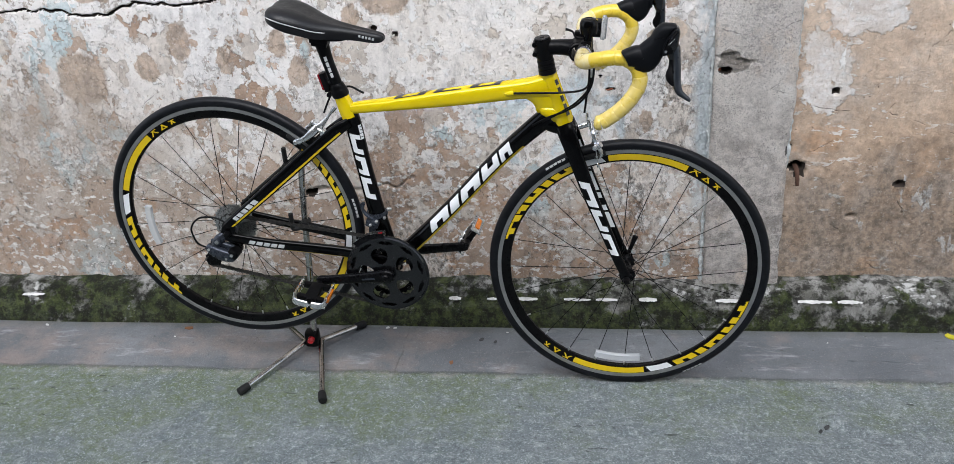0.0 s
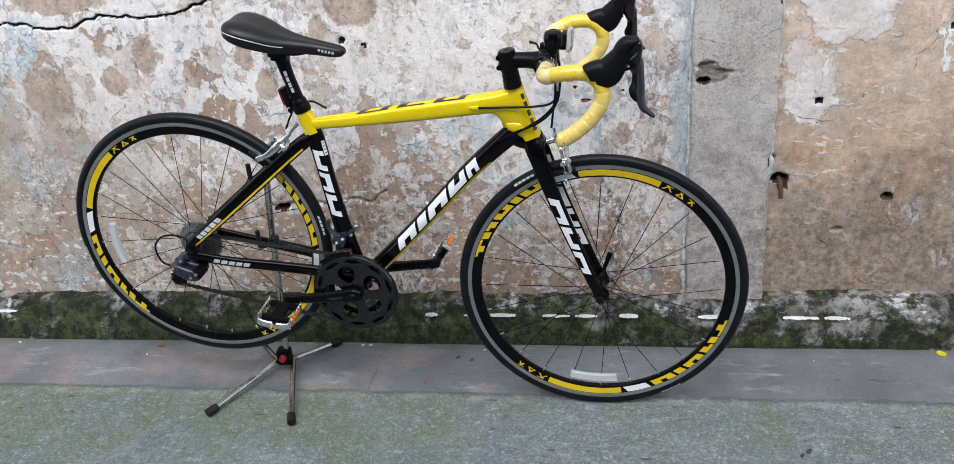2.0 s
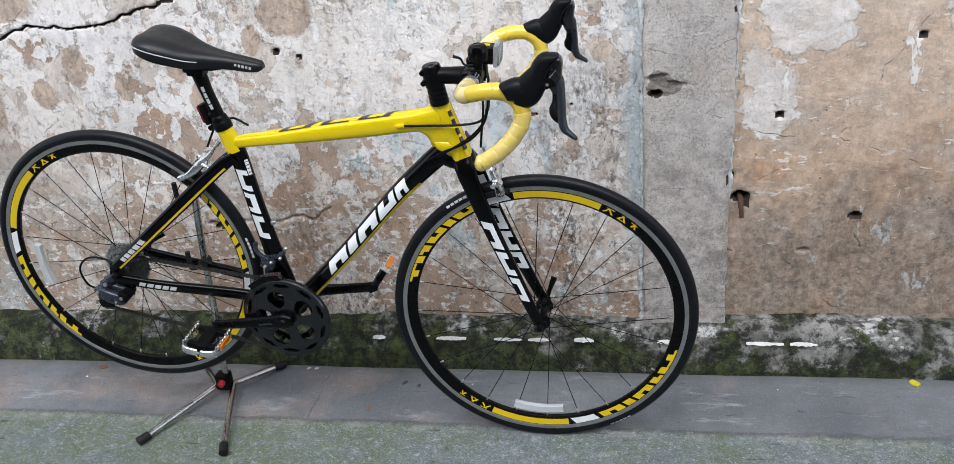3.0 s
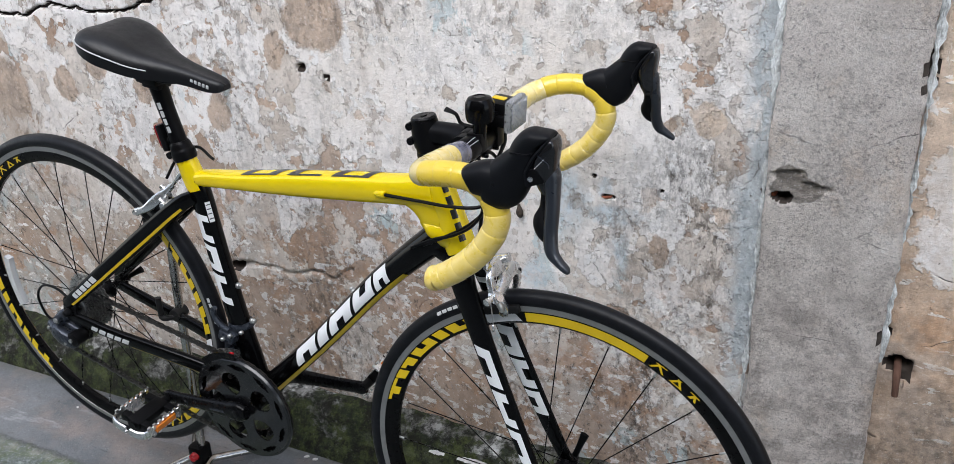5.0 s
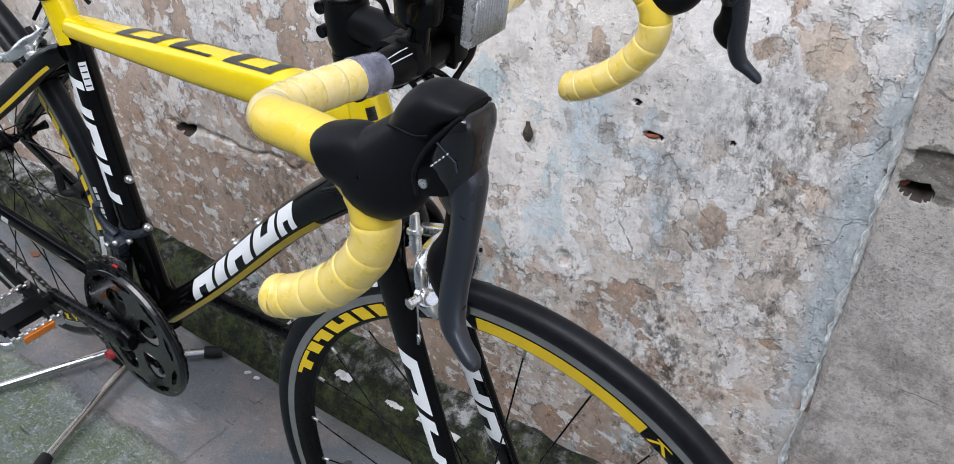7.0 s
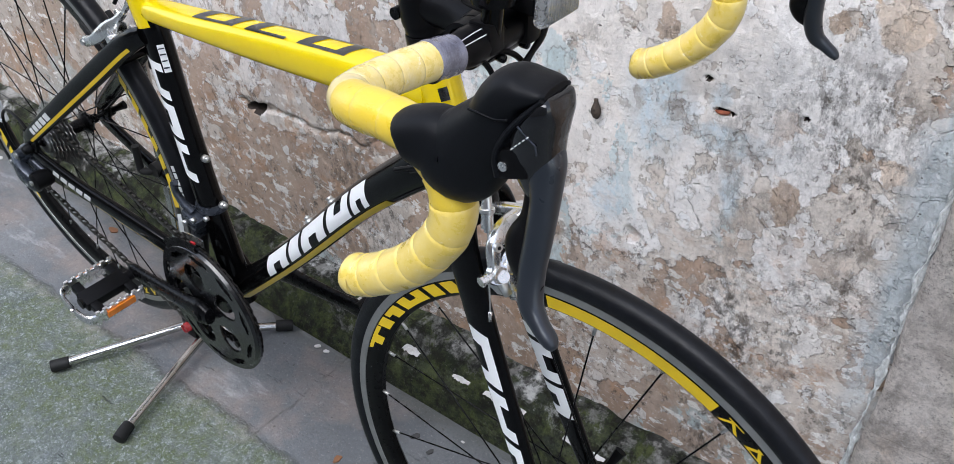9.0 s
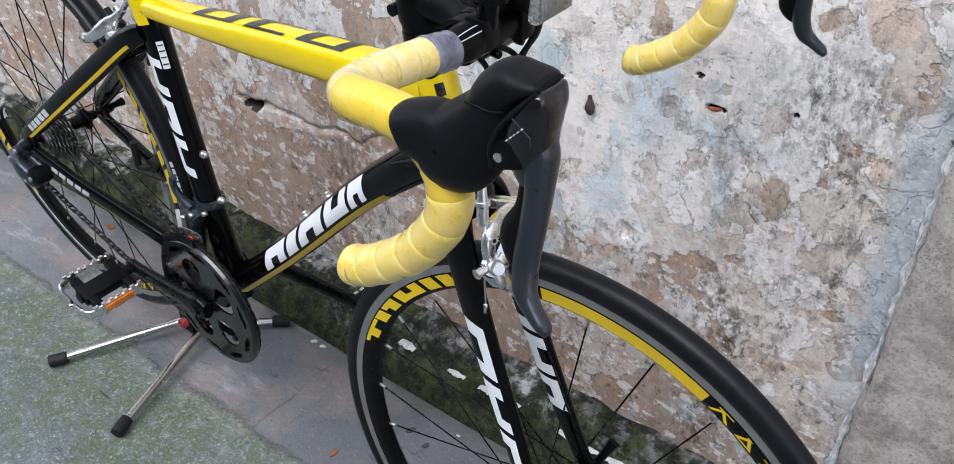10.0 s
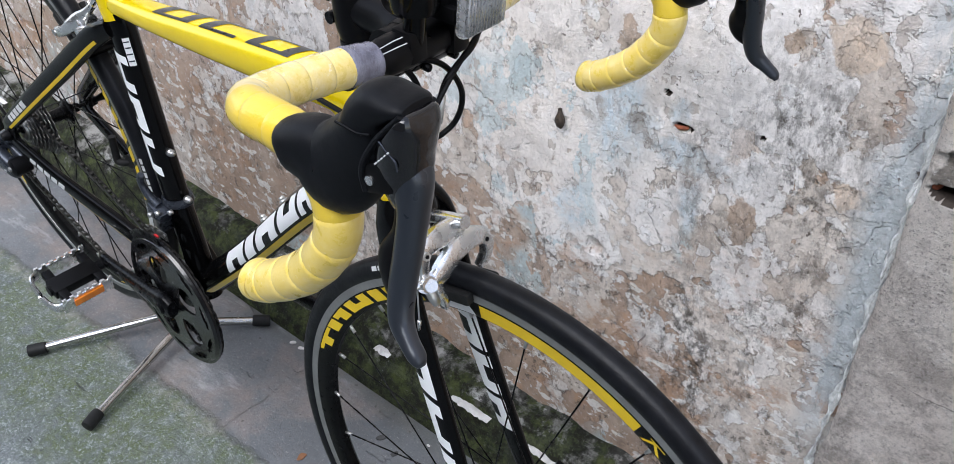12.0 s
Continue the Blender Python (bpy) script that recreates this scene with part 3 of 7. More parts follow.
AMBER = plain("amber_reflector", (0.75, 0.20, 0.01), 0.2, 0.0, 0.6)
TAPE_BAND = plain("grey_sticky_tape", (0.17, 0.17, 0.22), 0.20, 0.0, 0.6, vary=0.35, scale=70, relief=0.003)
RUBBER = plain("black_rubber", (0.010, 0.010, 0.010), 0.6, Specular_IOR_Level=0.3)
SADDLE = plain("black_saddle_leather", (0.0050, 0.0053, 0.0064), 0.40, vary=0.12, relief=0.0003, Specular_IOR_Level=0.35)
CLEAR = plain("clear_plastic", (0.80, 0.82, 0.83), 0.12, vary=0.02, Transmission_Weight=0.55, IOR=1.3)
LENS = plain("ribbed_lamp_lens", (0.72, 0.74, 0.76), 0.05, vary=0.10, scale=260, Transmission_Weight=0.70)
LEAF = plain("yellow_leaf", (0.55, 0.50, 0.03), 0.5)
DRYLEAF = plain("dry_leaf", (0.20, 0.09, 0.04), 0.7)


def bar_tape(name, veil):
    """Yellow handlebar tape, wrapped in a film of clear plastic where veil is high."""
    n = Nodes(name)
    v = n.noise(55, 6, 0.65, n.warp(0.02, 40))
    c = n.mix(n.ramp(v, 0.40, 0.66, veil * 0.45, veil), (0.71, 0.505, 0.02), (0.81, 0.700, 0.41))
    crease = n.ramp(n.noise(120, 6, 0.7, n.warp(0.03, 60)), 0.6, 0.72, 0.0, veil)
    c = n.mix(crease, c, (0.90, 0.87, 0.72))
    h = n.math("ADD", n.noise(140, 5, 0.6), n.math("MULTIPLY", n.voronoi(520), 0.35))
    return n.done(c, n.ramp(v, 0.3, 0.7, 0.22, 0.42), 0.0, n.bump(h, 0.30, 0.0010), 0.6 * veil + 0.35)


TAPE = bar_tape("yellow_bar_tape", 0.10)
WRAPPED = bar_tape("yellow_bar_tape_in_clear_film", 0.90)
DROP_TAPE = bar_tape("yellow_bar_tape_under_glossy_film", 0.48)


# ---------------------------------------------------------------- mesh helpers
def finish(me, smooth=True):
    if smooth:
        me.polygons.foreach_set("use_smooth", [True] * len(me.polygons))
    return me


def mesh_of(bm, name, smooth=True, sharp=0.6):
    bmesh.ops.recalc_face_normals(bm, faces=bm.faces)
    if smooth:
        for e in bm.edges:
            if len(e.link_faces) == 2 and e.calc_face_angle() > sharp:
                e.smooth = False
    me = bpy.data.meshes.new(name)
    bm.to_mesh(me)
    bm.free()
    return finish(me, smooth)


def part(name, bm, material, parent, label="", smooth=True):
    """Links a bmesh (or a mesh) as one part under a thing or a part."""
    me = bm if isinstance(bm, bpy.types.Mesh) else mesh_of(bm, name, smooth)
    if not me.materials:
        me.materials.append(material)
    ob = new(name, me)
    ob.parent = parent
    return tagged(ob, label)


def thing(name, label, category, group="", kind="", at=None):
    ob = new(name)
    ob.empty_display_size = 0.05
    if at:
        ob.matrix_world = at
    return tagged(ob, label, category, group, kind)


def V(*p):
    return Vector(p)


def spline(points, sub):
    """Catmull-Rom through rows of numbers."""
    P = np.array(points, float)
    if len(P) == 2:
        return np.array([P[0] + (P[1] - P[0]) * k / sub for k in range(sub + 1)])
    Q = np.vstack([2 * P[0] - P[1], P, 2 * P[-1] - P[-2]])
    out = []
    for i in range(1, len(Q) - 2):
        a, b, c, d = Q[i - 1], Q[i], Q[i + 1], Q[i + 2]
        for k in range(sub):
            t = k / sub
            out.append(0.5 * (2 * b + (c - a) * t + (2 * a - 5 * b + 4 * c - d) * t * t + (3 * b - a - 3 * c + d) * t ** 3))
    return np.array(out + [P[-1]])


class Tube:
    """A swept tube: rows of x, y, z, half height (in the bike's plane), half width."""

    def __init__(self, rows, sub=8, ref=(0, 1, 0), power=1.0):
        S = spline(rows, sub)
        self.c, self.size, self.power = S[:, :3], S[:, 3:5], power
        t = np.gradient(self.c, axis=0)
        t /= np.linalg.norm(t, axis=1)[:, None]
        self.n, self.b = np.zeros_like(t), np.zeros_like(t)
        side = np.array(ref, float) if ref is not None else np.cross(t[0], (0.0, 0.3, 1.0))
        for i, d in enumerate(t):
            b = side - d * (side @ d)
            b /= np.linalg.norm(b)
            if ref is None:
                side = b
            self.b[i], self.n[i] = b, np.cross(d, b)

    def point(self, s, phi, off=0.0):
        k = min(max(s, 0.0), 1.0) * (len(self.c) - 1)
        i = min(int(k), len(self.c) - 2)
        f = k - i
        mix = lambda A: A[i] * (1 - f) + A[i + 1] * f
        h, w = mix(self.size)
        c, s_ = math.cos(phi), math.sin(phi)
        sp = lambda v: math.copysign(abs(v) ** self.power, v)
        return Vector(mix(self.c) + mix(self.n) * (h + off) * sp(c) + mix(self.b) * (w + off) * sp(s_))

    def build(self, bm=None, seg=18, caps=True):
        bm = bm or bmesh.new()
        rings = []
        for i in range(len(self.c)):
            rings.append([bm.verts.new(self.point(i / (len(self.c) - 1), 2 * math.pi * k / seg)) for k in range(seg)])
        for a, b in zip(rings, rings[1:]):
            for k in range(seg):
                bm.faces.new((a[k], a[(k + 1) % seg], b[(k + 1) % seg], b[k]))
        if caps:
            bm.faces.new(rings[0])
            bm.faces.new(rings[-1][::-1])
        return bm

    def print_on(self, s0, s1, v0, v1, slant=0.0, side=-1, nu=6, nv=8, off=0.0005, bm=None):
        """A printed patch on the side of the tube: s along it, v (-1 to 1) across it."""
        bm = bm or bmesh.new()
        grid = []
        for j in range(nv + 1):
            v = v0 + (v1 - v0) * j / nv
            vv = max(-0.995, min(0.995, v))
            sp = math.copysign(abs(vv) ** (1 / self.power), vv)
            phi = math.acos(sp)
            phi = -phi if side < 0 else phi
            grid.append([bm.verts.new(self.point(s0 + (s1 - s0) * i / nu + slant * v, phi, off)) for i in range(nu + 1)])
        for a, b in zip(grid, grid[1:]):
            for i in range(nu):
                bm.faces.new((a[i], a[i + 1], b[i + 1], b[i]))
        return bm


def rod(bm, a, b, r, seg=12, r2=None):
    """A plain rod from a to b, added to bm."""
    r2 = r if r2 is None else r2
    rows = [(*a, r, r), (*b, r2, r2)]
    d = Vector(b) - Vector(a)
    ref = (0, 1, 0) if abs(d.normalized().y) < 0.9 else (1, 0, 0)
    return Tube(rows, 1, ref).build(bm, seg)


def lathe(bm, profile, seg, centre, closed=False, a0=0.0, a1=2 * math.pi, wave=None):
    """Turns rows of (radius, y) about the axle through centre (along y)."""
    full = abs(a1 - a0 - 2 * math.pi) < 1e-6
    count = seg if full else seg + 1
    rings = []
    for k in range(count):
        a = a0 + (a1 - a0) * k / seg
        rings.append([bm.verts.new((centre[0] + (r + (wave(k, r) if wave else 0)) * math.cos(a), centre[1] + y, centre[2] + (r + (wave(k, r) if wave else 0)) * math.sin(a))) for r, y in profile])
    pairs = list(zip(rings, rings[1:])) + ([(rings[-1], rings[0])] if full else [])
    m = len(profile)
    for a, b in pairs:
        for j in range(m if closed else m - 1):
            bm.faces.new((a[j], a[(j + 1) % m], b[(j + 1) % m], b[j]))
    if not full and closed:
        bm.faces.new(rings[0])
        bm.faces.new(rings[-1][::-1])
    return bm


def block(bm, centre, size, m=None, bevel=0.0):
    """A bevelled block added to bm; m turns it about its centre."""
    out = bmesh.new()
    bmesh.ops.create_cube(out, size=1.0)
    bmesh.ops.scale(out, vec=size, verts=out.verts)
    if bevel:
        bmesh.ops.bevel(out, geom=out.edges[:], offset=bevel, segments=2, affect="EDGES", profile=0.6)
    M = Matrix.Translation(centre) @ (m.to_4x4() if m else Matrix.Identity(4))
    bmesh.ops.transform(out, matrix=M, verts=out.verts)
    return merge(bm, out)


def merge(bm, other):
    vs = {v: bm.verts.new(v.co) for v in other.verts}
    for f in other.faces:
        bm.faces.new([vs[v] for v in f.verts])
    other.free()
    return bm


def turn_y(deg):
    return Matrix.Rotation(radians(deg), 3, "Y")


# ---------------------------------------------------------------- ground and walls
def hash2(x, z, s):
    return noise.noise(Vector((x * s, 3.1 * s, z * s)))


def grid_object(name, xs, zs, place, materials=()):
    """A fine sheet over xs and zs; place(x, z) gives the vertex and how deep it is sunk."""
    verts, deep = [], []
    for z in zs:
        for x in xs:
            p, d = place(x, z)
            verts.append(p)
            deep.append(d)
    nx, quads, slots = len(xs), [], []
    for j in range(len(zs) - 1):
        for i in range(nx - 1):
            q = (j * nx + i, j * nx + i + 1, (j + 1) * nx + i + 1, (j + 1) * nx + i)
            quads.append(q)
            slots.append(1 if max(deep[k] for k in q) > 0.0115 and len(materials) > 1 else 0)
    me = bpy.data.meshes.new(name)
    me.from_pydata(verts, [], quads)
    for m in materials:
        me.materials.append(m)
    me.polygons.foreach_set("material_index", slots)
    return finish(me)


def steps(marks):
    """Coordinates from rows of (start, end, step)."""
    out = []
    for a, b, d in marks:
        n = max(1, round((b - a) / d))
        out += [a + (b - a) * k / n for k in range(n)]
    return out + [marks[-1][1]]


# holes in the plaster: x, z, half width, half height, depth
HOLES = [(0.622, 0.726, 0.018, 0.0075, 0.05), (0.650, 0.744, 0.040, 0.011, 0.0082), (0.630, 0.760, 0.027, 0.013, 0.0082),
         (0.826, 0.447, 0.017, 0.013, 0.05), (0.836, 0.428, 0.015, 0.014, 0.012), (-0.505, 0.388, 0.018, 0.009, 0.030), (-0.478, 0.398, 0.022, 0.006, 0.010),
         (-0.535, 0.395, 0.010, 0.005, 0.010), (0.3375, 0.676, 0.0115, 0.0032, 0.013), (0.312, 0.711, 0.0042, 0.0026, 0.013), (0.430, 0.699, 0.0034, 0.0030, 0.012),
         (1.095, 0.395, 0.012, 0.008, 0.02), (0.905, 0.655, 0.008, 0.009, 0.02), (-0.272, 0.852, 0.010, 0.006, 0.014), (-0.215, 0.838, 0.006, 0.005, 0.012),
         (0.980, 0.300, 0.012, 0.007, 0.010), (1.19, 0.83, 0.008, 0.006, 0.012), (0.245, 0.455, 0.012, 0.010, 0.010), (0.80, 0.93, 0.006, 0.03, 0.012), (0.80, 0.70, 0.005, 0.02, 0.010), (0.797, 0.50, 0.007, 0.016, 0.012)]
CRACK = [(-1.9, 0.945), (-1.29, 0.930), (-1.15, 0.928), (-1.09, 0.915), (-1.05, 0.907), (-0.985, 0.914), (-0.94, 0.930), (-0.915, 0.938), (-0.80, 0.930), (-0.70, 0.936), (-0.62, 0.962), (-0.5, 0.99)]
CRACK_B = [(-0.475, 0.400), (-0.42, 0.402), (-0.36, 0.393), (-0.30, 0.410), (-0.25, 0.405), (-0.20, 0.430)]


def sunk(x, z):
    d = 0.0
    for hx, hz, a, b, deep in HOLES:
        u, v = (x - hx) / a, (z - hz) / b
        if abs(u) < 2 and abs(v) < 2:
            q = math.hypot(u, v) + 0.45 * hash2(x, z, 60.0)
            d = max(d, deep * min(1.0, max(0.0, (1.15 - q) / 0.35)))
    for line, wide, deep in ((CRACK, 0.0021, 0.012), (CRACK_B, 0.0034, 0.0075)):
        if line[0][0] <= x <= line[-1][0]:
            k = next(i for i in range(len(line) - 1) if line[i + 1][0] >= x)
            (x0, z0), (x1, z1) = line[k], line[k + 1]
            zc = z0 + (z1 - z0) * (x - x0) / (x1 - x0) + 0.008 * hash2(x, 0.0, 45.0)
            w = wide * (1.0 + 0.9 * hash2(x, 1.0, 14.0))
            if w > 0:
                d = max(d, deep * min(1.0, max(0.0, 1.6 - abs(z - zc) / w)))
    return d


def wall_y(x, z, y0, rough=1.0):
    d = sunk(x, z)
    relief = 0.004 * hash2(x, z, 3.0) + 0.0022 * hash2(x, z, 11.0) + 0.0011 * hash2(x, z, 37.0) + 0.0006 * hash2(x, z, 110.0)
    return (x, y0 + rough * relief + d, z), d


ground_xs = steps([(-40, -4, 6), (-4, -1.6, 0.4), (-1.6, 1.6, 0.02), (1.6, 4, 0.4), (4, 40, 6)])
ground_ys = steps([(-40, -3, 6), (-3, 0.6, 0.3), (0.6, 2.4, 0.02), (2.4, 3.0, 0.3), (3.0, 40, 6)])


def ground_z(x, y):
    """The yard is a few millimetres higher than the screed strip; a shallow pit has broken out of it."""
    near = 1.0 if abs(x) < 2 and 0.3 < y < 2.45 else 0.0
    z = near * (0.0022 * hash2(x, y, 4.0) + 0.0012 * hash2(x, y, 15.0))
    q = math.hypot((x - 0.842) / 0.042, (y - 1.853) / 0.036) + 0.5 * hash2(x, y, 30.0)
    return z - 0.010 * max(0.0, min(1.0, (1.1 - q) / 0.5)) - 0.002


ground_me = grid_object("ground", ground_xs, ground_ys, lambda x, y: ((x, y, ground_z(x, y)), 0), materials=(GROUND,))
tagged(new("ground", ground_me), "grey worn concrete yard with green moss and a darker screed strip along the wall", "ground", kind="structure")

wall_zs = steps([(-0.05, 0.10, 0.02), (0.10, 0.655, 0.0045), (0.655, 0.725, 0.0018), (0.725, 0.88, 0.0045), (0.88, 0.975, 0.0024), (0.975, 1.30, 0.0055), (1.30, 3.0, 0.15)])
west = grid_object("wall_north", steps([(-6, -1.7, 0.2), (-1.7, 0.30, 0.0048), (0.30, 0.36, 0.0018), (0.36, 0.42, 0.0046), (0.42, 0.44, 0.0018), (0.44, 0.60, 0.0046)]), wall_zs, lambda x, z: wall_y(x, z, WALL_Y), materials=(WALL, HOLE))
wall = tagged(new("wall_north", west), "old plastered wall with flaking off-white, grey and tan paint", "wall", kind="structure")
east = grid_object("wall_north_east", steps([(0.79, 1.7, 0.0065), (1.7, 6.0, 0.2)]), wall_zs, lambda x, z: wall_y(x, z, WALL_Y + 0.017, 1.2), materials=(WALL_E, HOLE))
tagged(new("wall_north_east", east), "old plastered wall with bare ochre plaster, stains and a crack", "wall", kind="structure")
back = bmesh.new()
block(back, (0, WALL_Y + 0.20, 1.475), (12, 0.2, 3.05))
tagged(part("wall_north_core", back, WALL_E, None, smooth=False), "masonry core behind the flaking plaster", "wall", kind="structure")


def pier():
    """The shallow plaster pier, with broken arrises and returns back to the wall."""
    x0, x1, y0 = 0.598, 0.797, WALL_Y - 0.020
    zs = steps([(0.06, 0.70, 0.0065), (0.70, 0.785, 0.0022), (0.785, 1.35, 0.0065), (1.35, 3.0, 0.15)])
    us = [-1.0] + [k / 90 for k in range(45)] + [0.5 + k / 30 for k in range(16)] + [2.0]

    def place(u, z):
        wob0 = 0.0035 * hash2(0.0, z, 9.0) + 0.0025 * hash2(0.3, z, 40.0) - 0.006 * max(0.0, hash2(0.9, z, 5.0))
        wob1 = 0.006 * hash2(5.0, z, 7.0) + 0.0035 * hash2(7.0, z, 33.0)
        a, b = x0 + wob0, x1 + wob1 + 0.010 * max(0.0, 0.45 - z)
        if u < 0:
            return (a, WALL_Y + 0.05, z), 0.0
        if u > 1:
            return (b + 0.002, WALL_Y + 0.05, z), 0.0
        x = a + (b - a) * u
        p, d = wall_y(x, z, y0, 1.4)
        round_off = 0.007 * (max(0.0, 1 - u * 22) ** 2 + max(0.0, 1 - (1 - u) * 18) ** 2)
        return (p[0], p[1] + round_off, p[2]), d

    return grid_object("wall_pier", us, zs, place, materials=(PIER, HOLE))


tagged(new("wall_pier", pier()), "shallow grey-rose plaster pier with broken edges and a hole", "pier", kind="structure")


def kerb():
    """The sloping, mossy plaster foot of the wall."""
    prof = [(2.266, -0.02), (2.266, 0.006), (2.270, 0.025), (2.278, 0.045), (2.288, 0.066), (2.299, 0.086), (2.312, 0.101), (2.330, 0.110), (2.362, 0.116), (2.40, 0.118)]
    rows = spline([(y, z, 0) for y, z in prof], 5)
    xs = steps([(-6, -1.7, 0.2), (-1.7, 1.7, 0.011), (1.7, 6.0, 0.2)])
    verts, quads = [], []
    for x in xs:
        for k, (y, z, _) in enumerate(rows):
            f = min(1.0, max(0.0, z / 0.05))
            top = max(0.0, (z - 0.09) / 0.03)
            dy = f * (0.010 * hash2(x, z * 2, 5.0) + 0.005 * hash2(x, z * 2, 17.0) + 0.0028 * hash2(x, z * 3, 55.0))
            dz = top * (0.012 * hash2(x, 2.0, 4.0) + 0.007 * hash2(x, 5.0, 19.0) + 0.004 * hash2(x, y, 50.0))
            verts.append((x, y + dy, z + dz))
    m = len(rows)
    for i in range(len(xs) - 1):
        for k in range(m - 1):
            quads.append((i * m + k, (i + 1) * m + k, (i + 1) * m + k + 1, i * m + k + 1))
    me = bpy.data.meshes.new("wall_kerb")
    me.from_pydata(verts, [], quads)
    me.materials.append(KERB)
    return finish(me)


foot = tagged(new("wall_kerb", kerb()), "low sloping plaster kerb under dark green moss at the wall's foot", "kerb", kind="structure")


def flake(name, x0, x1, y, z, h, material, parent, seed):
    """A thin, ragged patch of lime left on the kerb."""
    rng = random.Random(seed)
    bm = bmesh.new()
    n = 16
    top = [bm.verts.new((x0 + (x1 - x0) * k / n, y - 0.006 + rng.uniform(-0.002, 0.002), z + h * math.sin(math.pi * min(1, max(0, k / n)) ** 0.8) * rng.uniform(0.5, 1.0))) for k in range(n + 1)]
    low = [bm.verts.new((x0 + (x1 - x0) * k / n, y - 0.012 + rng.uniform(-0.002, 0.002), z - h * math.sin(math.pi * k / n) * rng.uniform(0.3, 0.9) - 0.001)) for k in range(n + 1)]
    back_v = [bm.verts.new((v.co.x, v.co.y + 0.02, v.co.z - 0.003)) for v in top]
    for k in range(n):
        bm.faces.new((low[k], low[k + 1], top[k + 1], top[k]))
        bm.faces.new((top[k], top[k + 1], back_v[k + 1], back_v[k]))
    return part(name, bm, material, parent)


for k, (a, b, h) in enumerate([(-0.01, 0.025, 0.002), (0.055, 0.135, 0.0032), (0.21, 0.285, 0.003), (0.30, 0.36, 0.003), (0.42, 0.47, 0.003), (0.85, 0.94, 0.004), (0.955, 1.02, 0.0045), (-1.45, -1.38, 0.002), (0.63, 0.70, 0.003), (-0.12, -0.085, 0.004)]):
    flake("lime_flake", a, b, 2.297, 0.080, h, FILLER, foot, k)

# an added wall, never in view: it cuts low sky light and reflections
rear_wall = bmesh.new()
block(rear_wall, (0, -2.6, 2.45), (16, 0.2, 5.0))
tagged(part("unseen_wall_south", rear_wall, BLOCKER_WALL, None, smooth=False), "unseen plain dark wall added to block low sky light and reflections", "wall", kind="structure")


# ---------------------------------------------------------------- the bicycle
# Its own space: x ahead, y to its left (towards the wall), z up; it leans a little towards the yard.
AXLE = Vector((0.378, 0.0, 0.334))
BIKE = Matrix.Translation(AXLE + Vector((-0.0025, 2.0185, -0.0010))) @ Euler((radians(2.2), radians(-0.59), radians(-2.75))).to_matrix().to_4x4() @ Matrix.Translation(-AXLE)
bike = thing("road_bicycle", "yellow and black road bicycle propped on a rear stand", "bicycle", at=BIKE)
HUB_F, HUB_R, BB = (0.378, 0.0, 0.334), (-0.604, 0.0, 0.4530), (-0.209, 0.0, 0.337)


def glyphs(tube, s0, s1, count, v0, v1, slant, gap, parent, material, name="logo_bar", label="", side=-1, notch=True, widths=None, off=0.0005, stroke=0.34):
    """Plain slanted blocks in place of a brand's lettering."""
    widths = widths or [1.0] * count
    unit = (s1 - s0) / (sum(widths) + gap * (count - 1))
    s = s0
    for k in range(count):
        e = s + widths[k] * unit
        bm = bmesh.new()
        if notch and widths[k] > 0.6:
            w = (e - s) * stroke
            mid = v0 + (v1 - v0) * (0.62 if k % 2 else 0.38)
            half = abs(v1 - v0) * 0.10
            tube.print_on(s, s + w, v0, v1, slant, side, 2, 8, off, bm)
            tube.print_on(e - w, e, v0, v1, slant, side, 2, 8, off, bm)
            if k % 2:
                tube.print_on(s + w, e - w, v0, mid - half, slant, side, 2, 4, off, bm)
            else:
                tube.print_on(s + w, e - w, mid + half, v1, slant, side, 2, 4, off, bm)
            bmesh.ops.remove_doubles(bm, verts=bm.verts, dist=1e-6)
        else:
            tube.print_on(s, e, v0, v1, slant, side, 3, 8, off, bm)
        part(name, bm, material, parent, label if k == 0 else "")
        s = e + gap * unit


# ---- frame
down = Tube([(-0.222, 0, 0.327, 0.021, 0.024), (-0.165, 0, 0.378, 0.020, 0.022), (-0.045, 0, 0.494, 0.0195, 0.021), (0.085, 0, 0.629, 0.0205, 0.0215), (0.160, 0, 0.697, 0.0220, 0.022), (0.208, 0, 0.736, 0.0235, 0.021)], 10)
seat = Tube([(-0.205, 0, 0.320, 0.022, 0.019), (-0.216, 0, 0.395, 0.0225, 0.0175), (-0.232, 0, 0.490, 0.0215, 0.0165), (-0.247, 0, 0.610, 0.0195, 0.0165), (-0.258, 0, 0.715, 0.0205, 0.0165), (-0.266, 0, 0.752, 0.021, 0.017)], 8)
fr = bmesh.new()
down.build(fr, 22)
seat.build(fr, 20)
lathe(fr, [(0.0, -0.036), (0.020, -0.036), (0.0235, -0.033), (0.0235, 0.033), (0.020, 0.036), (0.0, 0.036)], 24, BB)
# gusset behind the head tube and bridge between the stays
Tube([(0.190, 0, 0.716, 0.014, 0.016), (0.210, 0, 0.713, 0.020, 0.020), (0.240, 0, 0.706, 0.022, 0.022)], 5).build(fr)
rod(fr, (-0.345, -0.030, 0.665), (-0.345, 0.030, 0.665), 0.008)
frame_ob = part("frame", fr, BLACK, bike, "gloss black frame tubes with white and yellow print")

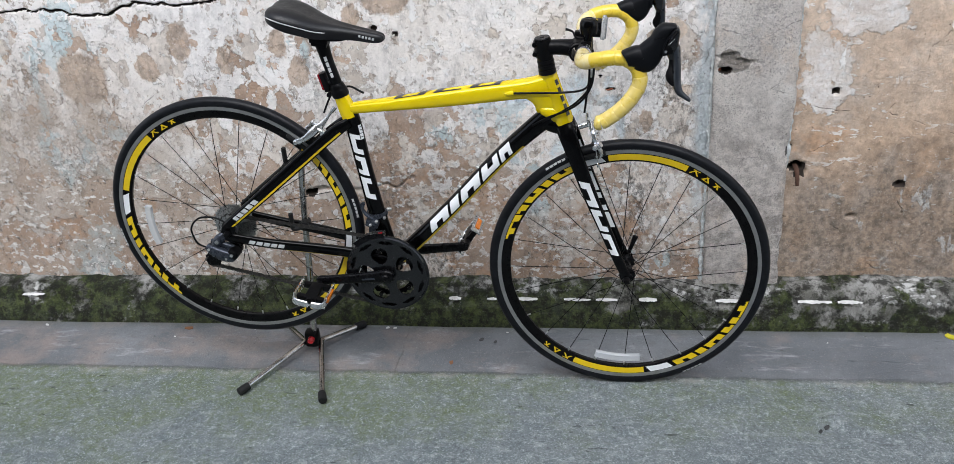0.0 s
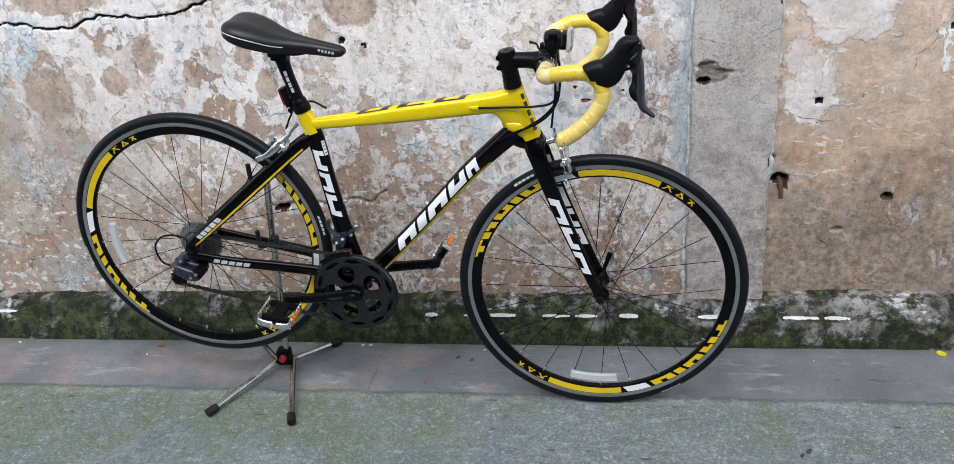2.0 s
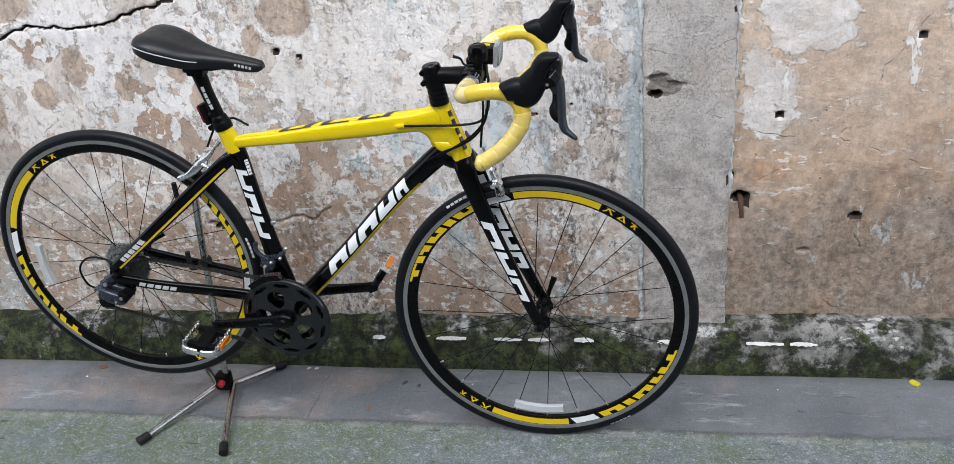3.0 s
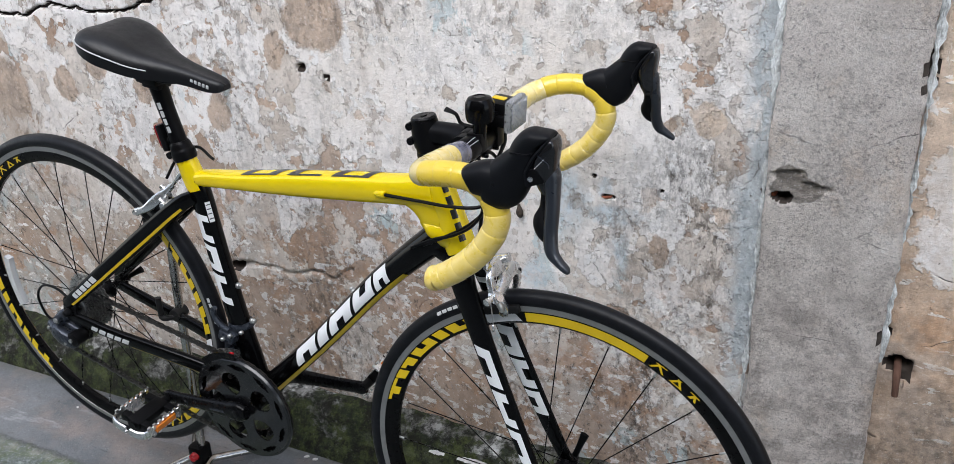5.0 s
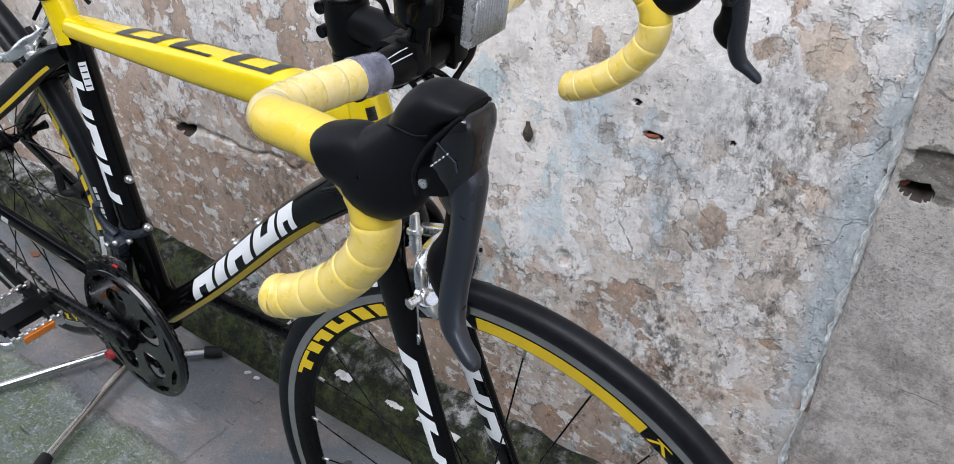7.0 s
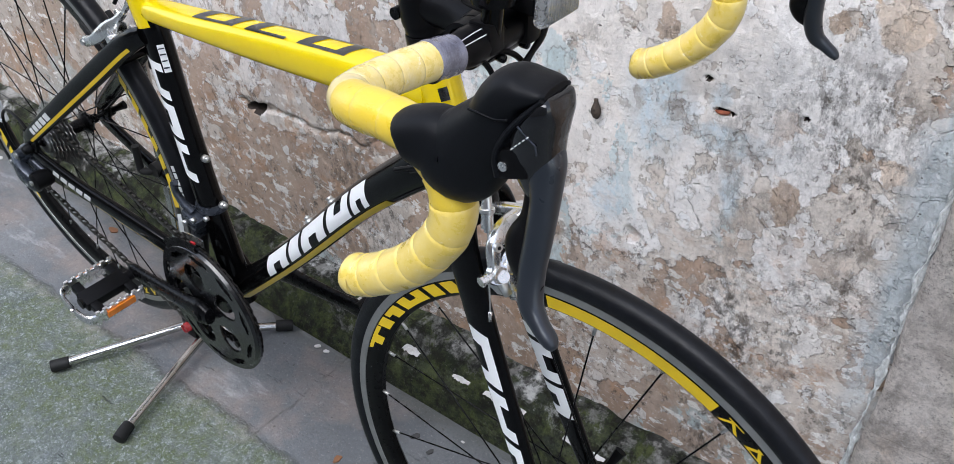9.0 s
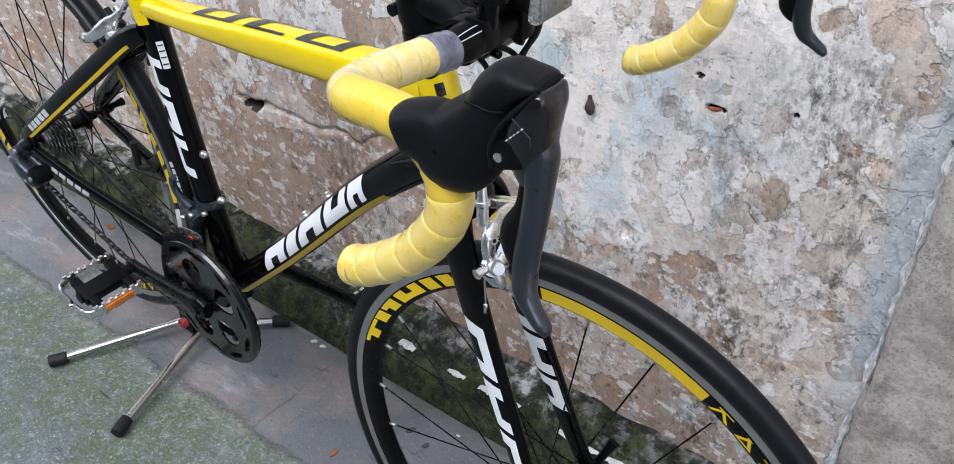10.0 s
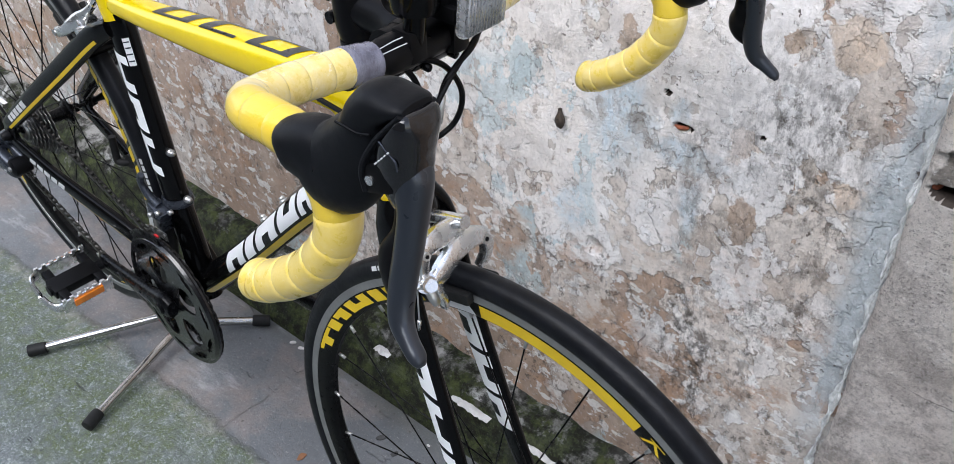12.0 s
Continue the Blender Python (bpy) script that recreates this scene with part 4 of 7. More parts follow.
top = Tube([(-0.258, 0, 0.755, 0.012, 0.0135), (-0.235, 0, 0.758, 0.0135, 0.0155), (-0.161, 0, 0.765, 0.0150, 0.0185), (-0.050, 0, 0.7765, 0.0195, 0.0195), (0.061, 0, 0.788, 0.0215, 0.020), (0.150, 0, 0.797, 0.0225, 0.020), (0.205, 0, 0.802, 0.030, 0.020)], 10, power=0.72)
part("top_tube", top.build(None, 28), YELLOW, frame_ob, "glossy yellow top tube")
lug = Tube([(-0.262, 0, 0.735, 0.0205, 0.0175), (-0.268, 0, 0.757, 0.0205, 0.0175), (-0.276, 0, 0.785, 0.0175, 0.017), (-0.2785, 0, 0.793, 0.017, 0.017)], 6)
part("seat_lug", lug.build(None, 22), YELLOW, frame_ob, "yellow seat lug")
head = Tube([(0.2035, 0, 0.836, 0.0205, 0.0205), (0.207, 0, 0.823, 0.0198, 0.0198), (0.218, 0, 0.785, 0.0205, 0.020), (0.229, 0, 0.745, 0.0225, 0.022), (0.2365, 0, 0.717, 0.0235, 0.0235)], 8)
hb_ = head.build(None, 26)
Tube([(0.150, 0, 0.789, 0.012, 0.017), (0.172, 0, 0.784, 0.020, 0.018), (0.188, 0, 0.777, 0.029, 0.0185), (0.200, 0, 0.769, 0.038, 0.019), (0.215, 0, 0.763, 0.042, 0.0195)], 6).build(hb_, 20)
Tube([(0.184, 0, 0.756, 0.006, 0.0150), (0.197, 0, 0.748, 0.018, 0.0220), (0.214, 0, 0.741, 0.023, 0.0234), (0.231, 0, 0.736, 0.023, 0.0236)], 6).build(hb_, 20)
head_ob = part("head_tube", hb_, YELLOW, frame_ob, "glossy yellow head tube")
glyphs(head, 0.30, 0.84, 5, 0.60, 0.88, 0.0, 0.45, frame_ob, INK, "head_mark", "small black printed bars", notch=False)
stay_rows = [(-0.262, 0.014, 0.726, 0.012, 0.008), (-0.300, 0.022, 0.704, 0.0150, 0.0085), (-0.391, 0.033, 0.635, 0.0160, 0.0085), (-0.500, 0.050, 0.550, 0.0150, 0.0080), (-0.584, 0.060, 0.485, 0.0135, 0.0075), (-0.611, 0.062, 0.465, 0.0110, 0.006)]
chain_rows = [(-0.215, 0.020, 0.352, 0.016, 0.011), (-0.260, 0.028, 0.371, 0.0150, 0.0105), (-0.314, 0.036, 0.388, 0.0140, 0.0095), (-0.400, 0.046, 0.404, 0.0135, 0.009), (-0.503, 0.056, 0.420, 0.0130, 0.008), (-0.598, 0.062, 0.439, 0.0125, 0.0065), (-0.620, 0.062, 0.447, 0.009, 0.005)]
for sgn in (-1, 1):
    st = Tube([(x, sgn * y, z, h, w) for x, y, z, h, w in stay_rows], 8, power=0.85)
    sob = part("seatstay", st.build(None, 18), BLACK, frame_ob)
    line = st.print_on(0.16, 0.84, 0.42, 0.72, 0.0, sgn, 30, 2)
    part("yellow_pinstripe", line, DECAL, frame_ob)
    if sgn < 0:
        glyphs(st, 0.775, 0.625, 5, -0.48, 0.30, -0.010, 0.25, frame_ob, DIMWHITE, "stay_mark", "small white printed bars", side=-1, notch=False)
    cst = Tube([(x, sgn * y, z, h, w) for x, y, z, h, w in chain_rows], 8, power=0.85)
    part("chainstay", cst.build(None, 18), BLACK, frame_ob)
    part("yellow_pinstripe", cst.print_on(0.24, 0.60, 0.70, 0.92, 0, sgn, 24, 2), DECAL, frame_ob)
    if sgn < 0:
        glyphs(cst, 0.745, 0.605, 5, -0.40, 0.36, 0.008, 0.25, frame_ob, DIMWHITE, "stay_number", "white printed bars", side=-1, notch=False)
    dp = bmesh.new()
    block(dp, (-0.605, sgn * 0.063, 0.4535), (0.034, 0.006, 0.050), turn_y(20), 0.002)
    part("dropout", dp, SATIN, frame_ob)

# print on the main tubes
glyphs(down, 0.325, 0.670, 5, -0.42, 0.76, 0.018, 0.14, frame_ob, WHITE, "down_tube_mark", "bold white slanted printed bars", widths=[1.05, 0.48, 1.0, 1.0, 0.85])
part("yellow_pinstripe", down.print_on(0.15, 0.72, -0.90, -0.58, 0, -1, 40, 3), DECAL, frame_ob)
glyphs(seat, 0.755, 0.465, 3, -0.62, 0.50, 0.016, 0.14, frame_ob, WHITE, "seat_tube_mark", "white slanted printed bars", widths=[1.0, 0.9, 1.0], stroke=0.25)
part("barcode_sticker", seat.print_on(0.800, 0.722, -0.95, -0.70, 0, -1, 4, 4, 0.0006), WHITE, frame_ob, "small white sticker")
for k in range(4):
    part("sticker_bar", seat.print_on(0.790 - 0.018 * k, 0.786 - 0.018 * k, -0.93, -0.73, 0, -1, 2, 4, 0.0010), GUNMETAL, frame_ob)
# black outlined marks on the top tube's upper face
for k, (a, b) in enumerate([(0.365, 0.475), (0.505, 0.600), (0.630, 0.745)]):
    bm = bmesh.new()
    for (p, q, r0, r1) in ((a, b, -0.62, -0.44), (a, b, 0.44, 0.62), (a, a + 0.028, -0.44, 0.44), (b - 0.028, b, -0.44, 0.44)):
        if k == 1 and p == b - 0.028:
            continue
        rows = []
        for j in range(5):
            v = r0 + (r1 - r0) * j / 4
            phi = math.copysign(math.asin(min(1.0, abs(v) ** (1 / 0.72))), v)
            rows.append([bm.verts.new(top.point(p + (q - p) * i / 6 + 0.018 * v, phi, 0.0006)) for i in range(7)])
        for u, w in zip(rows, rows[1:]):
            for i in range(6):
                bm.faces.new((u[i], u[i + 1], w[i + 1], w[i]))
    part("top_tube_mark", bm, INK, frame_ob, "black outlined printed bars" if k == 0 else "")

# cable stops, bottle bosses
for (x, y, z) in ((-0.206, 0.0, 0.560), (-0.190, 0.0, 0.492), (-0.020, 0.0, 0.555), (0.028, 0.0, 0.606)):
    bm = bmesh.new()
    on_seat = x < -0.1
    d = Vector((0.985, 0, 0.17)) if on_seat else Vector((-0.71, 0, 0.70))
    p = Vector((x, y, z)) - d * (0.014 if on_seat else 0.0085)
    rod(bm, p, p + d * 0.006, 0.0052, 10)
    rod(bm, p + d * 0.006, p + d * 0.010, 0.0038, 8)
    part("bottle_bolt", bm, STEEL, frame_ob)
stop = bmesh.new()
Tube([(0.108, -0.017, 0.792, 0.003, 0.003), (0.118, -0.021, 0.793, 0.0050, 0.0045), (0.130, -0.022, 0.794, 0.0050, 0.0045)], 4).build(stop, 10)
part("cable_stop", stop, YELLOW, frame_ob)

# ---- seat post, collar, saddle
post = Tube([(-0.2785, 0, 0.790, 0.0136, 0.0136), (-0.287, 0, 0.830, 0.0136, 0.0136), (-0.296, 0, 0.868, 0.0138, 0.0138), (-0.303, 0, 0.906, 0.016, 0.0145), (-0.305, 0, 0.919, 0.017, 0.013)], 6)
post_ob = part("seat_post", post.build(None, 20), MATT, bike, "matt black seat post")
glyphs(post, 0.60, 0.28, 4, -0.40, 0.05, 0.0, 0.25, post_ob, DIMWHITE, "post_mark", "small white printed bars", notch=False)
col = Tube([(-0.2765, 0, 0.786, 0.0190, 0.0190), (-0.2775, 0, 0.790, 0.0200, 0.0200), (-0.2800, 0, 0.799, 0.0200, 0.0200), (-0.2815, 0, 0.804, 0.0185, 0.0185), (-0.2835, 0, 0.812, 0.0172, 0.0172), (-0.2845, 0, 0.817, 0.0150, 0.0150)], 3)
cb = col.build(None, 24)
rod(cb, (-0.302, -0.012, 0.792), (-0.302, 0.012, 0.792), 0.006)
part("seat_collar", cb, MATT, post_ob)
lamp_b = bmesh.new()
block(lamp_b, (-0.3085, -0.001, 0.822), (0.013, 0.026, 0.046), turn_y(-12), 0.004)
rod(lamp_b, (-0.302, 0, 0.818), (-0.290, 0, 0.816), 0.010)
rear_light = part("rear_light", lamp_b, PLASTIC, bike, "small black rear light with a red lens")
lens_b = bmesh.new()
block(lens_b, (-0.3160, -0.001, 0.8235), (0.008, 0.024, 0.040), turn_y(-12), 0.004)
part("red_lens", lens_b, DARKRED, rear_light)


def saddle():
    """The saddle shell, lofted from tail to nose: x, z of the crown, half width, drop of the sides."""
    rows = spline([(-0.4130, 0.9870, 0.030, 0.012), (-0.4080, 0.9930, 0.052, 0.022), (-0.3920, 0.9965, 0.066, 0.034), (-0.3650, 0.9920, 0.070, 0.042), (-0.3350, 0.9800, 0.063, 0.042), (-0.3050, 0.9640, 0.050, 0.038),
                   (-0.2750, 0.9520, 0.036, 0.032), (-0.2450, 0.9430, 0.0265, 0.027), (-0.2150, 0.9350, 0.0215, 0.024), (-0.1850, 0.9270, 0.0190, 0.022), (-0.1660, 0.9210, 0.0150, 0.017), (-0.1590, 0.9160, 0.0070, 0.008)], 4)
    bm = bmesh.new()
    n = 20
    rings = []
    for x, z, w, d in rows:
        ring = []
        for k in range(n + 1):
            a = math.pi * k / n
            u = math.cos(a)
            y = w * math.copysign(abs(u) ** 0.62, u)
            dip = 0.0025 * math.exp(-(u / 0.25) ** 2)
            zz = z - d * (1 - math.sin(a) ** 0.55) - dip
            ring.append(bm.verts.new((x, y, zz)))
        for k in range(1, 8):
            u = 1 - 2 * k / 8
            ring.append(bm.verts.new((x, -w * u * 0.90, z - d * 0.92 - 0.002)))
        rings.append(ring)
    m = len(rings[0])
    for a, b in zip(rings, rings[1:]):
        for k in range(m):
            bm.faces.new((a[k], a[(k + 1) % m], b[(k + 1) % m], b[k]))
    bm.faces.new(rings[0])
    bm.faces.new(rings[-1][::-1])
    ob = part("saddle", bm, SADDLE, bike, "slim black saddle with a thin pale seam")
    for sgn in (-1, 1):
        bm = bmesh.new()
        Tube([(x, sgn * (abs(w) * 0.985 + 0.0006), z - d * 0.56, 0.0011, 0.0011) for x, z, w, d in rows[3:24:2]], 3).build(bm, 6)
        part("seam_piping", bm, DIMWHITE, ob)
        bm = bmesh.new()
        Tube([(-0.385, sgn * 0.022, 0.955, 0.0035, 0.0035), (-0.360, sgn * 0.022, 0.935, 0.0035, 0.0035), (-0.320, sgn * 0.021, 0.921, 0.0035, 0.0035), (-0.270, sgn * 0.019, 0.914, 0.0035, 0.0035), (-0.230, sgn * 0.014, 0.917, 0.0035, 0.0035), (-0.195, sgn * 0.009, 0.921, 0.0035, 0.0035)], 5).build(bm, 10)
        part("saddle_rail", bm, MATT, ob)
        bm = bmesh.new()
        for k in range(5):
            Tube([(-0.212 + 0.0075 * k, sgn * 0.0205, 0.9215 - 0.0018 * k, 0.003, 0.0006), (-0.2075 + 0.0075 * k, sgn * 0.0203, 0.9203 - 0.0018 * k, 0.003, 0.0006)], 1).build(bm, 6)
        part("nose_mark", bm, DIMWHITE, ob)
    bm = bmesh.new()
    block(bm, (-0.306, 0, 0.915), (0.044, 0.050, 0.016), turn_y(8), 0.004)
    block(bm, (-0.309, 0, 0.903), (0.036, 0.030, 0.012), turn_y(8), 0.003)
    rod(bm, (-0.328, 0, 0.924), (-0.330, 0, 0.898), 0.003)
    part("saddle_clamp", bm, MATT, ob)
    return ob


saddle().matrix_local = Matrix.Translation((0.003, 0, 0.010))


# ---- wheels
def wheel(name, c, rot, steer=None, spokes=24, rear=False):
    """One wheel: rim, tyre, brake tracks, hub, spokes and prints. rot: degrees of the white mark on it."""
    body = [(0.2830, -0.0035), (0.2870, -0.0075), (0.2960, -0.0092), (0.3050, -0.0096), (0.3175, -0.0098), (0.3175, 0.0098), (0.3050, 0.0096), (0.2960, 0.0092), (0.2870, 0.0075), (0.2830, 0.0035)]
    rim = part(name, lathe(bmesh.new(), body, 120, c, True), RIM, bike, "spoked wheel with a black rim and yellow print")
    tyre = [(0.3222 + 0.0132 * math.cos(a), 0.0134 * math.sin(a)) for a in [2 * math.pi * k / 18 for k in range(18)]]
    ty = part("tyre", lathe(bmesh.new(), tyre, 140, c, True), TYRE, rim, "slim black road tyre")
    for sgn in (-1, 1):
        track = [(0.3052, sgn * 0.0097), (0.3055, sgn * 0.0103), (0.3170, sgn * 0.0107), (0.3172, sgn * 0.0098)]
        part("brake_track", lathe(bmesh.new(), track, 120, c, True), TRACK, rim, "machined silver brake track")
        # prints: outlined mark, long bar, white patch, row of blocks; the same again half way round
        for half in (0, 180):
            def arc(nm, a0, a1, r0, r1, mat, skew=0.0):
                bm = bmesh.new()
                n = max(2, int(abs(a1 - a0)))
                lo, hi = [], []
                for k in range(n + 1):
                    for row, r, sh in ((lo, r0, 0.0), (hi, r1, skew)):
                        a = radians(rot + half + a0 + sh + (a1 - a0) * k / n)
                        f = (r - 0.287) / 0.018
                        y = sgn * (0.0075 + 0.0020 * min(1, f) + 0.0009)
                        row.append(bm.verts.new((c[0] + r * math.cos(a), c[1] + y, c[2] + r * math.sin(a))))
                for k in range(n):
                    bm.faces.new((lo[k], lo[k + 1], hi[k + 1], hi[k]))
                part(nm, bm, mat, rim)
            arc("rim_band", -36.5, -1.2, 0.2885, 0.3035, DECAL)
            arc("rim_patch", 0.0, 11.0, 0.2885, 0.3035, WHITE, 2.0)
            # an outlined script: thin leaning strokes
            for a0, a1, r0, r1, skew in ((-38.6, -37.8, 0.2900, 0.3025, -2.2), (-42.6, -41.7, 0.2900, 0.3025, 2.4), (-42.4, -39.0, 0.3008, 0.3025, 0.0), (-45.2, -44.3, 0.2900, 0.3025, -2.0), (-48.6, -44.6, 0.2900, 0.2917, 0.0),
                                         (-48.8, -47.9, 0.2900, 0.3025, 2.2), (-51.8, -50.9, 0.2910, 0.3015, -1.0), (-53.8, -53.0, 0.2910, 0.3015, 1.4), (-53.6, -50.4, 0.2998, 0.3015, 0.0)):
                arc("rim_mark", a0, a1, r0, r1, DECAL, skew)
            a = 13.5
            for k, wd in enumerate((11.0, 4.2, 9.6, 10.0, 9.0)):
                if k in (0, 2, 3):
                    arc("rim_block", a, a + wd * 0.36, 0.2885, 0.3035, DECAL, 1.6)
                    arc("rim_block", a + wd * 0.36, a + wd * 0.62, 0.2885 + 0.008 * (k % 2), 0.2955 + 0.008 * (k % 2), DECAL, 0.8)
                    arc("rim_block", a + wd * 0.62, a + wd, 0.2885, 0.3035, DECAL, 1.6)
                elif k == 4:
                    arc("rim_block", a + wd * 0.30, a + wd * 0.66, 0.2885, 0.3035, DECAL, 1.0)
                    arc("rim_block", a, a + wd, 0.2985, 0.3035, DECAL, 0.5)
                else:
                    arc("rim_block", a, a + wd, 0.2885, 0.3035, DECAL, 1.6)
                a += wd + 1.5
            # the tyre maker's small print
            for k in range(5):
                bm = bmesh.new()
                b0 = rot + half + (16 if not rear else 20) + k * 1.9
                vs = []
                for r in (0.3245, 0.3292):
                    y = sgn * (0.0134 * math.sqrt(max(0.0, 1 - ((r - 0.3222) / 0.0132) ** 2)) + 0.0004)
                    vs.append([bm.verts.new((c[0] + r * math.cos(radians(q)), c[1] + y, c[2] + r * math.sin(radians(q)))) for q in (b0, b0 + 0.75, b0 + 1.5)])
                for i in range(2):
                    bm.faces.new((vs[0][i], vs[0][i + 1], vs[1][i + 1], vs[1][i]))
                part("tyre_mark", bm, DIMWHITE, rim)
    # hub
    flange = 0.033 if not rear else 0.030
    off = 0.0 if not rear else 0.008
    prof = [(0.0, -0.050), (0.0055, -0.050), (0.0075, -0.047), (0.0080, -0.040), (0.0190, -flange + off - 0.002), (0.0195, -flange + off), (0.0185, -flange + off + 0.003), (0.0110, -flange + off + 0.008), (0.0100, 0.0), (0.0110, flange - 0.008), (0.0185, flange - 0.003), (0.0195, flange), (0.0190, flange + 0.002), (0.0080, 0.040), (0.0075, 0.047), (0.0055, 0.050), (0.0, 0.050)]
    part("hub", lathe(bmesh.new(), prof, 28, c), SATIN, rim, "black alloy hub")
    # spokes, crossing in pairs; one mesh serves each kind
    for k in range(spokes):
        sgn = -1 if k % 2 else 1
        a = 2 * math.pi * k / spokes + radians(rot + 4)
        lead = (1 if (k // 2) % 2 else -1) * radians(68)
        p0 = (c[0] + 0.0185 * math.cos(a + lead), c[1] + sgn * (flange - (off if sgn < 0 else 0)), c[2] + 0.0185 * math.sin(a + lead))
        p1 = (c[0] + 0.2850 * math.cos(a), c[1] + sgn * 0.0015, c[2] + 0.2850 * math.sin(a))
        bm = bmesh.new()
        rod(bm, p0, p1, 0.00095, 6)
        q = Vector(p1) - (Vector(p1) - Vector(p0)).normalized() * 0.012
        sp_ob = part("spoke", bm, SATIN, rim)
        bm = bmesh.new()
        rod(bm, q, p1, 0.0019, 6)
        part("spoke_nipple", bm, STEEL, rim)
    # the clear reflector clipped between the spokes
    return rim


def reflector(parent, c, mid, r, span, y):
    bm = bmesh.new()
    a0, a1 = radians(mid - span / 2), radians(mid + span / 2)
    lathe(bm, [(r - 0.0075, y - 0.006), (r + 0.0075, y - 0.006), (r + 0.0085, y), (r + 0.0075, y + 0.006), (r - 0.0075, y + 0.006), (r - 0.0085, y)], 16, c, True, a0, a1)
    ob = part("reflector", bm, CLEAR, parent, "clear plastic spoke reflector")
    return ob


front = wheel("front_wheel", HUB_F, -80.5)
reflector(front, HUB_F, -95.5, 0.254, 26, -0.012)
# the wheel is turned a little towards the wall
front.matrix_local = Matrix.Translation(AXLE) @ Euler((radians(-1.56), 0, radians(2.26))).to_matrix().to_4x4() @ Matrix.Translation(-AXLE)
rear = wheel("rear_wheel", HUB_R, 163.5, rear=True)
reflector(rear, HUB_R, 182.0, 0.235, 27, -0.012)

# quick release levers and skewer nuts
for c, y in ((HUB_F, 0.052), (HUB_R, 0.066)):
    bm = bmesh.new()
    rod(bm, (c[0], -y - 0.004, c[2]), (c[0], y + 0.004, c[2]), 0.0030)
    lathe(bm, [(0.0, -y - 0.014), (0.006, -y - 0.013), (0.0085, -y - 0.006), (0.0085, -y - 0.001), (0, -y)], 16, c)
    lathe(bm, [(0.0, y + 0.014), (0.008, y + 0.013), (0.0095, y + 0.002), (0, y)], 16, c)
    d = Vector((0.02, 0, 0.055)) if c is HUB_F else Vector((0.052, 0, 0.030))
    p = Vector((c[0], y + 0.010, c[2]))
    Tube([(*p, 0.006, 0.004), (*(p + d * 0.4), 0.005, 0.004), (*(p + d), 0.007, 0.003)], 4).build(bm, 10)
    part("quick_release", bm, PLASTIC, bike, "black quick-release skewer")

# ---- fork
legs = [(0.2380, 0.016, 0.712, 0.021, 0.013), (0.2470, 0.029, 0.690, 0.0205, 0.010), (0.2600, 0.034, 0.650, 0.0185, 0.0085), (0.2920, 0.037, 0.553, 0.0165, 0.0080), (0.3270, 0.041, 0.460, 0.0145, 0.0078), (0.3590, 0.046, 0.377, 0.0120, 0.0072), (0.3760, 0.0485, 0.338, 0.0105, 0.0060), (0.3790, 0.0490, 0.328, 0.0070, 0.0050)]
fk = bmesh.new()
Tube([(0.2365, 0, 0.722, 0.0225, 0.0225), (0.2400, 0, 0.712, 0.0235, 0.0260), (0.2450, 0, 0.694, 0.0215, 0.0330), (0.2480, 0, 0.684, 0.0150, 0.0330)], 5).build(fk, 24)
fork = part("fork", fk, BLACK, bike, "gloss black fork with white printed bars")
fork.matrix_local = Matrix.Translation(AXLE) @ Euler((radians(-1.2), 0, radians(2.1))).to_matrix().to_4x4() @ Matrix.Translation(-AXLE)
for sgn in (-1, 1):
    leg = Tube([(x, sgn * y, z, h, w) for x, y, z, h, w in legs], 8, power=0.85)
    part("fork_leg", leg.build(None, 20), BLACK, fork)
    if sgn < 0:
        glyphs(leg, 0.385, 0.672, 3, -0.66, 0.56, 0.014, 0.12, fork, WHITE, "fork_mark", "bold white printed bars", widths=[1.0, 0.95, 1.0], stroke=0.26)
    else:
        glyphs(leg, 0.26, 0.62, 5, -0.70, 0.74, 0.010, 0.12, fork, WHITE, "fork_mark", "", side=-1, widths=[1.0, 0.5, 1.0, 1.0, 0.9], stroke=0.30)
    tip = bmesh.new()
    block(tip, (0.378, sgn * 0.0495, 0.334), (0.020, 0.006, 0.026), turn_y(20), 0.002)
    part("fork_tip", tip, SATIN, fork)

# ---- stem and spacers
stem_b = bmesh.new()
Tube([(0.2000, 0, 0.8730, 0.0190, 0.0185), (0.1990, 0, 0.8800, 0.0198, 0.0190), (0.1970, 0, 0.9010, 0.0198, 0.0190), (0.1962, 0, 0.9100, 0.0185, 0.0180)], 4).build(stem_b, 22)
Tube([(0.1975, 0, 0.8920, 0.0165, 0.0160), (0.2150, 0, 0.8920, 0.0165, 0.0155), (0.2400, 0, 0.8915, 0.0170, 0.0165), (0.2610, 0, 0.8895, 0.0190, 0.0215)], 6).build(stem_b, 20)
lathe(stem_b, [(0.0160, -0.022), (0.0205, -0.022), (0.0215, -0.018), (0.0215, 0.018), (0.0205, 0.022), (0.0160, 0.022)], 24, (0.2750, 0, 0.8880), True)
stem = part("stem", stem_b, MATT, bike, "matt black stem")
stem.matrix_local = Matrix.Translation((0, -0.006, 0))
for k in range(4):
    sy, sz = (-0.015, 0.015)[k % 2], (0.012, -0.012)[k // 2]
    bm = bmesh.new()
    rod(bm, (0.2920, sy, 0.888 + sz), (0.2990, sy, 0.888 + sz), 0.0035, 10)
    part("stem_bolt", bm, SATIN, stem)
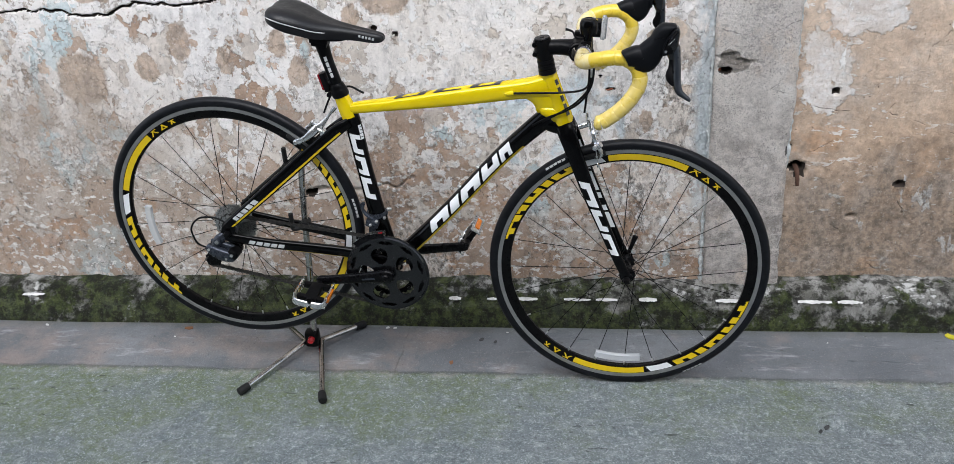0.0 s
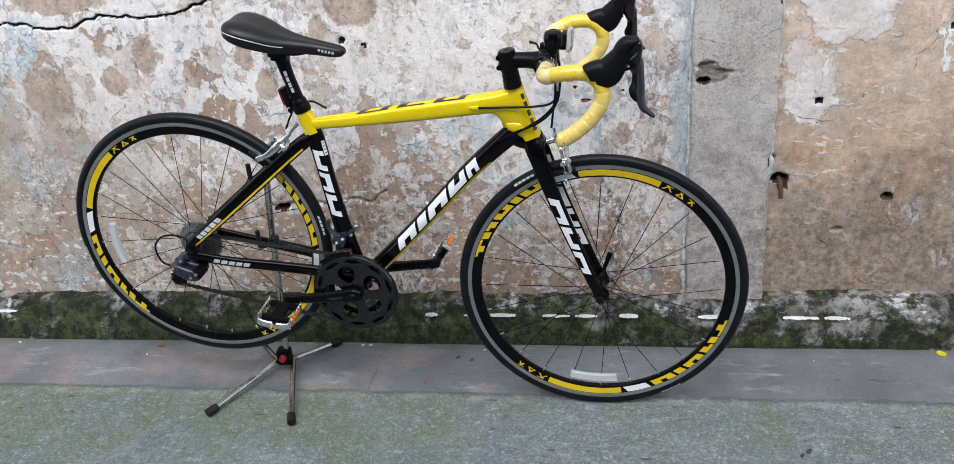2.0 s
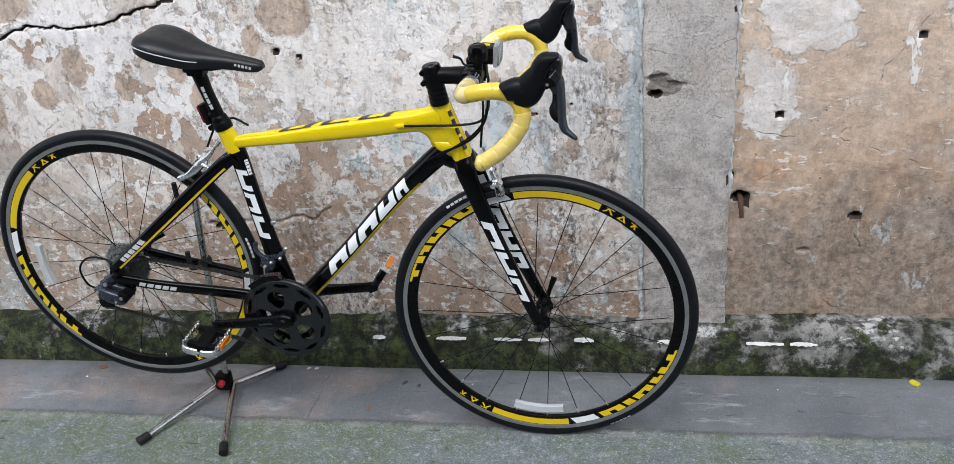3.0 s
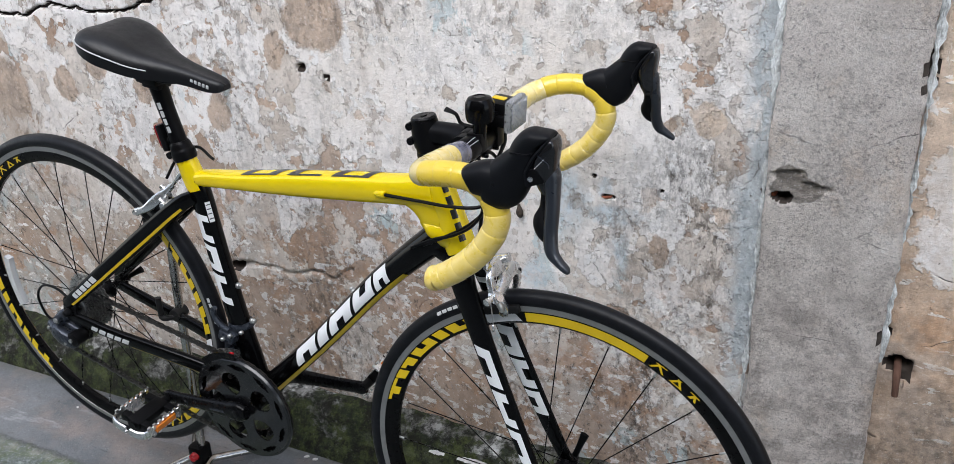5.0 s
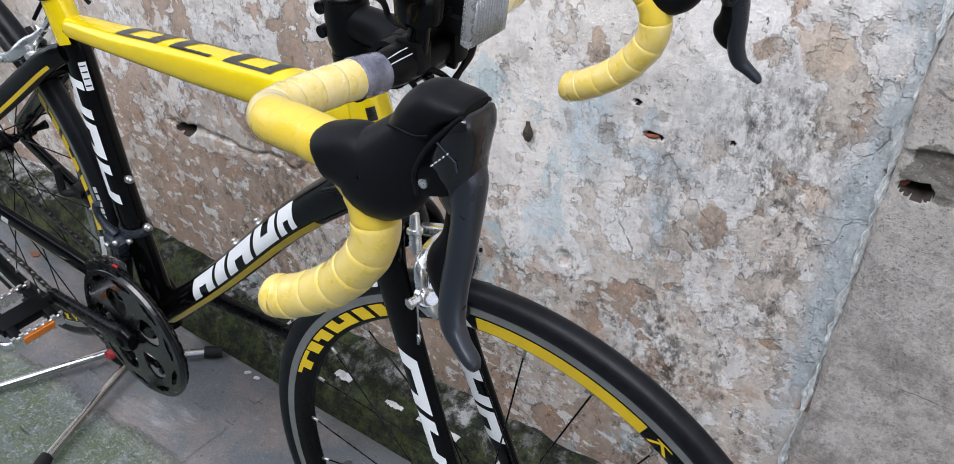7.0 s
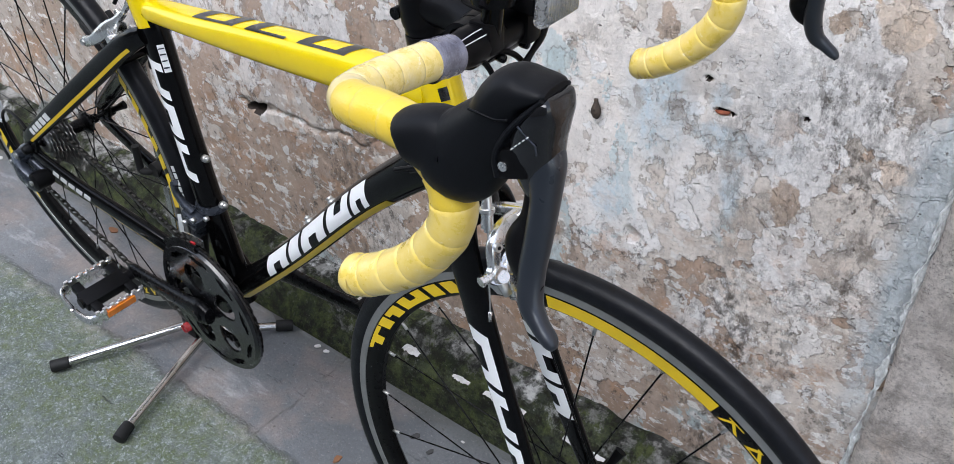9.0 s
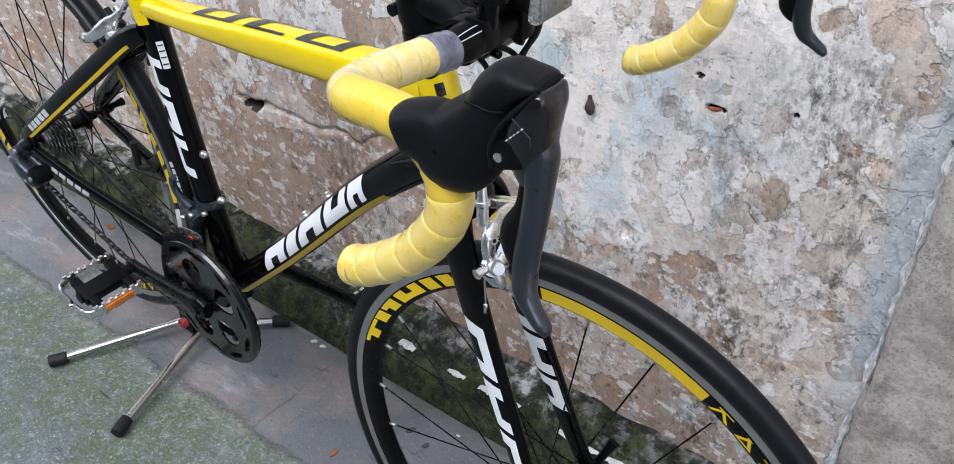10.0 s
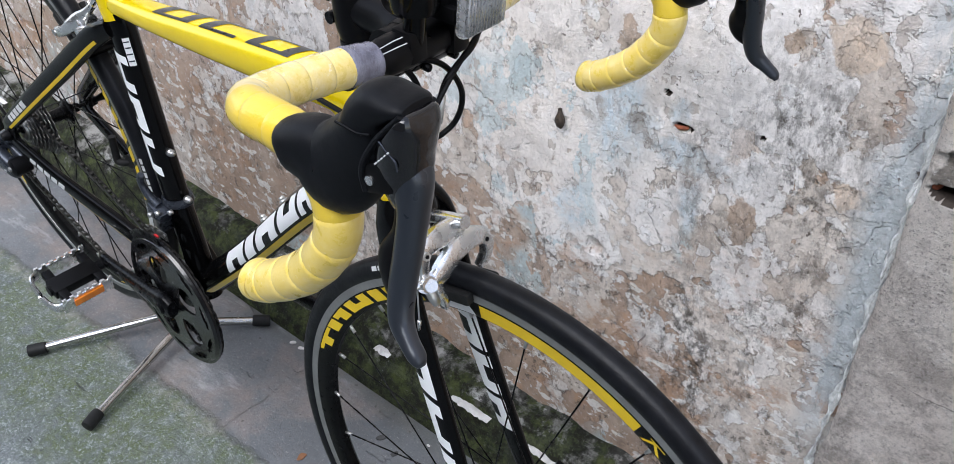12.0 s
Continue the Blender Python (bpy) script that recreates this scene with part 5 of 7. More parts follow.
for z in (0.884, 0.905):
    bm = bmesh.new()
    rod(bm, (0.1805, -0.016, z - 0.003), (0.1805, 0.016, z - 0.003), 0.0055, 12)
    part("stem_bolt", bm, SATIN, stem)
bm = bmesh.new()
Tube([(0.1962, 0, 0.9095, 0.0178, 0.0178), (0.1960, 0, 0.9125, 0.0180, 0.0180), (0.1957, 0, 0.9150, 0.0160, 0.0160)], 3).build(bm, 24)
rod(bm, (0.1957, 0, 0.9145), (0.1955, 0, 0.9160), 0.005, 12)
part("top_cap", bm, SATIN, stem)
for a, b in ((0.0, 0.24), (0.26, 0.49), (0.51, 0.74), (0.76, 1.0)):
    p, q = V(0.2050, 0, 0.834), V(0.2000, 0, 0.876)
    bm = bmesh.new()
    lo, hi = p.lerp(q, a), p.lerp(q, b)
    r = 0.0195 - 0.0022 * a
    Tube([(*lo, r - 0.001, r - 0.001), (*lo.lerp(hi, 0.1), r, r), (*lo.lerp(hi, 0.9), r, r), (*hi, r - 0.001, r - 0.001)], 2).build(bm, 22)
    part("headset_spacer", bm, MATT, stem)


# ---- handlebar with tape, hoods and levers
half_bar = [(0.2810, 0.000, 0.894), (0.2810, 0.050, 0.8955), (0.2795, 0.083, 0.9005), (0.2780, 0.115, 0.9040), (0.2785, 0.145, 0.9070), (0.2865, 0.171, 0.9120), (0.3100, 0.187, 0.9205), (0.3390, 0.1915, 0.9245), (0.3640, 0.1930, 0.9215), (0.3840, 0.1940, 0.9060), (0.3905, 0.1950, 0.8850), (0.3860, 0.1965, 0.8630), (0.3660, 0.1985, 0.8340), (0.3430, 0.2005, 0.8140), (0.3240, 0.2018, 0.8015), (0.3150, 0.2025, 0.7970)]
dense = spline(half_bar, 8)
lengths = np.concatenate([[0], np.cumsum(np.linalg.norm(np.diff(dense, axis=0), axis=1))])


def bar_at(s):
    return np.array([np.interp(s, lengths, dense[:, i]) for i in range(3)])


bar_b = bmesh.new()
Tube([(0.281, y, 0.894 + 0.03 * abs(y), 0.0155 - (0.003 if abs(y) > 0.05 else 0), 0.0155 - (0.003 if abs(y) > 0.05 else 0)) for y in (-0.085, -0.055, -0.04, 0.0, 0.04, 0.055, 0.085)], 4, ref=(1, 0, 0)).build(bar_b, 20)
bar = part("handlebar", bar_b, MATT, bike, "black drop handlebar wrapped in yellow tape")
for sgn in (-1, 1):
    # fine printed lines round the bar beside the stem
    for turn in (42, 62):
        bm = bmesh.new()
        rows = []
        for k in range(7):
            y = 0.030 + 0.0045 * k
            r = 0.0163 - 0.0030 * min(1.0, max(0.0, (y - 0.040) / 0.015))
            rows.append([bm.verts.new((0.281 + r * math.cos(radians(turn + da)), sgn * y, 0.894 + 0.03 * y + r * math.sin(radians(turn + da)))) for da in (0, 1.5, 3)])
        for u, w in zip(rows, rows[1:]):
            for i in range(2):
                bm.faces.new((u[i], u[i + 1], w[i + 1], w[i]))
        part("bar_mark", bm, DIMWHITE, bar)
    # the grey band that ends the tape
    bm = bmesh.new()
    Tube([(*(bar_at(s) * (1, sgn, 1)), r, r) for s, r in ((0.056, 0.0140), (0.057, 0.0156), (0.063, 0.0154), (0.069, 0.0160), (0.075, 0.0156), (0.083, 0.0160), (0.084, 0.0148))], 3, ref=None).build(bm, 22)
    part("tape_band", bm, TAPE_BAND, bar, "grey sticky tape band")
    # wraps of tape, one overlapping the next
    total, s, k = lengths[-1], 0.079, 0
    while s < total - 0.006:
        e = min(s + 0.0235, total)
        if s > 0:
            rows = []
            for f in (0.0, 0.12, 0.5, 0.9, 1.0, 1.12):
                q = min(s + (e - s) * f, total)
                r = 0.0147 + (0.0006 if 0.05 < f < 0.95 else -0.0002) - 0.0006 * f
                rows.append((*(bar_at(q) * (1, sgn, 1)), r, r))
            bm = Tube(rows, 3, ref=None).build(None, 24)
            film = s < 0.19
            part("tape_wrap", bm, WRAPPED if film else DROP_TAPE if s > 0.30 else TAPE, bar, "yellow tape in clear film" if film and k == 0 else "")
        s, k = e - 0.001, k + 1
    bm = bmesh.new()
    p = bar_at(total) * (1, sgn, 1)
    q = p + np.array((-0.010, 0.0, -0.0015))
    Tube([(*p, 0.0149, 0.0149), (*(p * 0.5 + q * 0.5), 0.0151, 0.0151), (*q, 0.0125, 0.0125), (*(q + np.array((-0.004, 0, 0))), 0.005, 0.005)], 3).build(bm, 20)
    part("bar_plug", bm, DROP_TAPE, bar, "bar end crumpled in clear film")


def lever_set(sgn):
    """A brake and shift lever: rubber hood, lever head, blades, pivot."""
    Y = sgn * 0.197
    hood_b = bmesh.new()
    Tube([(0.3625, Y, 0.9250, 0.0148, 0.0168), (0.3660, Y, 0.9262, 0.0172, 0.0178), (0.3820, Y, 0.9270, 0.0222, 0.0181), (0.3970, Y, 0.9230, 0.0280, 0.0182), (0.4130, Y, 0.9400, 0.0236, 0.0178), (0.4235, Y, 0.9553, 0.0196, 0.0174), (0.4280, Y, 0.9690, 0.0158, 0.0171), (0.4350, Y, 0.9775, 0.0138, 0.0166), (0.4440, Y, 0.9810, 0.0092, 0.0160), (0.4530, Y, 0.9835, 0.0052, 0.0142), (0.4565, Y, 0.9842, 0.0026, 0.0110)], 6, power=0.88).build(hood_b, 26)
    # the rubber's raised rim round the lever and the moulded crease of the horn
    hood = part("brake_hood", hood_b, HOOD, bar, "black rubber brake hood")
    for side in (-1, 1):
        bm = bmesh.new()
        Tube([(0.4140, Y + side * 0.0160, 0.9660, 0.0008, 0.0007), (0.4220, Y + side * 0.0170, 0.9665, 0.0008, 0.0007), (0.4310, Y + side * 0.0169, 0.9660, 0.0008, 0.0007), (0.4390, Y + side * 0.0160, 0.9680, 0.0008, 0.0007)], 4).build(bm, 6)
        part("hood_crease", bm, PLASTIC, bar)
    bm = bmesh.new()
    Tube([(0.4560, Y, 0.9832, 0.0018, 0.0140), (0.4480, Y, 0.9735, 0.0022, 0.0164), (0.4405, Y, 0.9640, 0.0024, 0.0170), (0.4335, Y, 0.9515, 0.0026, 0.0174), (0.4310, Y, 0.9415, 0.0026, 0.0174), (0.4330, Y, 0.9315, 0.0026, 0.0170)], 6, power=0.6).build(bm, 20)
    part("hood_rim", bm, HOOD, bar)
    # the slim blades splay outwards
    out, slim = 0.007, 0.70
    low = lambda z: out * min(1.0, max(0.0, (0.945 - z) / 0.03))
    lv = bmesh.new()
    Tube([(x + low(z), (y + low(z)) * sgn, z + 0.004 * (out > 0) * (z < 0.86), h * (slim if z < 0.94 else 1.0), w) for x, y, z, h, w in (
        (0.4470, 0.197, 0.9560, 0.0085, 0.0135), (0.4495, 0.197, 0.9500, 0.0105, 0.0136), (0.4525, 0.197, 0.9400, 0.0115, 0.0122), (0.4530, 0.197, 0.9255, 0.0116, 0.0105), (0.4518, 0.2005, 0.9030, 0.0112, 0.0092),
        (0.4520, 0.2060, 0.8810, 0.0112, 0.0082), (0.4560, 0.2120, 0.8640, 0.0104, 0.0075), (0.4650, 0.2160, 0.8515, 0.0075, 0.0062), (0.4738, 0.2180, 0.8450, 0.0060, 0.0056), (0.4768, 0.2182, 0.8412, 0.0030, 0.0030))], 8).build(lv, 18)
    part("brake_lever", lv, LEVER, bar, "dark grey brake lever blade")
    sh = bmesh.new()
    lift = 0.30
    Tube([(x + low(z), (y + low(z)) * sgn, z + lift * (0.928 - z) * (0.928 - z) / 0.08, h, w) for x, y, z, h, w in (
        (0.4440, 0.195, 0.9280, 0.004, 0.005), (0.4430, 0.195, 0.9050, 0.007, 0.006), (0.4405, 0.201, 0.8860, 0.0098, 0.0058), (0.4440, 0.205, 0.8700, 0.0090, 0.0052), (0.4520, 0.209, 0.8560, 0.0060, 0.0042), (0.4600, 0.208, 0.8480, 0.0030, 0.0028))], 6).build(sh, 14)
    part("shift_paddle", sh, PLASTIC, bar)
    hd = bmesh.new()
    Tube([(0.4575, Y, 0.9832, 0.0020, 0.0100), (0.4572, Y, 0.9808, 0.0050, 0.0138), (0.4552, Y, 0.9745, 0.0092, 0.0156), (0.4510, Y, 0.9655, 0.0124, 0.0161), (0.4480, Y, 0.9560, 0.0138, 0.0161), (0.4475, Y, 0.9465, 0.0140, 0.0154), (0.4490, Y, 0.9370, 0.0122, 0.0136), (0.4505, Y, 0.9270, 0.0100, 0.0108), (0.4510, Y, 0.9180, 0.0060, 0.0070)], 6, power=0.82).build(hd, 24)
    part("lever_cap", hd, CAPBLACK, bar, "glossy black lever cap")
    # a bevelled plate on the cap's flank with a row of dim printed bars
    for z0, z1, x0, x1 in ((0.9665, 0.9590, 0.4445, 0.4560), (0.9590, 0.9540, 0.4560, 0.4570)):
        bm = bmesh.new()
        Tube([(x0, Y + sgn * 0.0157, z0, 0.0005, 0.0007), (x1, Y + sgn * 0.0157, z1, 0.0005, 0.0007)], 2).build(bm, 6)
        part("cap_edge", bm, GUNMETAL, bar)
    for i in range(5):
        bm = bmesh.new()
        block(bm, (0.4420 + 0.0023 * i, Y + sgn * 0.0159, 0.9525 + 0.0025 * i), (0.0008, 0.0012, 0.0017), turn_y(40))
        part("lever_mark", bm, DIMWHITE, bar)
    bm = bmesh.new()
    rod(bm, (0.4365, Y + sgn * 0.0130, 0.9395), (0.4365, Y + sgn * 0.0163, 0.9395), 0.0028, 14)
    part("lever_pivot", bm, ALLOY, bar)
    pl = bmesh.new()
    block(pl, (0.4395, Y + sgn * 0.0125, 0.9415), (0.020, 0.0060, 0.018), turn_y(-20), 0.0025)
    part("lever_bracket", pl, PLASTIC, bar)


for sgn in (-1, 1):
    lever_set(sgn)

# the bars stand square to the wall while the frame points away from it a little
BAR_POSE = Matrix.Translation((0.1983, 1.9875, 0.8317)) @ Matrix.Rotation(radians(0.35), 4, "Z") @ Matrix.Translation((-0.2035, 0, -0.836))
bar.matrix_local = BIKE.inverted() @ BAR_POSE

# bell and headlight
bell_b = bmesh.new()
rows = [(0.004, 0.0), (0.0178, 0.001), (0.0192, 0.006), (0.0196, 0.016), (0.0188, 0.024), (0.0150, 0.0305), (0.0080, 0.0330), (0.0068, 0.0320), (0.0, 0.0318)]
n = 36
prev = None
for r, h in rows:
    ring = [bell_b.verts.new((0.2980 + r * math.cos(2 * math.pi * k / n), -0.032 + r * math.sin(2 * math.pi * k / n), 0.9280 + h)) for k in range(n)]
    if prev:
        for k in range(n):
            bell_b.faces.new((prev[k], prev[(k + 1) % n], ring[(k + 1) % n], ring[k]))
    prev = ring
bmesh.ops.remove_doubles(bell_b, verts=bell_b.verts, dist=1e-5)
rod(bell_b, (0.294, -0.032, 0.900), (0.298, -0.032, 0.931), 0.009)
bell = part("bell", bell_b, BLACK, bike, "small glossy black bell")
bm = bmesh.new()
Tube([(0.288, -0.032, 0.918, 0.002, 0.003), (0.270, -0.034, 0.922, 0.002, 0.003), (0.264, -0.035, 0.934, 0.002, 0.003), (0.250, -0.037, 0.940, 0.0025, 0.006)], 4).build(bm, 8)
part("striker", bm, PLASTIC, bell)
bm = bmesh.new()
lathe(bm, [(0.0150, -0.010), (0.0195, -0.010), (0.0195, 0.010), (0.0150, 0.010)], 22, (0.275, -0.034, 0.8885), True)
block(bm, (0.292, -0.034, 0.900), (0.022, 0.018, 0.026), None, 0.003)
part("bell_clamp", bm, PLASTIC, bell)

lamp_b = bmesh.new()
block(lamp_b, (0.3090, 0.004, 0.928), (0.034, 0.038, 0.034), turn_y(6), 0.006)
block(lamp_b, (0.3080, -0.012, 0.922), (0.030, 0.018, 0.014), None, 0.004)
rod(lamp_b, (0.308, -0.014, 0.926), (0.308, -0.014, 0.934), 0.006, 14)
block(lamp_b, (0.2860, 0.006, 0.900), (0.040, 0.020, 0.044), None, 0.006)
lamp = part("headlight", lamp_b, PLASTIC, bike, "black headlight with a ribbed clear lens")
bm = bmesh.new()
block(bm, (0.3290, 0.002, 0.9280), (0.011, 0.046, 0.044), turn_y(6), 0.005)
lens_ob = part("lamp_lens", bm, LENS, lamp, "ribbed clear lens")
for k in range(13):
    bm = bmesh.new()
    block(bm, (0.3352, -0.0178 + 0.0033 * k, 0.9274), (0.0016, 0.0017, 0.036), turn_y(6))
    part("lens_rib", bm, LENS, lamp)
bm = bmesh.new()
block(bm, (0.3070, 0.004, 0.9455), (0.018, 0.010, 0.002), turn_y(6), 0.0008)
part("lamp_sticker", bm, DECAL, lamp, "small yellow sticker")

lamp.matrix_local = Matrix.Translation((-0.002, 0.006, 0.0))


def housing(name, points, r=0.0025, material=PLASTIC, parent=None, label=""):
    bm = bmesh.new()
    Tube([(*p, r, r) for p in points], 10, ref=None).build(bm, 8)
    return part(name, bm, material, parent or bike, label)


housing("brake_cable", [(0.284, -0.080, 0.893), (0.292, -0.050, 0.893), (0.298, -0.007, 0.874), (0.300, 0.014, 0.840), (0.297, 0.005, 0.812), (0.283, -0.022, 0.800), (0.240, -0.030, 0.797), (0.185, -0.0265, 0.7955), (0.128, -0.0225, 0.7940)], label="black brake cable housing")
housing("brake_cable", [(0.284, -0.075, 0.890), (0.292, -0.047, 0.886), (0.297, -0.032, 0.863), (0.297, -0.031, 0.830), (0.291, -0.034, 0.790), (0.2855, -0.0365, 0.752)])
housing("shift_cable", [(0.286, 0.062, 0.892), (0.297, 0.034, 0.881), (0.305, 0.000, 0.867), (0.307, -0.026, 0.843), (0.300, -0.037, 0.810), (0.278, -0.036, 0.778), (0.245, -0.031, 0.755), (0.205, -0.0270, 0.738), (0.168, -0.0255, 0.718)])
housing("shift_cable", [(0.286, 0.056, 0.890), (0.300, 0.028, 0.878), (0.3045, 0.002, 0.870), (0.3035, -0.011, 0.857), (0.301, -0.016, 0.830), (0.294, -0.020, 0.800), (0.268, -0.027, 0.773), (0.232, -0.0285, 0.750), (0.190, -0.0270, 0.727)])
for p, q in (((0.3030, -0.0128, 0.850), (0.3010, -0.0160, 0.826)),):
    bm = bmesh.new()
    rod(bm, p, q, 0.0040, 10)
    part("barrel_adjuster", bm, STEEL, bike)
housing("brake_cable", [(-0.225, 0.010, 0.788), (-0.232, 0.010, 0.792), (-0.262, 0.016, 0.803), (-0.300, 0.014, 0.790), (-0.312, 0.004, 0.772), (-0.322, -0.010, 0.748)])
housing("shift_cable", [(-0.575, -0.060, 0.432), (-0.611, -0.060, 0.482), (-0.646, -0.058, 0.494), (-0.682, -0.056, 0.487), (-0.706, -0.055, 0.458), (-0.700, -0.054, 0.418), (-0.676, -0.052, 0.402)])


# ---- brakes
def front_brake():
    """The dual-pivot caliper over the front tyre: two broad arms, cable anchor, pads, barrel and wire."""
    bm = bmesh.new()
    rod(bm, (0.262, 2.014, 0.700), (0.302, 2.014, 0.712), 0.0070, 16)
    ob = part("front_brake", bm, ALLOY, bike, "polished alloy dual-pivot brake caliper")
    out = (0.94, 0, 0.34)

    def arm(rows, material=ALLOY, label=""):
        bm = bmesh.new()
        Tube([(*p, h, w) for p, h, w in rows], 7, ref=out, power=0.6).build(bm, 16)
        return part("brake_arm", bm, material, ob, label)

    # the long arm: from the far pivot over the tyre to the cable anchor
    arm([((0.2990, 2.0480, 0.6760), 0.0055, 0.0050), ((0.3000, 2.0390, 0.6830), 0.0088, 0.0060), ((0.3015, 2.0200, 0.6905), 0.0105, 0.0062), ((0.3030, 1.9980, 0.6885), 0.0105, 0.0062), ((0.3045, 1.9800, 0.6785), 0.0098, 0.0060), ((0.3055, 1.9690, 0.6730), 0.0085, 0.0056), ((0.3060, 1.9660, 0.6640), 0.0070, 0.0050)])
    # the short arm behind it, which carries the barrel
    arm([((0.2900, 2.0260, 0.6930), 0.0060, 0.0050), ((0.2920, 2.0100, 0.7030), 0.0105, 0.0060), ((0.2935, 1.9900, 0.7070), 0.0115, 0.0060), ((0.2950, 1.9740, 0.7075), 0.0095, 0.0058), ((0.2960, 1.9640, 0.7020), 0.0078, 0.0052), ((0.2985, 1.9600, 0.6920), 0.0066, 0.0048), ((0.3010, 1.9590, 0.6800), 0.0058, 0.0045)])
    # the far arm down to its pad
    arm([((0.2960, 2.0440, 0.6800), 0.0070, 0.0050), ((0.2970, 2.0520, 0.6660), 0.0075, 0.0052), ((0.2965, 2.0530, 0.6520), 0.0068, 0.0050), ((0.2940, 2.0480, 0.6380), 0.0055, 0.0045)])
    # the bent pad holder on the near side
    arm([((0.3060, 1.9680, 0.6740), 0.0052, 0.0045), ((0.3110, 1.9700, 0.6620), 0.0052, 0.0042), ((0.3130, 1.9740, 0.6500), 0.0050, 0.0040), ((0.3090, 1.9800, 0.6400), 0.0046, 0.0040), ((0.3010, 1.9860, 0.6370), 0.0042, 0.0038)])
    for p, q, r in (((0.3000, 2.0400, 0.6780), (0.3075, 2.0400, 0.6810), 0.0052), ((0.2960, 1.9630, 0.7020), (0.3040, 1.9610, 0.7045), 0.0040), ((0.2950, 2.0060, 0.6980), (0.2990, 2.0060, 0.6995), 0.0050)):
        bm = bmesh.new()
        rod(bm, p, q, r, 16)
        piv = part("pivot_bolt", bm, STEEL, ob)
        bm = bmesh.new()
        q2 = Vector(q) + (Vector(q) - Vector(p)).normalized() * 0.0006
        rod(bm, q, q2, r * 0.5, 6)
        part("bolt_socket", bm, MATT, piv)
    # cable anchor: stacked washers, a bolt, the release cam
    bm = bmesh.new()
    for x0, x1, r in ((0.3000, 0.3045, 0.0086), (0.3047, 0.3060, 0.0100), (0.3062, 0.3105, 0.0078), (0.3107, 0.3125, 0.0060)):
        rod(bm, (x0, 1.9580, 0.6775), (x1, 1.9572, 0.6790), r, 18)
    rod(bm, (0.3030, 1.9570, 0.6770), (0.2990, 1.9440, 0.6755), 0.0048, 14)
    rod(bm, (0.2990, 1.9440, 0.6755), (0.2984, 1.9418, 0.6752), 0.0056, 6)
    part("cable_anchor", bm, ALLOY, ob)
    bm = bmesh.new()
    Tube([(0.3070, 1.9600, 0.6700, 0.0052, 0.0040), (0.3110, 1.9620, 0.6620, 0.0060, 0.0042), (0.3130, 1.9640, 0.6550, 0.0048, 0.0038)], 5, ref=out).build(bm, 12)
    part("release_cam", bm, STEEL, ob)
    # pads in their shoes
    for y in (1.9995, 2.0385):
        bm = bmesh.new()
        block(bm, (0.2960, y, 0.6345), (0.056, 0.010, 0.012), turn_y(-14), 0.003)
        part("brake_pad", bm, RUBBER, ob)
    # barrel adjuster with a knurled collar, and the bare wire down to its crimped end
    bm = bmesh.new()
    rod(bm, (0.2830, 1.9690, 0.7500), (0.2855, 1.9665, 0.7365), 0.0042, 14, 0.0052)
    rod(bm, (0.2855, 1.9665, 0.7365), (0.2862, 1.9658, 0.7330), 0.0072, 18)
    rod(bm, (0.2864, 1.9656, 0.7320), (0.2890, 1.9632, 0.7190), 0.0056, 16)
    rod(bm, (0.2890, 1.9632, 0.7190), (0.2898, 1.9625, 0.7150), 0.0034, 12)
    part("barrel_adjuster", bm, ALLOY, ob)
    bm = bmesh.new()
    Tube([(*p, 0.0008, 0.0008) for p in ((0.2895, 1.9628, 0.7160), (0.2960, 1.9570, 0.6950), (0.3000, 1.9520, 0.6760), (0.3030, 1.9500, 0.6560), (0.3050, 1.9490, 0.6380))], 6, ref=None).build(bm, 8)
    part("brake_wire", bm, STEEL, ob)
    bm = bmesh.new()
    rod(bm, (0.3050, 1.9490, 0.6390), (0.3050, 1.9485, 0.6280), 0.0021, 8, 0.0014)
    part("cable_end", bm, ALLOY, ob)
    ob.matrix_local = BIKE.inverted()
    return ob


front_brake()


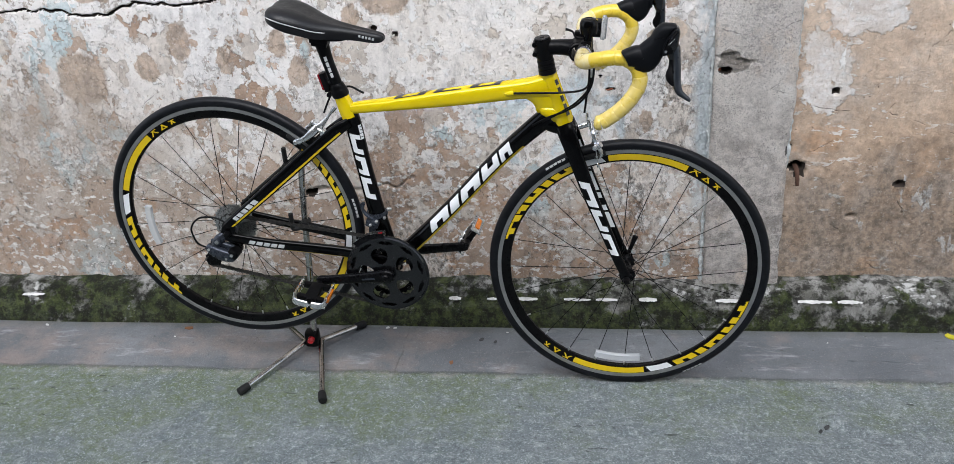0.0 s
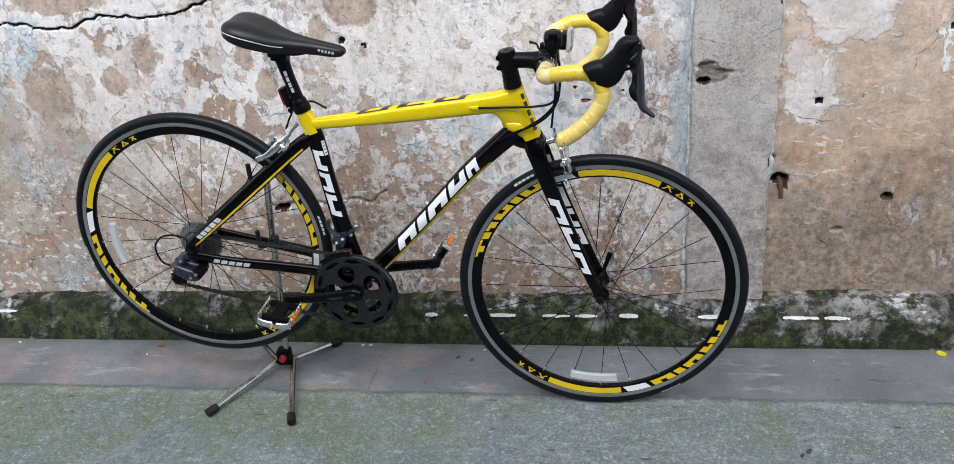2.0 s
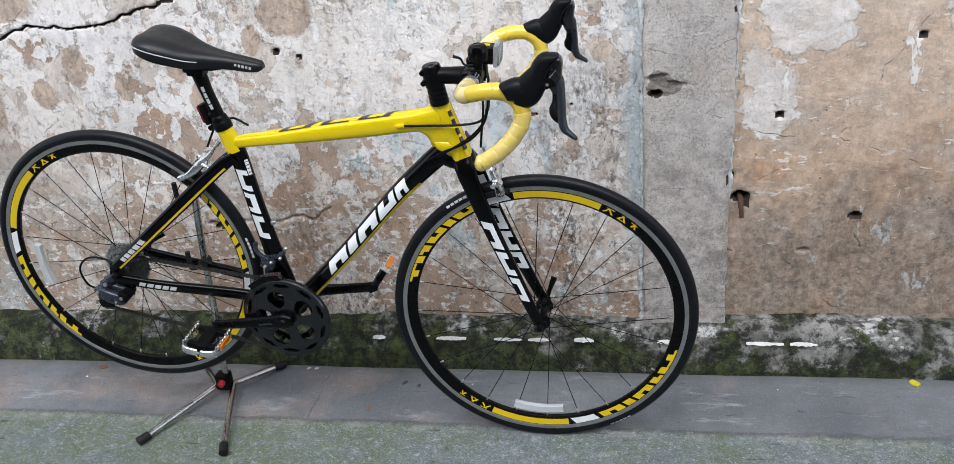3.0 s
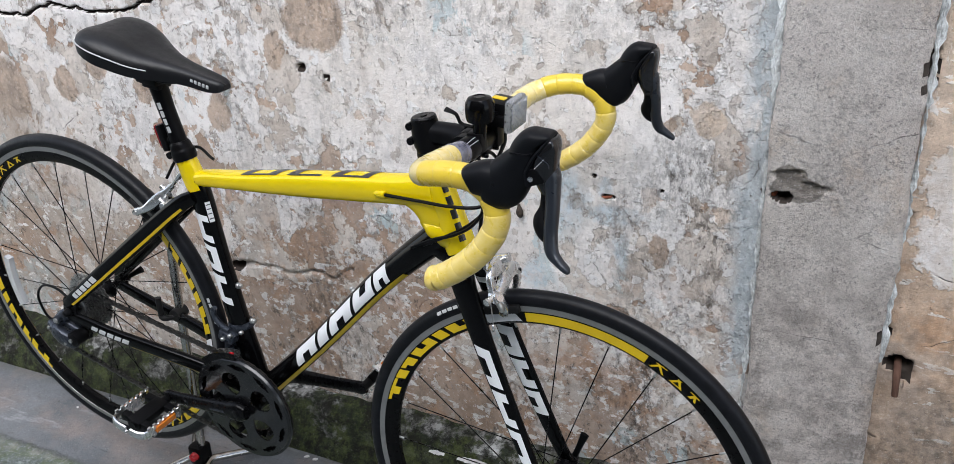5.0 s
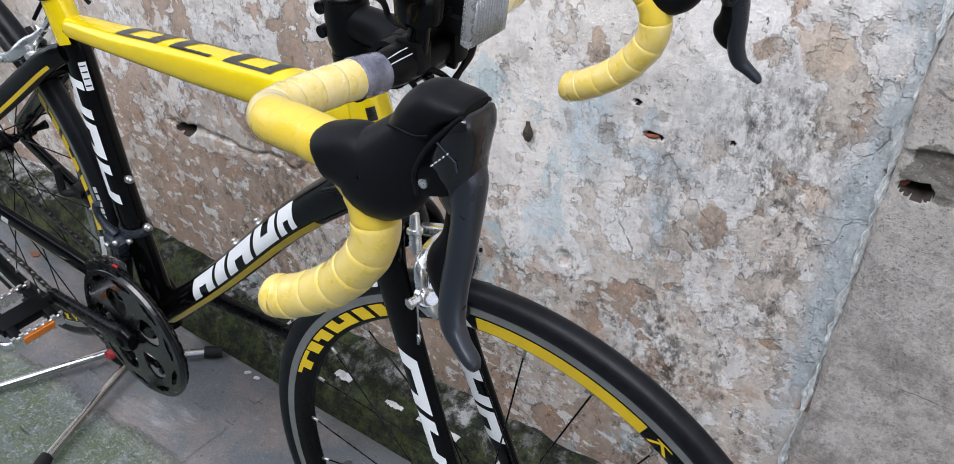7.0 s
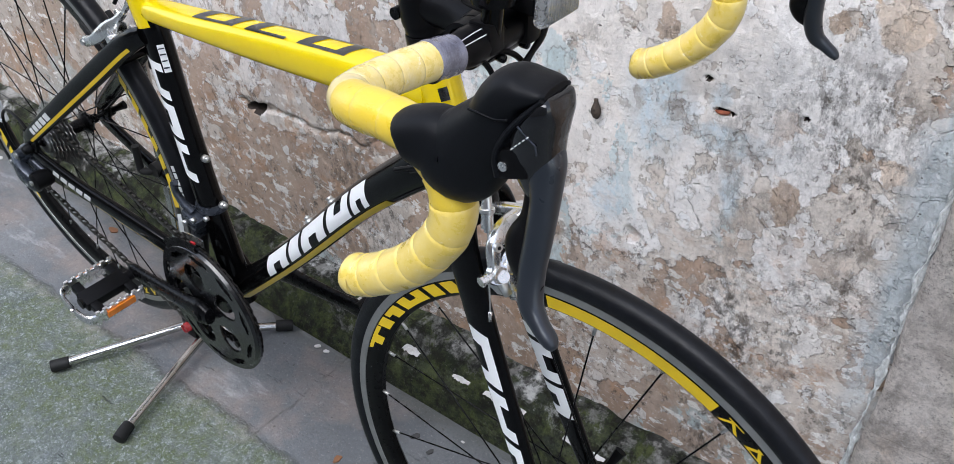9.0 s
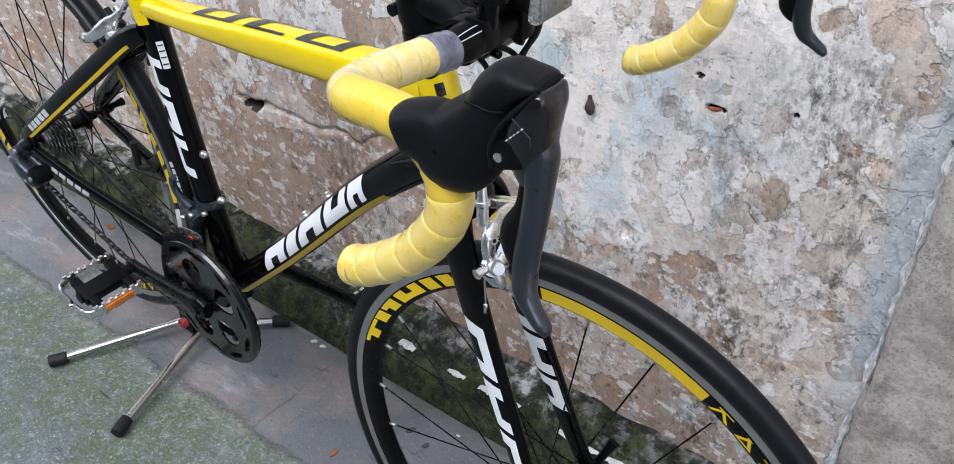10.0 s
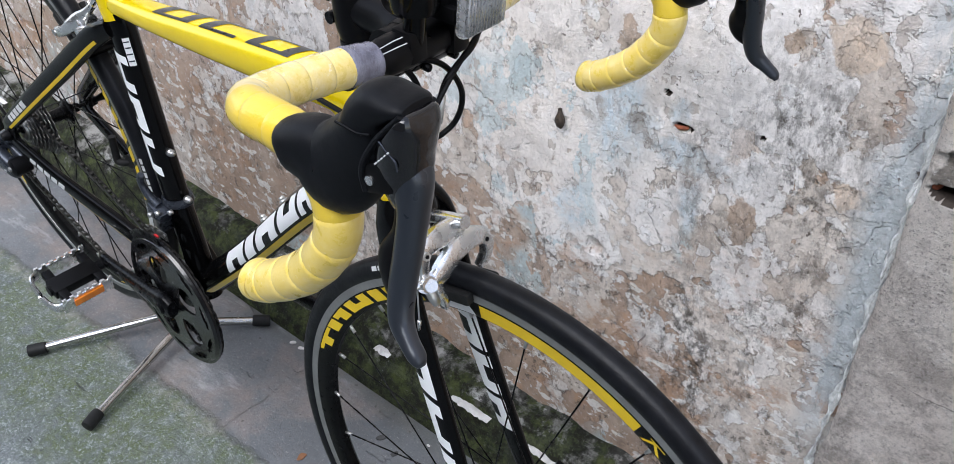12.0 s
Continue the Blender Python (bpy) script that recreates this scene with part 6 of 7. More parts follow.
def rear_brake():
    """The rear caliper behind the seat tube: two curved arms on a centre bolt, a cable clamp high up, pads on the rim."""
    bm = bmesh.new()
    rod(bm, (-0.345, 2.053, 0.684), (-0.368, 2.053, 0.706), 0.0085, 16)
    rod(bm, (-0.368, 2.053, 0.706), (-0.372, 2.053, 0.710), 0.0050, 12)
    ob = part("rear_brake", bm, ALLOY, bike, "polished alloy dual-pivot brake caliper")
    near = [(-0.3230, 2.034, 0.7270, 0.0042, 0.0045), (-0.3370, 2.030, 0.7140, 0.0060, 0.0055), (-0.3500, 2.026, 0.7030, 0.0098, 0.0065), (-0.3640, 2.021, 0.6915, 0.0100, 0.0068), (-0.3790, 2.018, 0.6810, 0.0078, 0.0060), (-0.3930, 2.018, 0.6745, 0.0070, 0.0052), (-0.4060, 2.020, 0.6695, 0.0076, 0.0050), (-0.4110, 2.021, 0.6675, 0.0040, 0.0040)]
    far = [(-0.3450, 2.040, 0.7000, 0.0075, 0.0055), (-0.3600, 2.062, 0.7030, 0.0100, 0.0065), (-0.3740, 2.080, 0.6950, 0.0092, 0.0060), (-0.3880, 2.088, 0.6840, 0.0080, 0.0055), (-0.4040, 2.084, 0.6720, 0.0065, 0.0050)]
    for rows in (near, far):
        part("brake_arm", Tube(rows, 7, power=0.78).build(None, 16), ALLOY, ob)
        x, y, z = rows[-2][:3] if rows is near else rows[-1][:3]
        side = 1 if rows is near else -1
        bm = bmesh.new()
        rod(bm, (x, y - side * 0.007, z), (x, y + side * 0.012, z), 0.0044, 12)
        part("pad_bolt", bm, STEEL, ob)
        bm = bmesh.new()
        block(bm, (x - 0.004, y + side * 0.014, z - 0.003), (0.054, 0.010, 0.011), turn_y(41), 0.003)
        part("brake_pad", bm, RUBBER, ob)
    # threaded adjuster on top, with its lock ring, and the clamp that holds the inner wire
    bm = bmesh.new()
    rod(bm, (-0.3030, 2.036, 0.7500), (-0.3120, 2.035, 0.7400), 0.0052, 12)
    rod(bm, (-0.3120, 2.035, 0.7400), (-0.3270, 2.033, 0.7240), 0.0036, 12)
    part("barrel_adjuster", bm, ALLOY, ob)
    bm = bmesh.new()
    rod(bm, (-0.3350, 2.010, 0.6940), (-0.3350, 2.030, 0.6940), 0.0058, 12)
    rod(bm, (-0.3350, 2.020, 0.6940), (-0.3480, 2.022, 0.7010), 0.0044, 10)
    rod(bm, (-0.3300, 2.013, 0.6985), (-0.3405, 2.013, 0.6860), 0.0026, 8)
    part("cable_anchor", bm, ALLOY, ob)
    bm = bmesh.new()
    rod(bm, (-0.3270, 2.033, 0.7240), (-0.3370, 2.022, 0.6960), 0.0009, 6)
    part("brake_wire", bm, STEEL, ob)
    ob.matrix_local = BIKE.inverted()


rear_brake()


# ---- cranks, rings, chain, gears, pedals
def chainring(r, teeth, y, inner):
    """A toothed ring with five windows."""
    bm = bmesh.new()
    n = teeth * 4
    tooth = [0.0, 0.0032, 0.0032, 0.0]
    lathe(bm, [(inner, y - 0.0018), (r - 0.004, y - 0.0018), (r, y - 0.0008), (r, y + 0.0008), (r - 0.004, y + 0.0018), (inner, y + 0.0018)], n, (BB[0], 0, BB[2]), True, wave=lambda k, q: tooth[k % 4] if q > r - 0.001 else 0.0)
    return bm


crank_dir = Vector((-0.170, 0, -0.016)).normalized()
cr = bmesh.new()
Tube([(*(Vector((BB[0], -0.066, BB[2])) + crank_dir * s), h, w) for s, h, w in ((-0.018, 0.012, 0.008), (0.0, 0.0195, 0.0105), (0.030, 0.0165, 0.0095), (0.090, 0.0135, 0.0080), (0.150, 0.0125, 0.0075), (0.172, 0.0135, 0.0075), (0.183, 0.009, 0.006))], 6, power=0.85).build(cr, 18)
crank = part("crankset", cr, SATIN, bike, "black crankset with two toothed chainrings")
part("crank_mark", Tube([(*(Vector((BB[0], -0.0755, BB[2])) + crank_dir * s), 0.0022, 0.0006) for s in (0.028, 0.062)], 3).build(None, 8), GUNMETAL, crank)
part("chainring", chainring(0.1005, 50, -0.0470, 0.0790), SATIN, crank, "large black chainring")
part("chainring", chainring(0.0690, 34, -0.0395, 0.0570), SATIN, crank, "small black chainring")
def guard_plate():
    """The pressed guard and spider in one: five rounded windows between the arms and ten slots near the edge."""
    bm = bmesh.new()
    radii = [0.010 + 0.0024 * k for k in range(41)]
    n = 160

    def is_cut(r, a):
        for k in range(5):
            mid_a = radians(-4 + 36 + 72 * k)
            d = (a - mid_a + math.pi) % (2 * math.pi) - math.pi
            if (d * r / (0.012 + 0.36 * (r - 0.030))) ** 2 + ((r - 0.053) / 0.023) ** 2 < 1:
                return True
        for k in range(10):
            d = (a - radians(-4 + 18 + 36 * k) + math.pi) % (2 * math.pi) - math.pi
            if (d * r / 0.019) ** 2 + ((r - 0.0885 - 0.10 * abs(d * r)) / 0.0042) ** 2 < 1:
                return True
        return False

    ring = [[bm.verts.new((BB[0] + r * math.cos(2 * math.pi * k / n), -0.0545 + (0.004 if r > 0.100 else 0.0) + 0.03 * max(0.0, r - 0.06), BB[2] + r * math.sin(2 * math.pi * k / n))) for k in range(n)] for r in radii]
    for i in range(len(radii) - 1):
        for k in range(n):
            if not is_cut((radii[i] + radii[i + 1]) / 2, 2 * math.pi * (k + 0.5) / n):
                bm.faces.new((ring[i][k], ring[i][(k + 1) % n], ring[i + 1][(k + 1) % n], ring[i + 1][k]))
    bmesh.ops.delete(bm, geom=[v for v in bm.verts if not v.link_faces], context="VERTS")
    bmesh.ops.solidify(bm, geom=bm.faces[:], thickness=0.003)
    return bm


part("chain_guard", guard_plate(), CRANK, crank, "glossy black guard with rounded windows")
for k in range(5):
    a = radians(-4 + 72 * k + 180)
    bm = bmesh.new()
    b = Vector((BB[0], -0.052, BB[2])) + Vector((math.cos(a), 0, math.sin(a))) * 0.0655
    rod(bm, b + Vector((0, -0.0035, 0)), b + Vector((0, 0.012, 0)), 0.0048, 12)
    part("ring_bolt", bm, SATIN, crank)
bm = bmesh.new()
lathe(bm, [(0.0, -0.079), (0.0070, -0.079), (0.0090, -0.077), (0.0090, -0.072), (0, -0.072)], 18, (BB[0], 0, BB[2]))
part("crank_bolt", bm, SATIN, crank)
cr = bmesh.new()
ld = Vector((0.172, 0, 0.010)).normalized()
Tube([(*(Vector((BB[0], 0.060, BB[2])) + ld * s + Vector((0, 0.010 * s / 0.17, 0))), h, w) for s, h, w in ((-0.016, 0.012, 0.008), (0.0, 0.0185, 0.0105), (0.035, 0.0155, 0.009), (0.100, 0.0130, 0.0075), (0.155, 0.0125, 0.0075), (0.172, 0.0135, 0.0075), (0.183, 0.009, 0.006))], 6, power=0.85).build(cr, 18)
part("crank_arm", cr, SATIN, crank, "black left crank arm")


def pedal(centre, sgn, tilt):
    """An alloy cage pedal with a plastic body and amber reflectors."""
    c, R3 = Vector(centre), turn_y(tilt)
    at = lambda x, y, z: c + R3 @ Vector((x, y * sgn, z))
    bm = bmesh.new()
    rod(bm, at(0, -0.056, 0), at(0, 0.040, 0), 0.0085, 14)
    block(bm, at(0, 0.0, 0), (0.030, 0.074, 0.017), R3, 0.004)
    for y in (-0.030, 0.026):
        block(bm, at(0, y, 0), (0.068, 0.014, 0.014), R3, 0.003)
    ob = part("pedal", bm, PLASTIC, bike, "alloy cage pedal with a black body")
    for x in (-0.039, 0.039):
        bm = bmesh.new()
        block(bm, at(x, 0, 0), (0.0035, 0.078, 0.019), R3, 0.001)
        for k in range(7):
            for z in (-0.0115, 0.0115):
                block(bm, at(x, -0.036 + 0.012 * k, z), (0.0035, 0.0065, 0.005), R3)
        part("pedal_cage", bm, ALLOY, ob, "toothed silver pedal cage")
        bm = bmesh.new()
        block(bm, at(x * 1.09, 0, 0), (0.003, 0.046, 0.013), R3, 0.001)
        part("pedal_reflector", bm, AMBER, ob, "amber reflector")
    bm = bmesh.new()
    Tube([(*at(x, y, 0), 0.0090, 0.0036) for x, y in ((-0.039, 0.036), (-0.034, 0.047), (-0.018, 0.052), (0.018, 0.052), (0.034, 0.047), (0.039, 0.036))], 4, ref=tuple(R3 @ Vector((1, 0.0001, 0)))).build(bm, 10)
    part("pedal_end", bm, ALLOY, ob)


pedal((-0.384, -0.118, 0.317), -1, 12)
pedal((-0.030, 0.122, 0.352), 1, -52)

# cassette: eight cogs
for k in range(8):
    r = 0.0245 + 0.0042 * k
    y = -0.0430 + 0.0040 * k
    bm = bmesh.new()
    teeth = 12 + 2 * k + k // 3
    lathe(bm, [(0.017, y - 0.0008), (r - 0.004, y - 0.0008), (r, y - 0.0005), (r, y + 0.0005), (r - 0.004, y + 0.0008), (0.017, y + 0.0008)], teeth * 2, HUB_R, True, wave=lambda q, rr, r=r: (0.0042 if q % 2 else 0.0) if rr > r - 0.001 else 0.0)
    part("cog", bm, COG, rear, "steel sprocket" if k == 0 else "")
bm = bmesh.new()
lathe(bm, [(0.010, -0.047), (0.018, -0.047), (0.018, -0.012), (0.010, -0.012)], 24, HUB_R, True)
part("freehub", bm, STEEL, rear)

# rear derailleur
rd = bmesh.new()
Tube([(-0.614, -0.062, 0.446, 0.011, 0.006), (-0.630, -0.066, 0.436, 0.013, 0.010), (-0.642, -0.068, 0.420, 0.012, 0.011)], 5).build(rd, 16)
Tube([(-0.662, -0.072, 0.420, 0.009, 0.008), (-0.650, -0.076, 0.412, 0.014, 0.010), (-0.628, -0.080, 0.402, 0.0165, 0.011), (-0.604, -0.078, 0.393, 0.0150, 0.010), (-0.592, -0.074, 0.392, 0.008, 0.007)], 5, power=0.7).build(rd, 16)
Tube([(-0.655, -0.060, 0.428, 0.006, 0.006), (-0.640, -0.062, 0.424, 0.008, 0.008), (-0.612, -0.062, 0.414, 0.009, 0.008), (-0.598, -0.060, 0.408, 0.007, 0.007)], 5, power=0.7).build(rd, 14)
barrel = lathe(bmesh.new(), [(0.0, -0.086), (0.0100, -0.086), (0.0145, -0.083), (0.0155, -0.070), (0.0145, -0.056), (0.0, -0.056)], 20, (-0.597, 0, 0.400))
rod(rd, (-0.630, -0.055, 0.436), (-0.630, -0.082, 0.436), 0.0085, 16)
rod(rd, (-0.608, -0.045, 0.402), (-0.608, -0.078, 0.402), 0.0100, 16)
rod(rd, (-0.653, -0.066, 0.410), (-0.676, -0.056, 0.400), 0.0042, 10)
mech = part("rear_derailleur", rd, GUNMETAL, bike, "gunmetal rear derailleur")
part("spring_barrel", barrel, PLASTIC, mech)
for p, r in (((-0.630, -0.082, 0.436), 0.0050), ((-0.597, -0.086, 0.400), 0.0042), ((-0.655, -0.084, 0.416), 0.0035), ((-0.612, -0.088, 0.392), 0.0030)):
    bm = bmesh.new()
    rod(bm, p, Vector(p) + Vector((0, -0.003, 0)), r, 12)
    part("mech_bolt", bm, STEEL, mech)
for (x, z) in ((-0.604, 0.402), (-0.670, 0.366)):
    bm = bmesh.new()
    lathe(bm, [(0.003, -0.049), (0.0175, -0.049), (0.0200, -0.0475), (0.0200, -0.0455), (0.0175, -0.044), (0.003, -0.044)], 44, (x, 0, z), True, wave=lambda q, rr: (0.0022 if (q // 2) % 2 else 0.0) if rr > 0.0195 else 0.0)
    part("jockey_wheel", bm, PLASTIC, mech)
for y in (-0.0530, -0.0395):
    bm = bmesh.new()
    Tube([(-0.588, y, 0.411, 0.009, 0.0012), (-0.608, y, 0.400, 0.015, 0.0012), (-0.640, y, 0.383, 0.012, 0.0012), (-0.670, y, 0.366, 0.014, 0.0012), (-0.684, y, 0.358, 0.008, 0.0012)], 5).build(bm, 12)
    part("cage_plate", bm, SATIN, mech)

# front derailleur
fd = bmesh.new()
Tube([(-0.2282, 0, 0.473, 0.0240, 0.0195), (-0.2288, 0, 0.478, 0.0248, 0.0205), (-0.2295, 0, 0.484, 0.0240, 0.0195)], 4).build(fd, 24)
block(fd, (-0.238, -0.026, 0.466), (0.032, 0.020, 0.020), turn_y(20), 0.004)
block(fd, (-0.243, -0.020, 0.446), (0.014, 0.020, 0.034), turn_y(10), 0.004)
block(fd, (-0.252, 0.018, 0.470), (0.022, 0.016, 0.018), None, 0.004)
Tube([(-0.236, -0.026, 0.478, 0.005, 0.006), (-0.248, -0.030, 0.490, 0.0045, 0.006), (-0.256, -0.032, 0.506, 0.0045, 0.005), (-0.255, -0.032, 0.518, 0.006, 0.005), (-0.250, -0.032, 0.524, 0.004, 0.004)], 4).build(fd, 10)
mech2 = part("front_derailleur", fd, GUNMETAL, bike, "gunmetal front derailleur")
for y in (-0.0545, -0.0400):
    bm = bmesh.new()
    lathe(bm, [(0.1010, y - 0.0007), (0.1150, y - 0.0007), (0.1150, y + 0.0007), (0.1010, y + 0.0007)], 18, (BB[0], 0, BB[2]), True, radians(88), radians(132))
    part("cage_plate", bm, ALLOY if y > -0.05 else SATIN, mech2)
bm = bmesh.new()
block(bm, (-0.214, -0.050, 0.4500), (0.010, 0.003, 0.003), turn_y(-5), 0.0006)
part("shift_sticker", bm, RED, mech2, "red and white sticker")
bm = bmesh.new()
for p in ((-0.225, -0.032, 0.474), (-0.240, -0.036, 0.466), (-0.206, -0.023, 0.480)):
    rod(bm, p, (p[0], p[1] - 0.006, p[2]), 0.0036, 10)
part("limit_screw", bm, STEEL, mech2)


def chain():
    """The chain as a run of links round the rings, sprockets and jockey wheels."""
    def arc(c, r, a0, a1, y, n=14):
        return [(c[0] + r * math.cos(radians(a0 + (a1 - a0) * k / n)), y, c[2] + r * math.sin(radians(a0 + (a1 - a0) * k / n))) for k in range(n + 1)]
    path = arc(BB, 0.0995, 98, -100, -0.047, 40)
    path += arc((-0.670, 0, 0.366), 0.0185, -75, -195, -0.0465, 8)
    path += arc((-0.604, 0, 0.402), 0.0185, -20, 60, -0.0465, 8)
    path += arc(HUB_R, 0.0345, -60, -200, -0.031, 8)[::1] + arc(HUB_R, 0.0345, 160, 96, -0.031, 8)
    path.append(path[0])
    P = np.array(path)
    L = np.concatenate([[0], np.cumsum(np.linalg.norm(np.diff(P, axis=0), axis=1))])
    n = int(L[-1] / 0.0127)
    spots = [Vector([np.interp(L[-1] * k / n, L, P[:, i]) for i in range(3)]) for k in range(n + 1)]
    bm = bmesh.new()
    for k in range(n):
        a, b = spots[k], spots[k + 1]
        d = (b - a).normalized()
        wide = 0.0032 if k % 2 else 0.0021
        for s in (-1, 1):
            o = Vector((0, s * wide, 0))
            Tube([(*(a + o - d * 0.003), 0.0030, 0.0005), (*(a + o), 0.0042, 0.0006), (*((a + b) / 2 + o), 0.0033, 0.0006), (*(b + o), 0.0042, 0.0006), (*(b + o + d * 0.003), 0.0030, 0.0005)], 1).build(bm, 6)
        rod(bm, a - Vector((0, 0.0035, 0)), a + Vector((0, 0.0035, 0)), 0.0032, 6)
    return part("chain", bm, CHAIN, bike, "dark oily chain", smooth=False)


chain()


# ---------------------------------------------------------------- the stand and what lies about
stand = thing("bicycle_stand", "chromed steel rear bicycle stand with black rubber feet", "bicycle stand", at=Matrix.Translation((-0.486, 2.125, 0.0)))


def stand_part(name, bm, material, parent=stand, label=""):
    bmesh.ops.translate(bm, vec=(0.486, -2.125, 0.0), verts=bm.verts)
    return part(name, bm, material, parent, label)


feet = {"a": V(-0.623, 1.927, 0.012), "b": V(-0.400, 1.901, 0.012), "c": V(-0.380, 2.246, 0.012), "d": V(-0.610, 2.252, 0.012)}
for p, q, mid in (("a", "d", V(-0.508, 2.128, 0.030)), ("b", "c", V(-0.466, 2.136, 0.030))):
    A, B = feet[p], feet[q]
    rows = [A + V(0, 0, 0.0), A.lerp(mid, 0.5), A.lerp(mid, 0.90), mid + V(0.003 * (1 if p == "b" else -1), 0, 0), B.lerp(mid, 0.82), B.lerp(mid, 0.4), B]
    bm = Tube([(*r, 0.0078, 0.0078) for r in rows], 6, ref=None).build(None, 16)
    stand_part("leg", bm, CHROME, stand, "bent chromed leg tube")
for k, f in feet.items():
    mid = V(-0.486, 2.13, 0.030)
    d = (mid - f).normalized()
    bm = bmesh.new()
    Tube([(*(f - d * 0.014), 0.0095, 0.0095), (*(f - d * 0.011), 0.0112, 0.0112), (*(f + d * 0.014), 0.0110, 0.0110), (*(f + d * 0.018), 0.0095, 0.0095)], 3, ref=None).build(bm, 16)
    stand_part("rubber_foot", bm, RUBBER)
bm = bmesh.new()
block(bm, (-0.486, 2.128, 0.046), (0.036, 0.034, 0.046), None, 0.006)
hubp = stand_part("leg_joint", bm, PLASTIC, stand, "black plastic joint")
bm = bmesh.new()
rod(bm, (-0.484, 2.111, 0.050), (-0.484, 2.101, 0.050), 0.0100, 18, 0.0085)
stand_part("knob", bm, RED, stand, "red knob")
bm = bmesh.new()
Tube([(-0.482, 2.130, 0.040, 0.0085, 0.0085), (-0.462, 2.122, 0.250, 0.0085, 0.0085), (-0.446, 2.112, 0.450, 0.0085, 0.0085), (-0.430, 2.108, 0.615, 0.0085, 0.0085)], 6).build(bm, 16)
stand_part("post", bm, CHROME, stand, "chromed upright post")
for (x, z) in ((-0.437, 0.592), (-0.447, 0.412)):
    bm = bmesh.new()
    lathe(bm, [(0.0, -0.014), (0.012, -0.014), (0.0125, 0.014), (0.0, 0.014)], 16, (x, 2.108, z))
    Tube([(x, 2.104, z, 0.006, 0.006), (x - 0.010, 2.095, z - 0.006, 0.006, 0.006), (x - 0.026, 2.090, z - 0.008, 0.006, 0.006), (x - 0.029, 2.090, z + 0.004, 0.006, 0.006), (x - 0.029, 2.090, z + 0.036, 0.006, 0.006)], 5, ref=None).build(bm, 12)
    stand_part("hook", bm, RUBBER, stand, "black rubber-coated hook")

# a ragged bead of old filler along the pier's edge
def seam_bead(name, x0, y0, z0, z1, wide, seed, material):
    zs = steps([(z0, z1, 0.0035)])
    m, verts, quads = 12, [], []
    for z in zs:
        w = wide * (0.60 + 1.3 * hash2(seed, z, 5.0) + 1.0 * hash2(seed, z, 24.0) + 0.9 * hash2(seed, z, 75.0))
        w = max(0.0008, w)
        cx = x0 + 0.003 * hash2(seed + 3, z, 5.0) + 0.0012 * hash2(seed + 5, z, 50.0)
        out = max(-0.004, -0.0005 + 0.003 * hash2(seed + 9, z, 9.0) + 0.002 * hash2(seed + 9, z, 45.0))
        for k in range(m):
            u = -1 + 2 * k / (m - 1)
            edge = 1.0 - abs(u) ** 4
            verts.append((cx + w * u + 0.0012 * hash2(k * 0.1, z, 90.0), y0 + 0.004 - (out + 0.003) * edge + 0.0022 * hash2(k * 0.07 + seed, z, 70.0) + 0.0014 * hash2(k * 0.2, z, 150.0), z))
    for i in range(len(zs) - 1):
        for k in range(m - 1):
            quads.append((i * m + k, i * m + k + 1, (i + 1) * m + k + 1, (i + 1) * m + k))
    me = bpy.data.meshes.new(name)
    me.from_pydata(verts, [], quads)
    me.materials.append(material)
    return tagged(new(name, finish(me, False)), "ragged grey-white crust of old plaster along the pier's edge", "trim", kind="structure")


seam_bead("trim", 0.5925, 2.348, 0.10, 1.35, 0.0052, 2.0, CRUST)
seam_bead("trim", 0.800, 2.362, 0.45, 1.35, 0.0060, 7.0, CRUST)

# a brown cocoon stuck to the wall, and a rusty plug in a slot
cocoon = bmesh.new()
Tube([(0.1790, 2.3480, 0.6140, 0.0010, 0.0010), (0.1785, 2.3470, 0.6180, 0.0045, 0.0040), (0.1775, 2.3460, 0.6250, 0.0072, 0.0055), (0.1765, 2.3470, 0.6320, 0.0050, 0.0045), (0.1750, 2.3485, 0.6370, 0.0028, 0.0026), (0.1745, 2.3490, 0.6405, 0.0030, 0.0026)], 4).build(cocoon, 12)
cocoon_ob = thing("cocoon", "small dark brown ribbed cocoon stuck to the plaster", "cocoon", at=Matrix.Identity(4))
part("case", cocoon, COCOON, cocoon_ob)
for k in range(4):
    bm = bmesh.new()
    z = 0.6190 + 0.0035 * k
    w = (0.0052, 0.0072, 0.0074, 0.0060)[k]
    Tube([(0.1780 - w, 2.3455, z + 0.001, 0.0007, 0.0007), (0.1780 - 0.0005 * k, 2.3410, z, 0.0008, 0.0008), (0.1775 + w, 2.3455, z + 0.001, 0.0007, 0.0007)], 4, ref=(0, 0, 1)).build(bm, 6)
    part("rib", bm, COCOON, cocoon_ob)
plug = bmesh.new()
Tube([(0.3270, 2.3590, 0.6735, 0.0012, 0.002), (0.3330, 2.3570, 0.6738, 0.0024, 0.003), (0.3400, 2.3575, 0.6750, 0.0026, 0.003), (0.3440, 2.3590, 0.6765, 0.0014, 0.002)], 4).build(plug, 8)
BRICK = plain("orange_red_brick", (0.26, 0.075, 0.036), 0.9, vary=0.3, scale=160, relief=0.002)
plug_ob = thing("wall_plug", "short rusty-orange plug stuck in a slot of the plaster", "wall plug", at=Matrix.Identity(4))
part("plug_stub", plug, BRICK, plug_ob)
stub = bmesh.new()
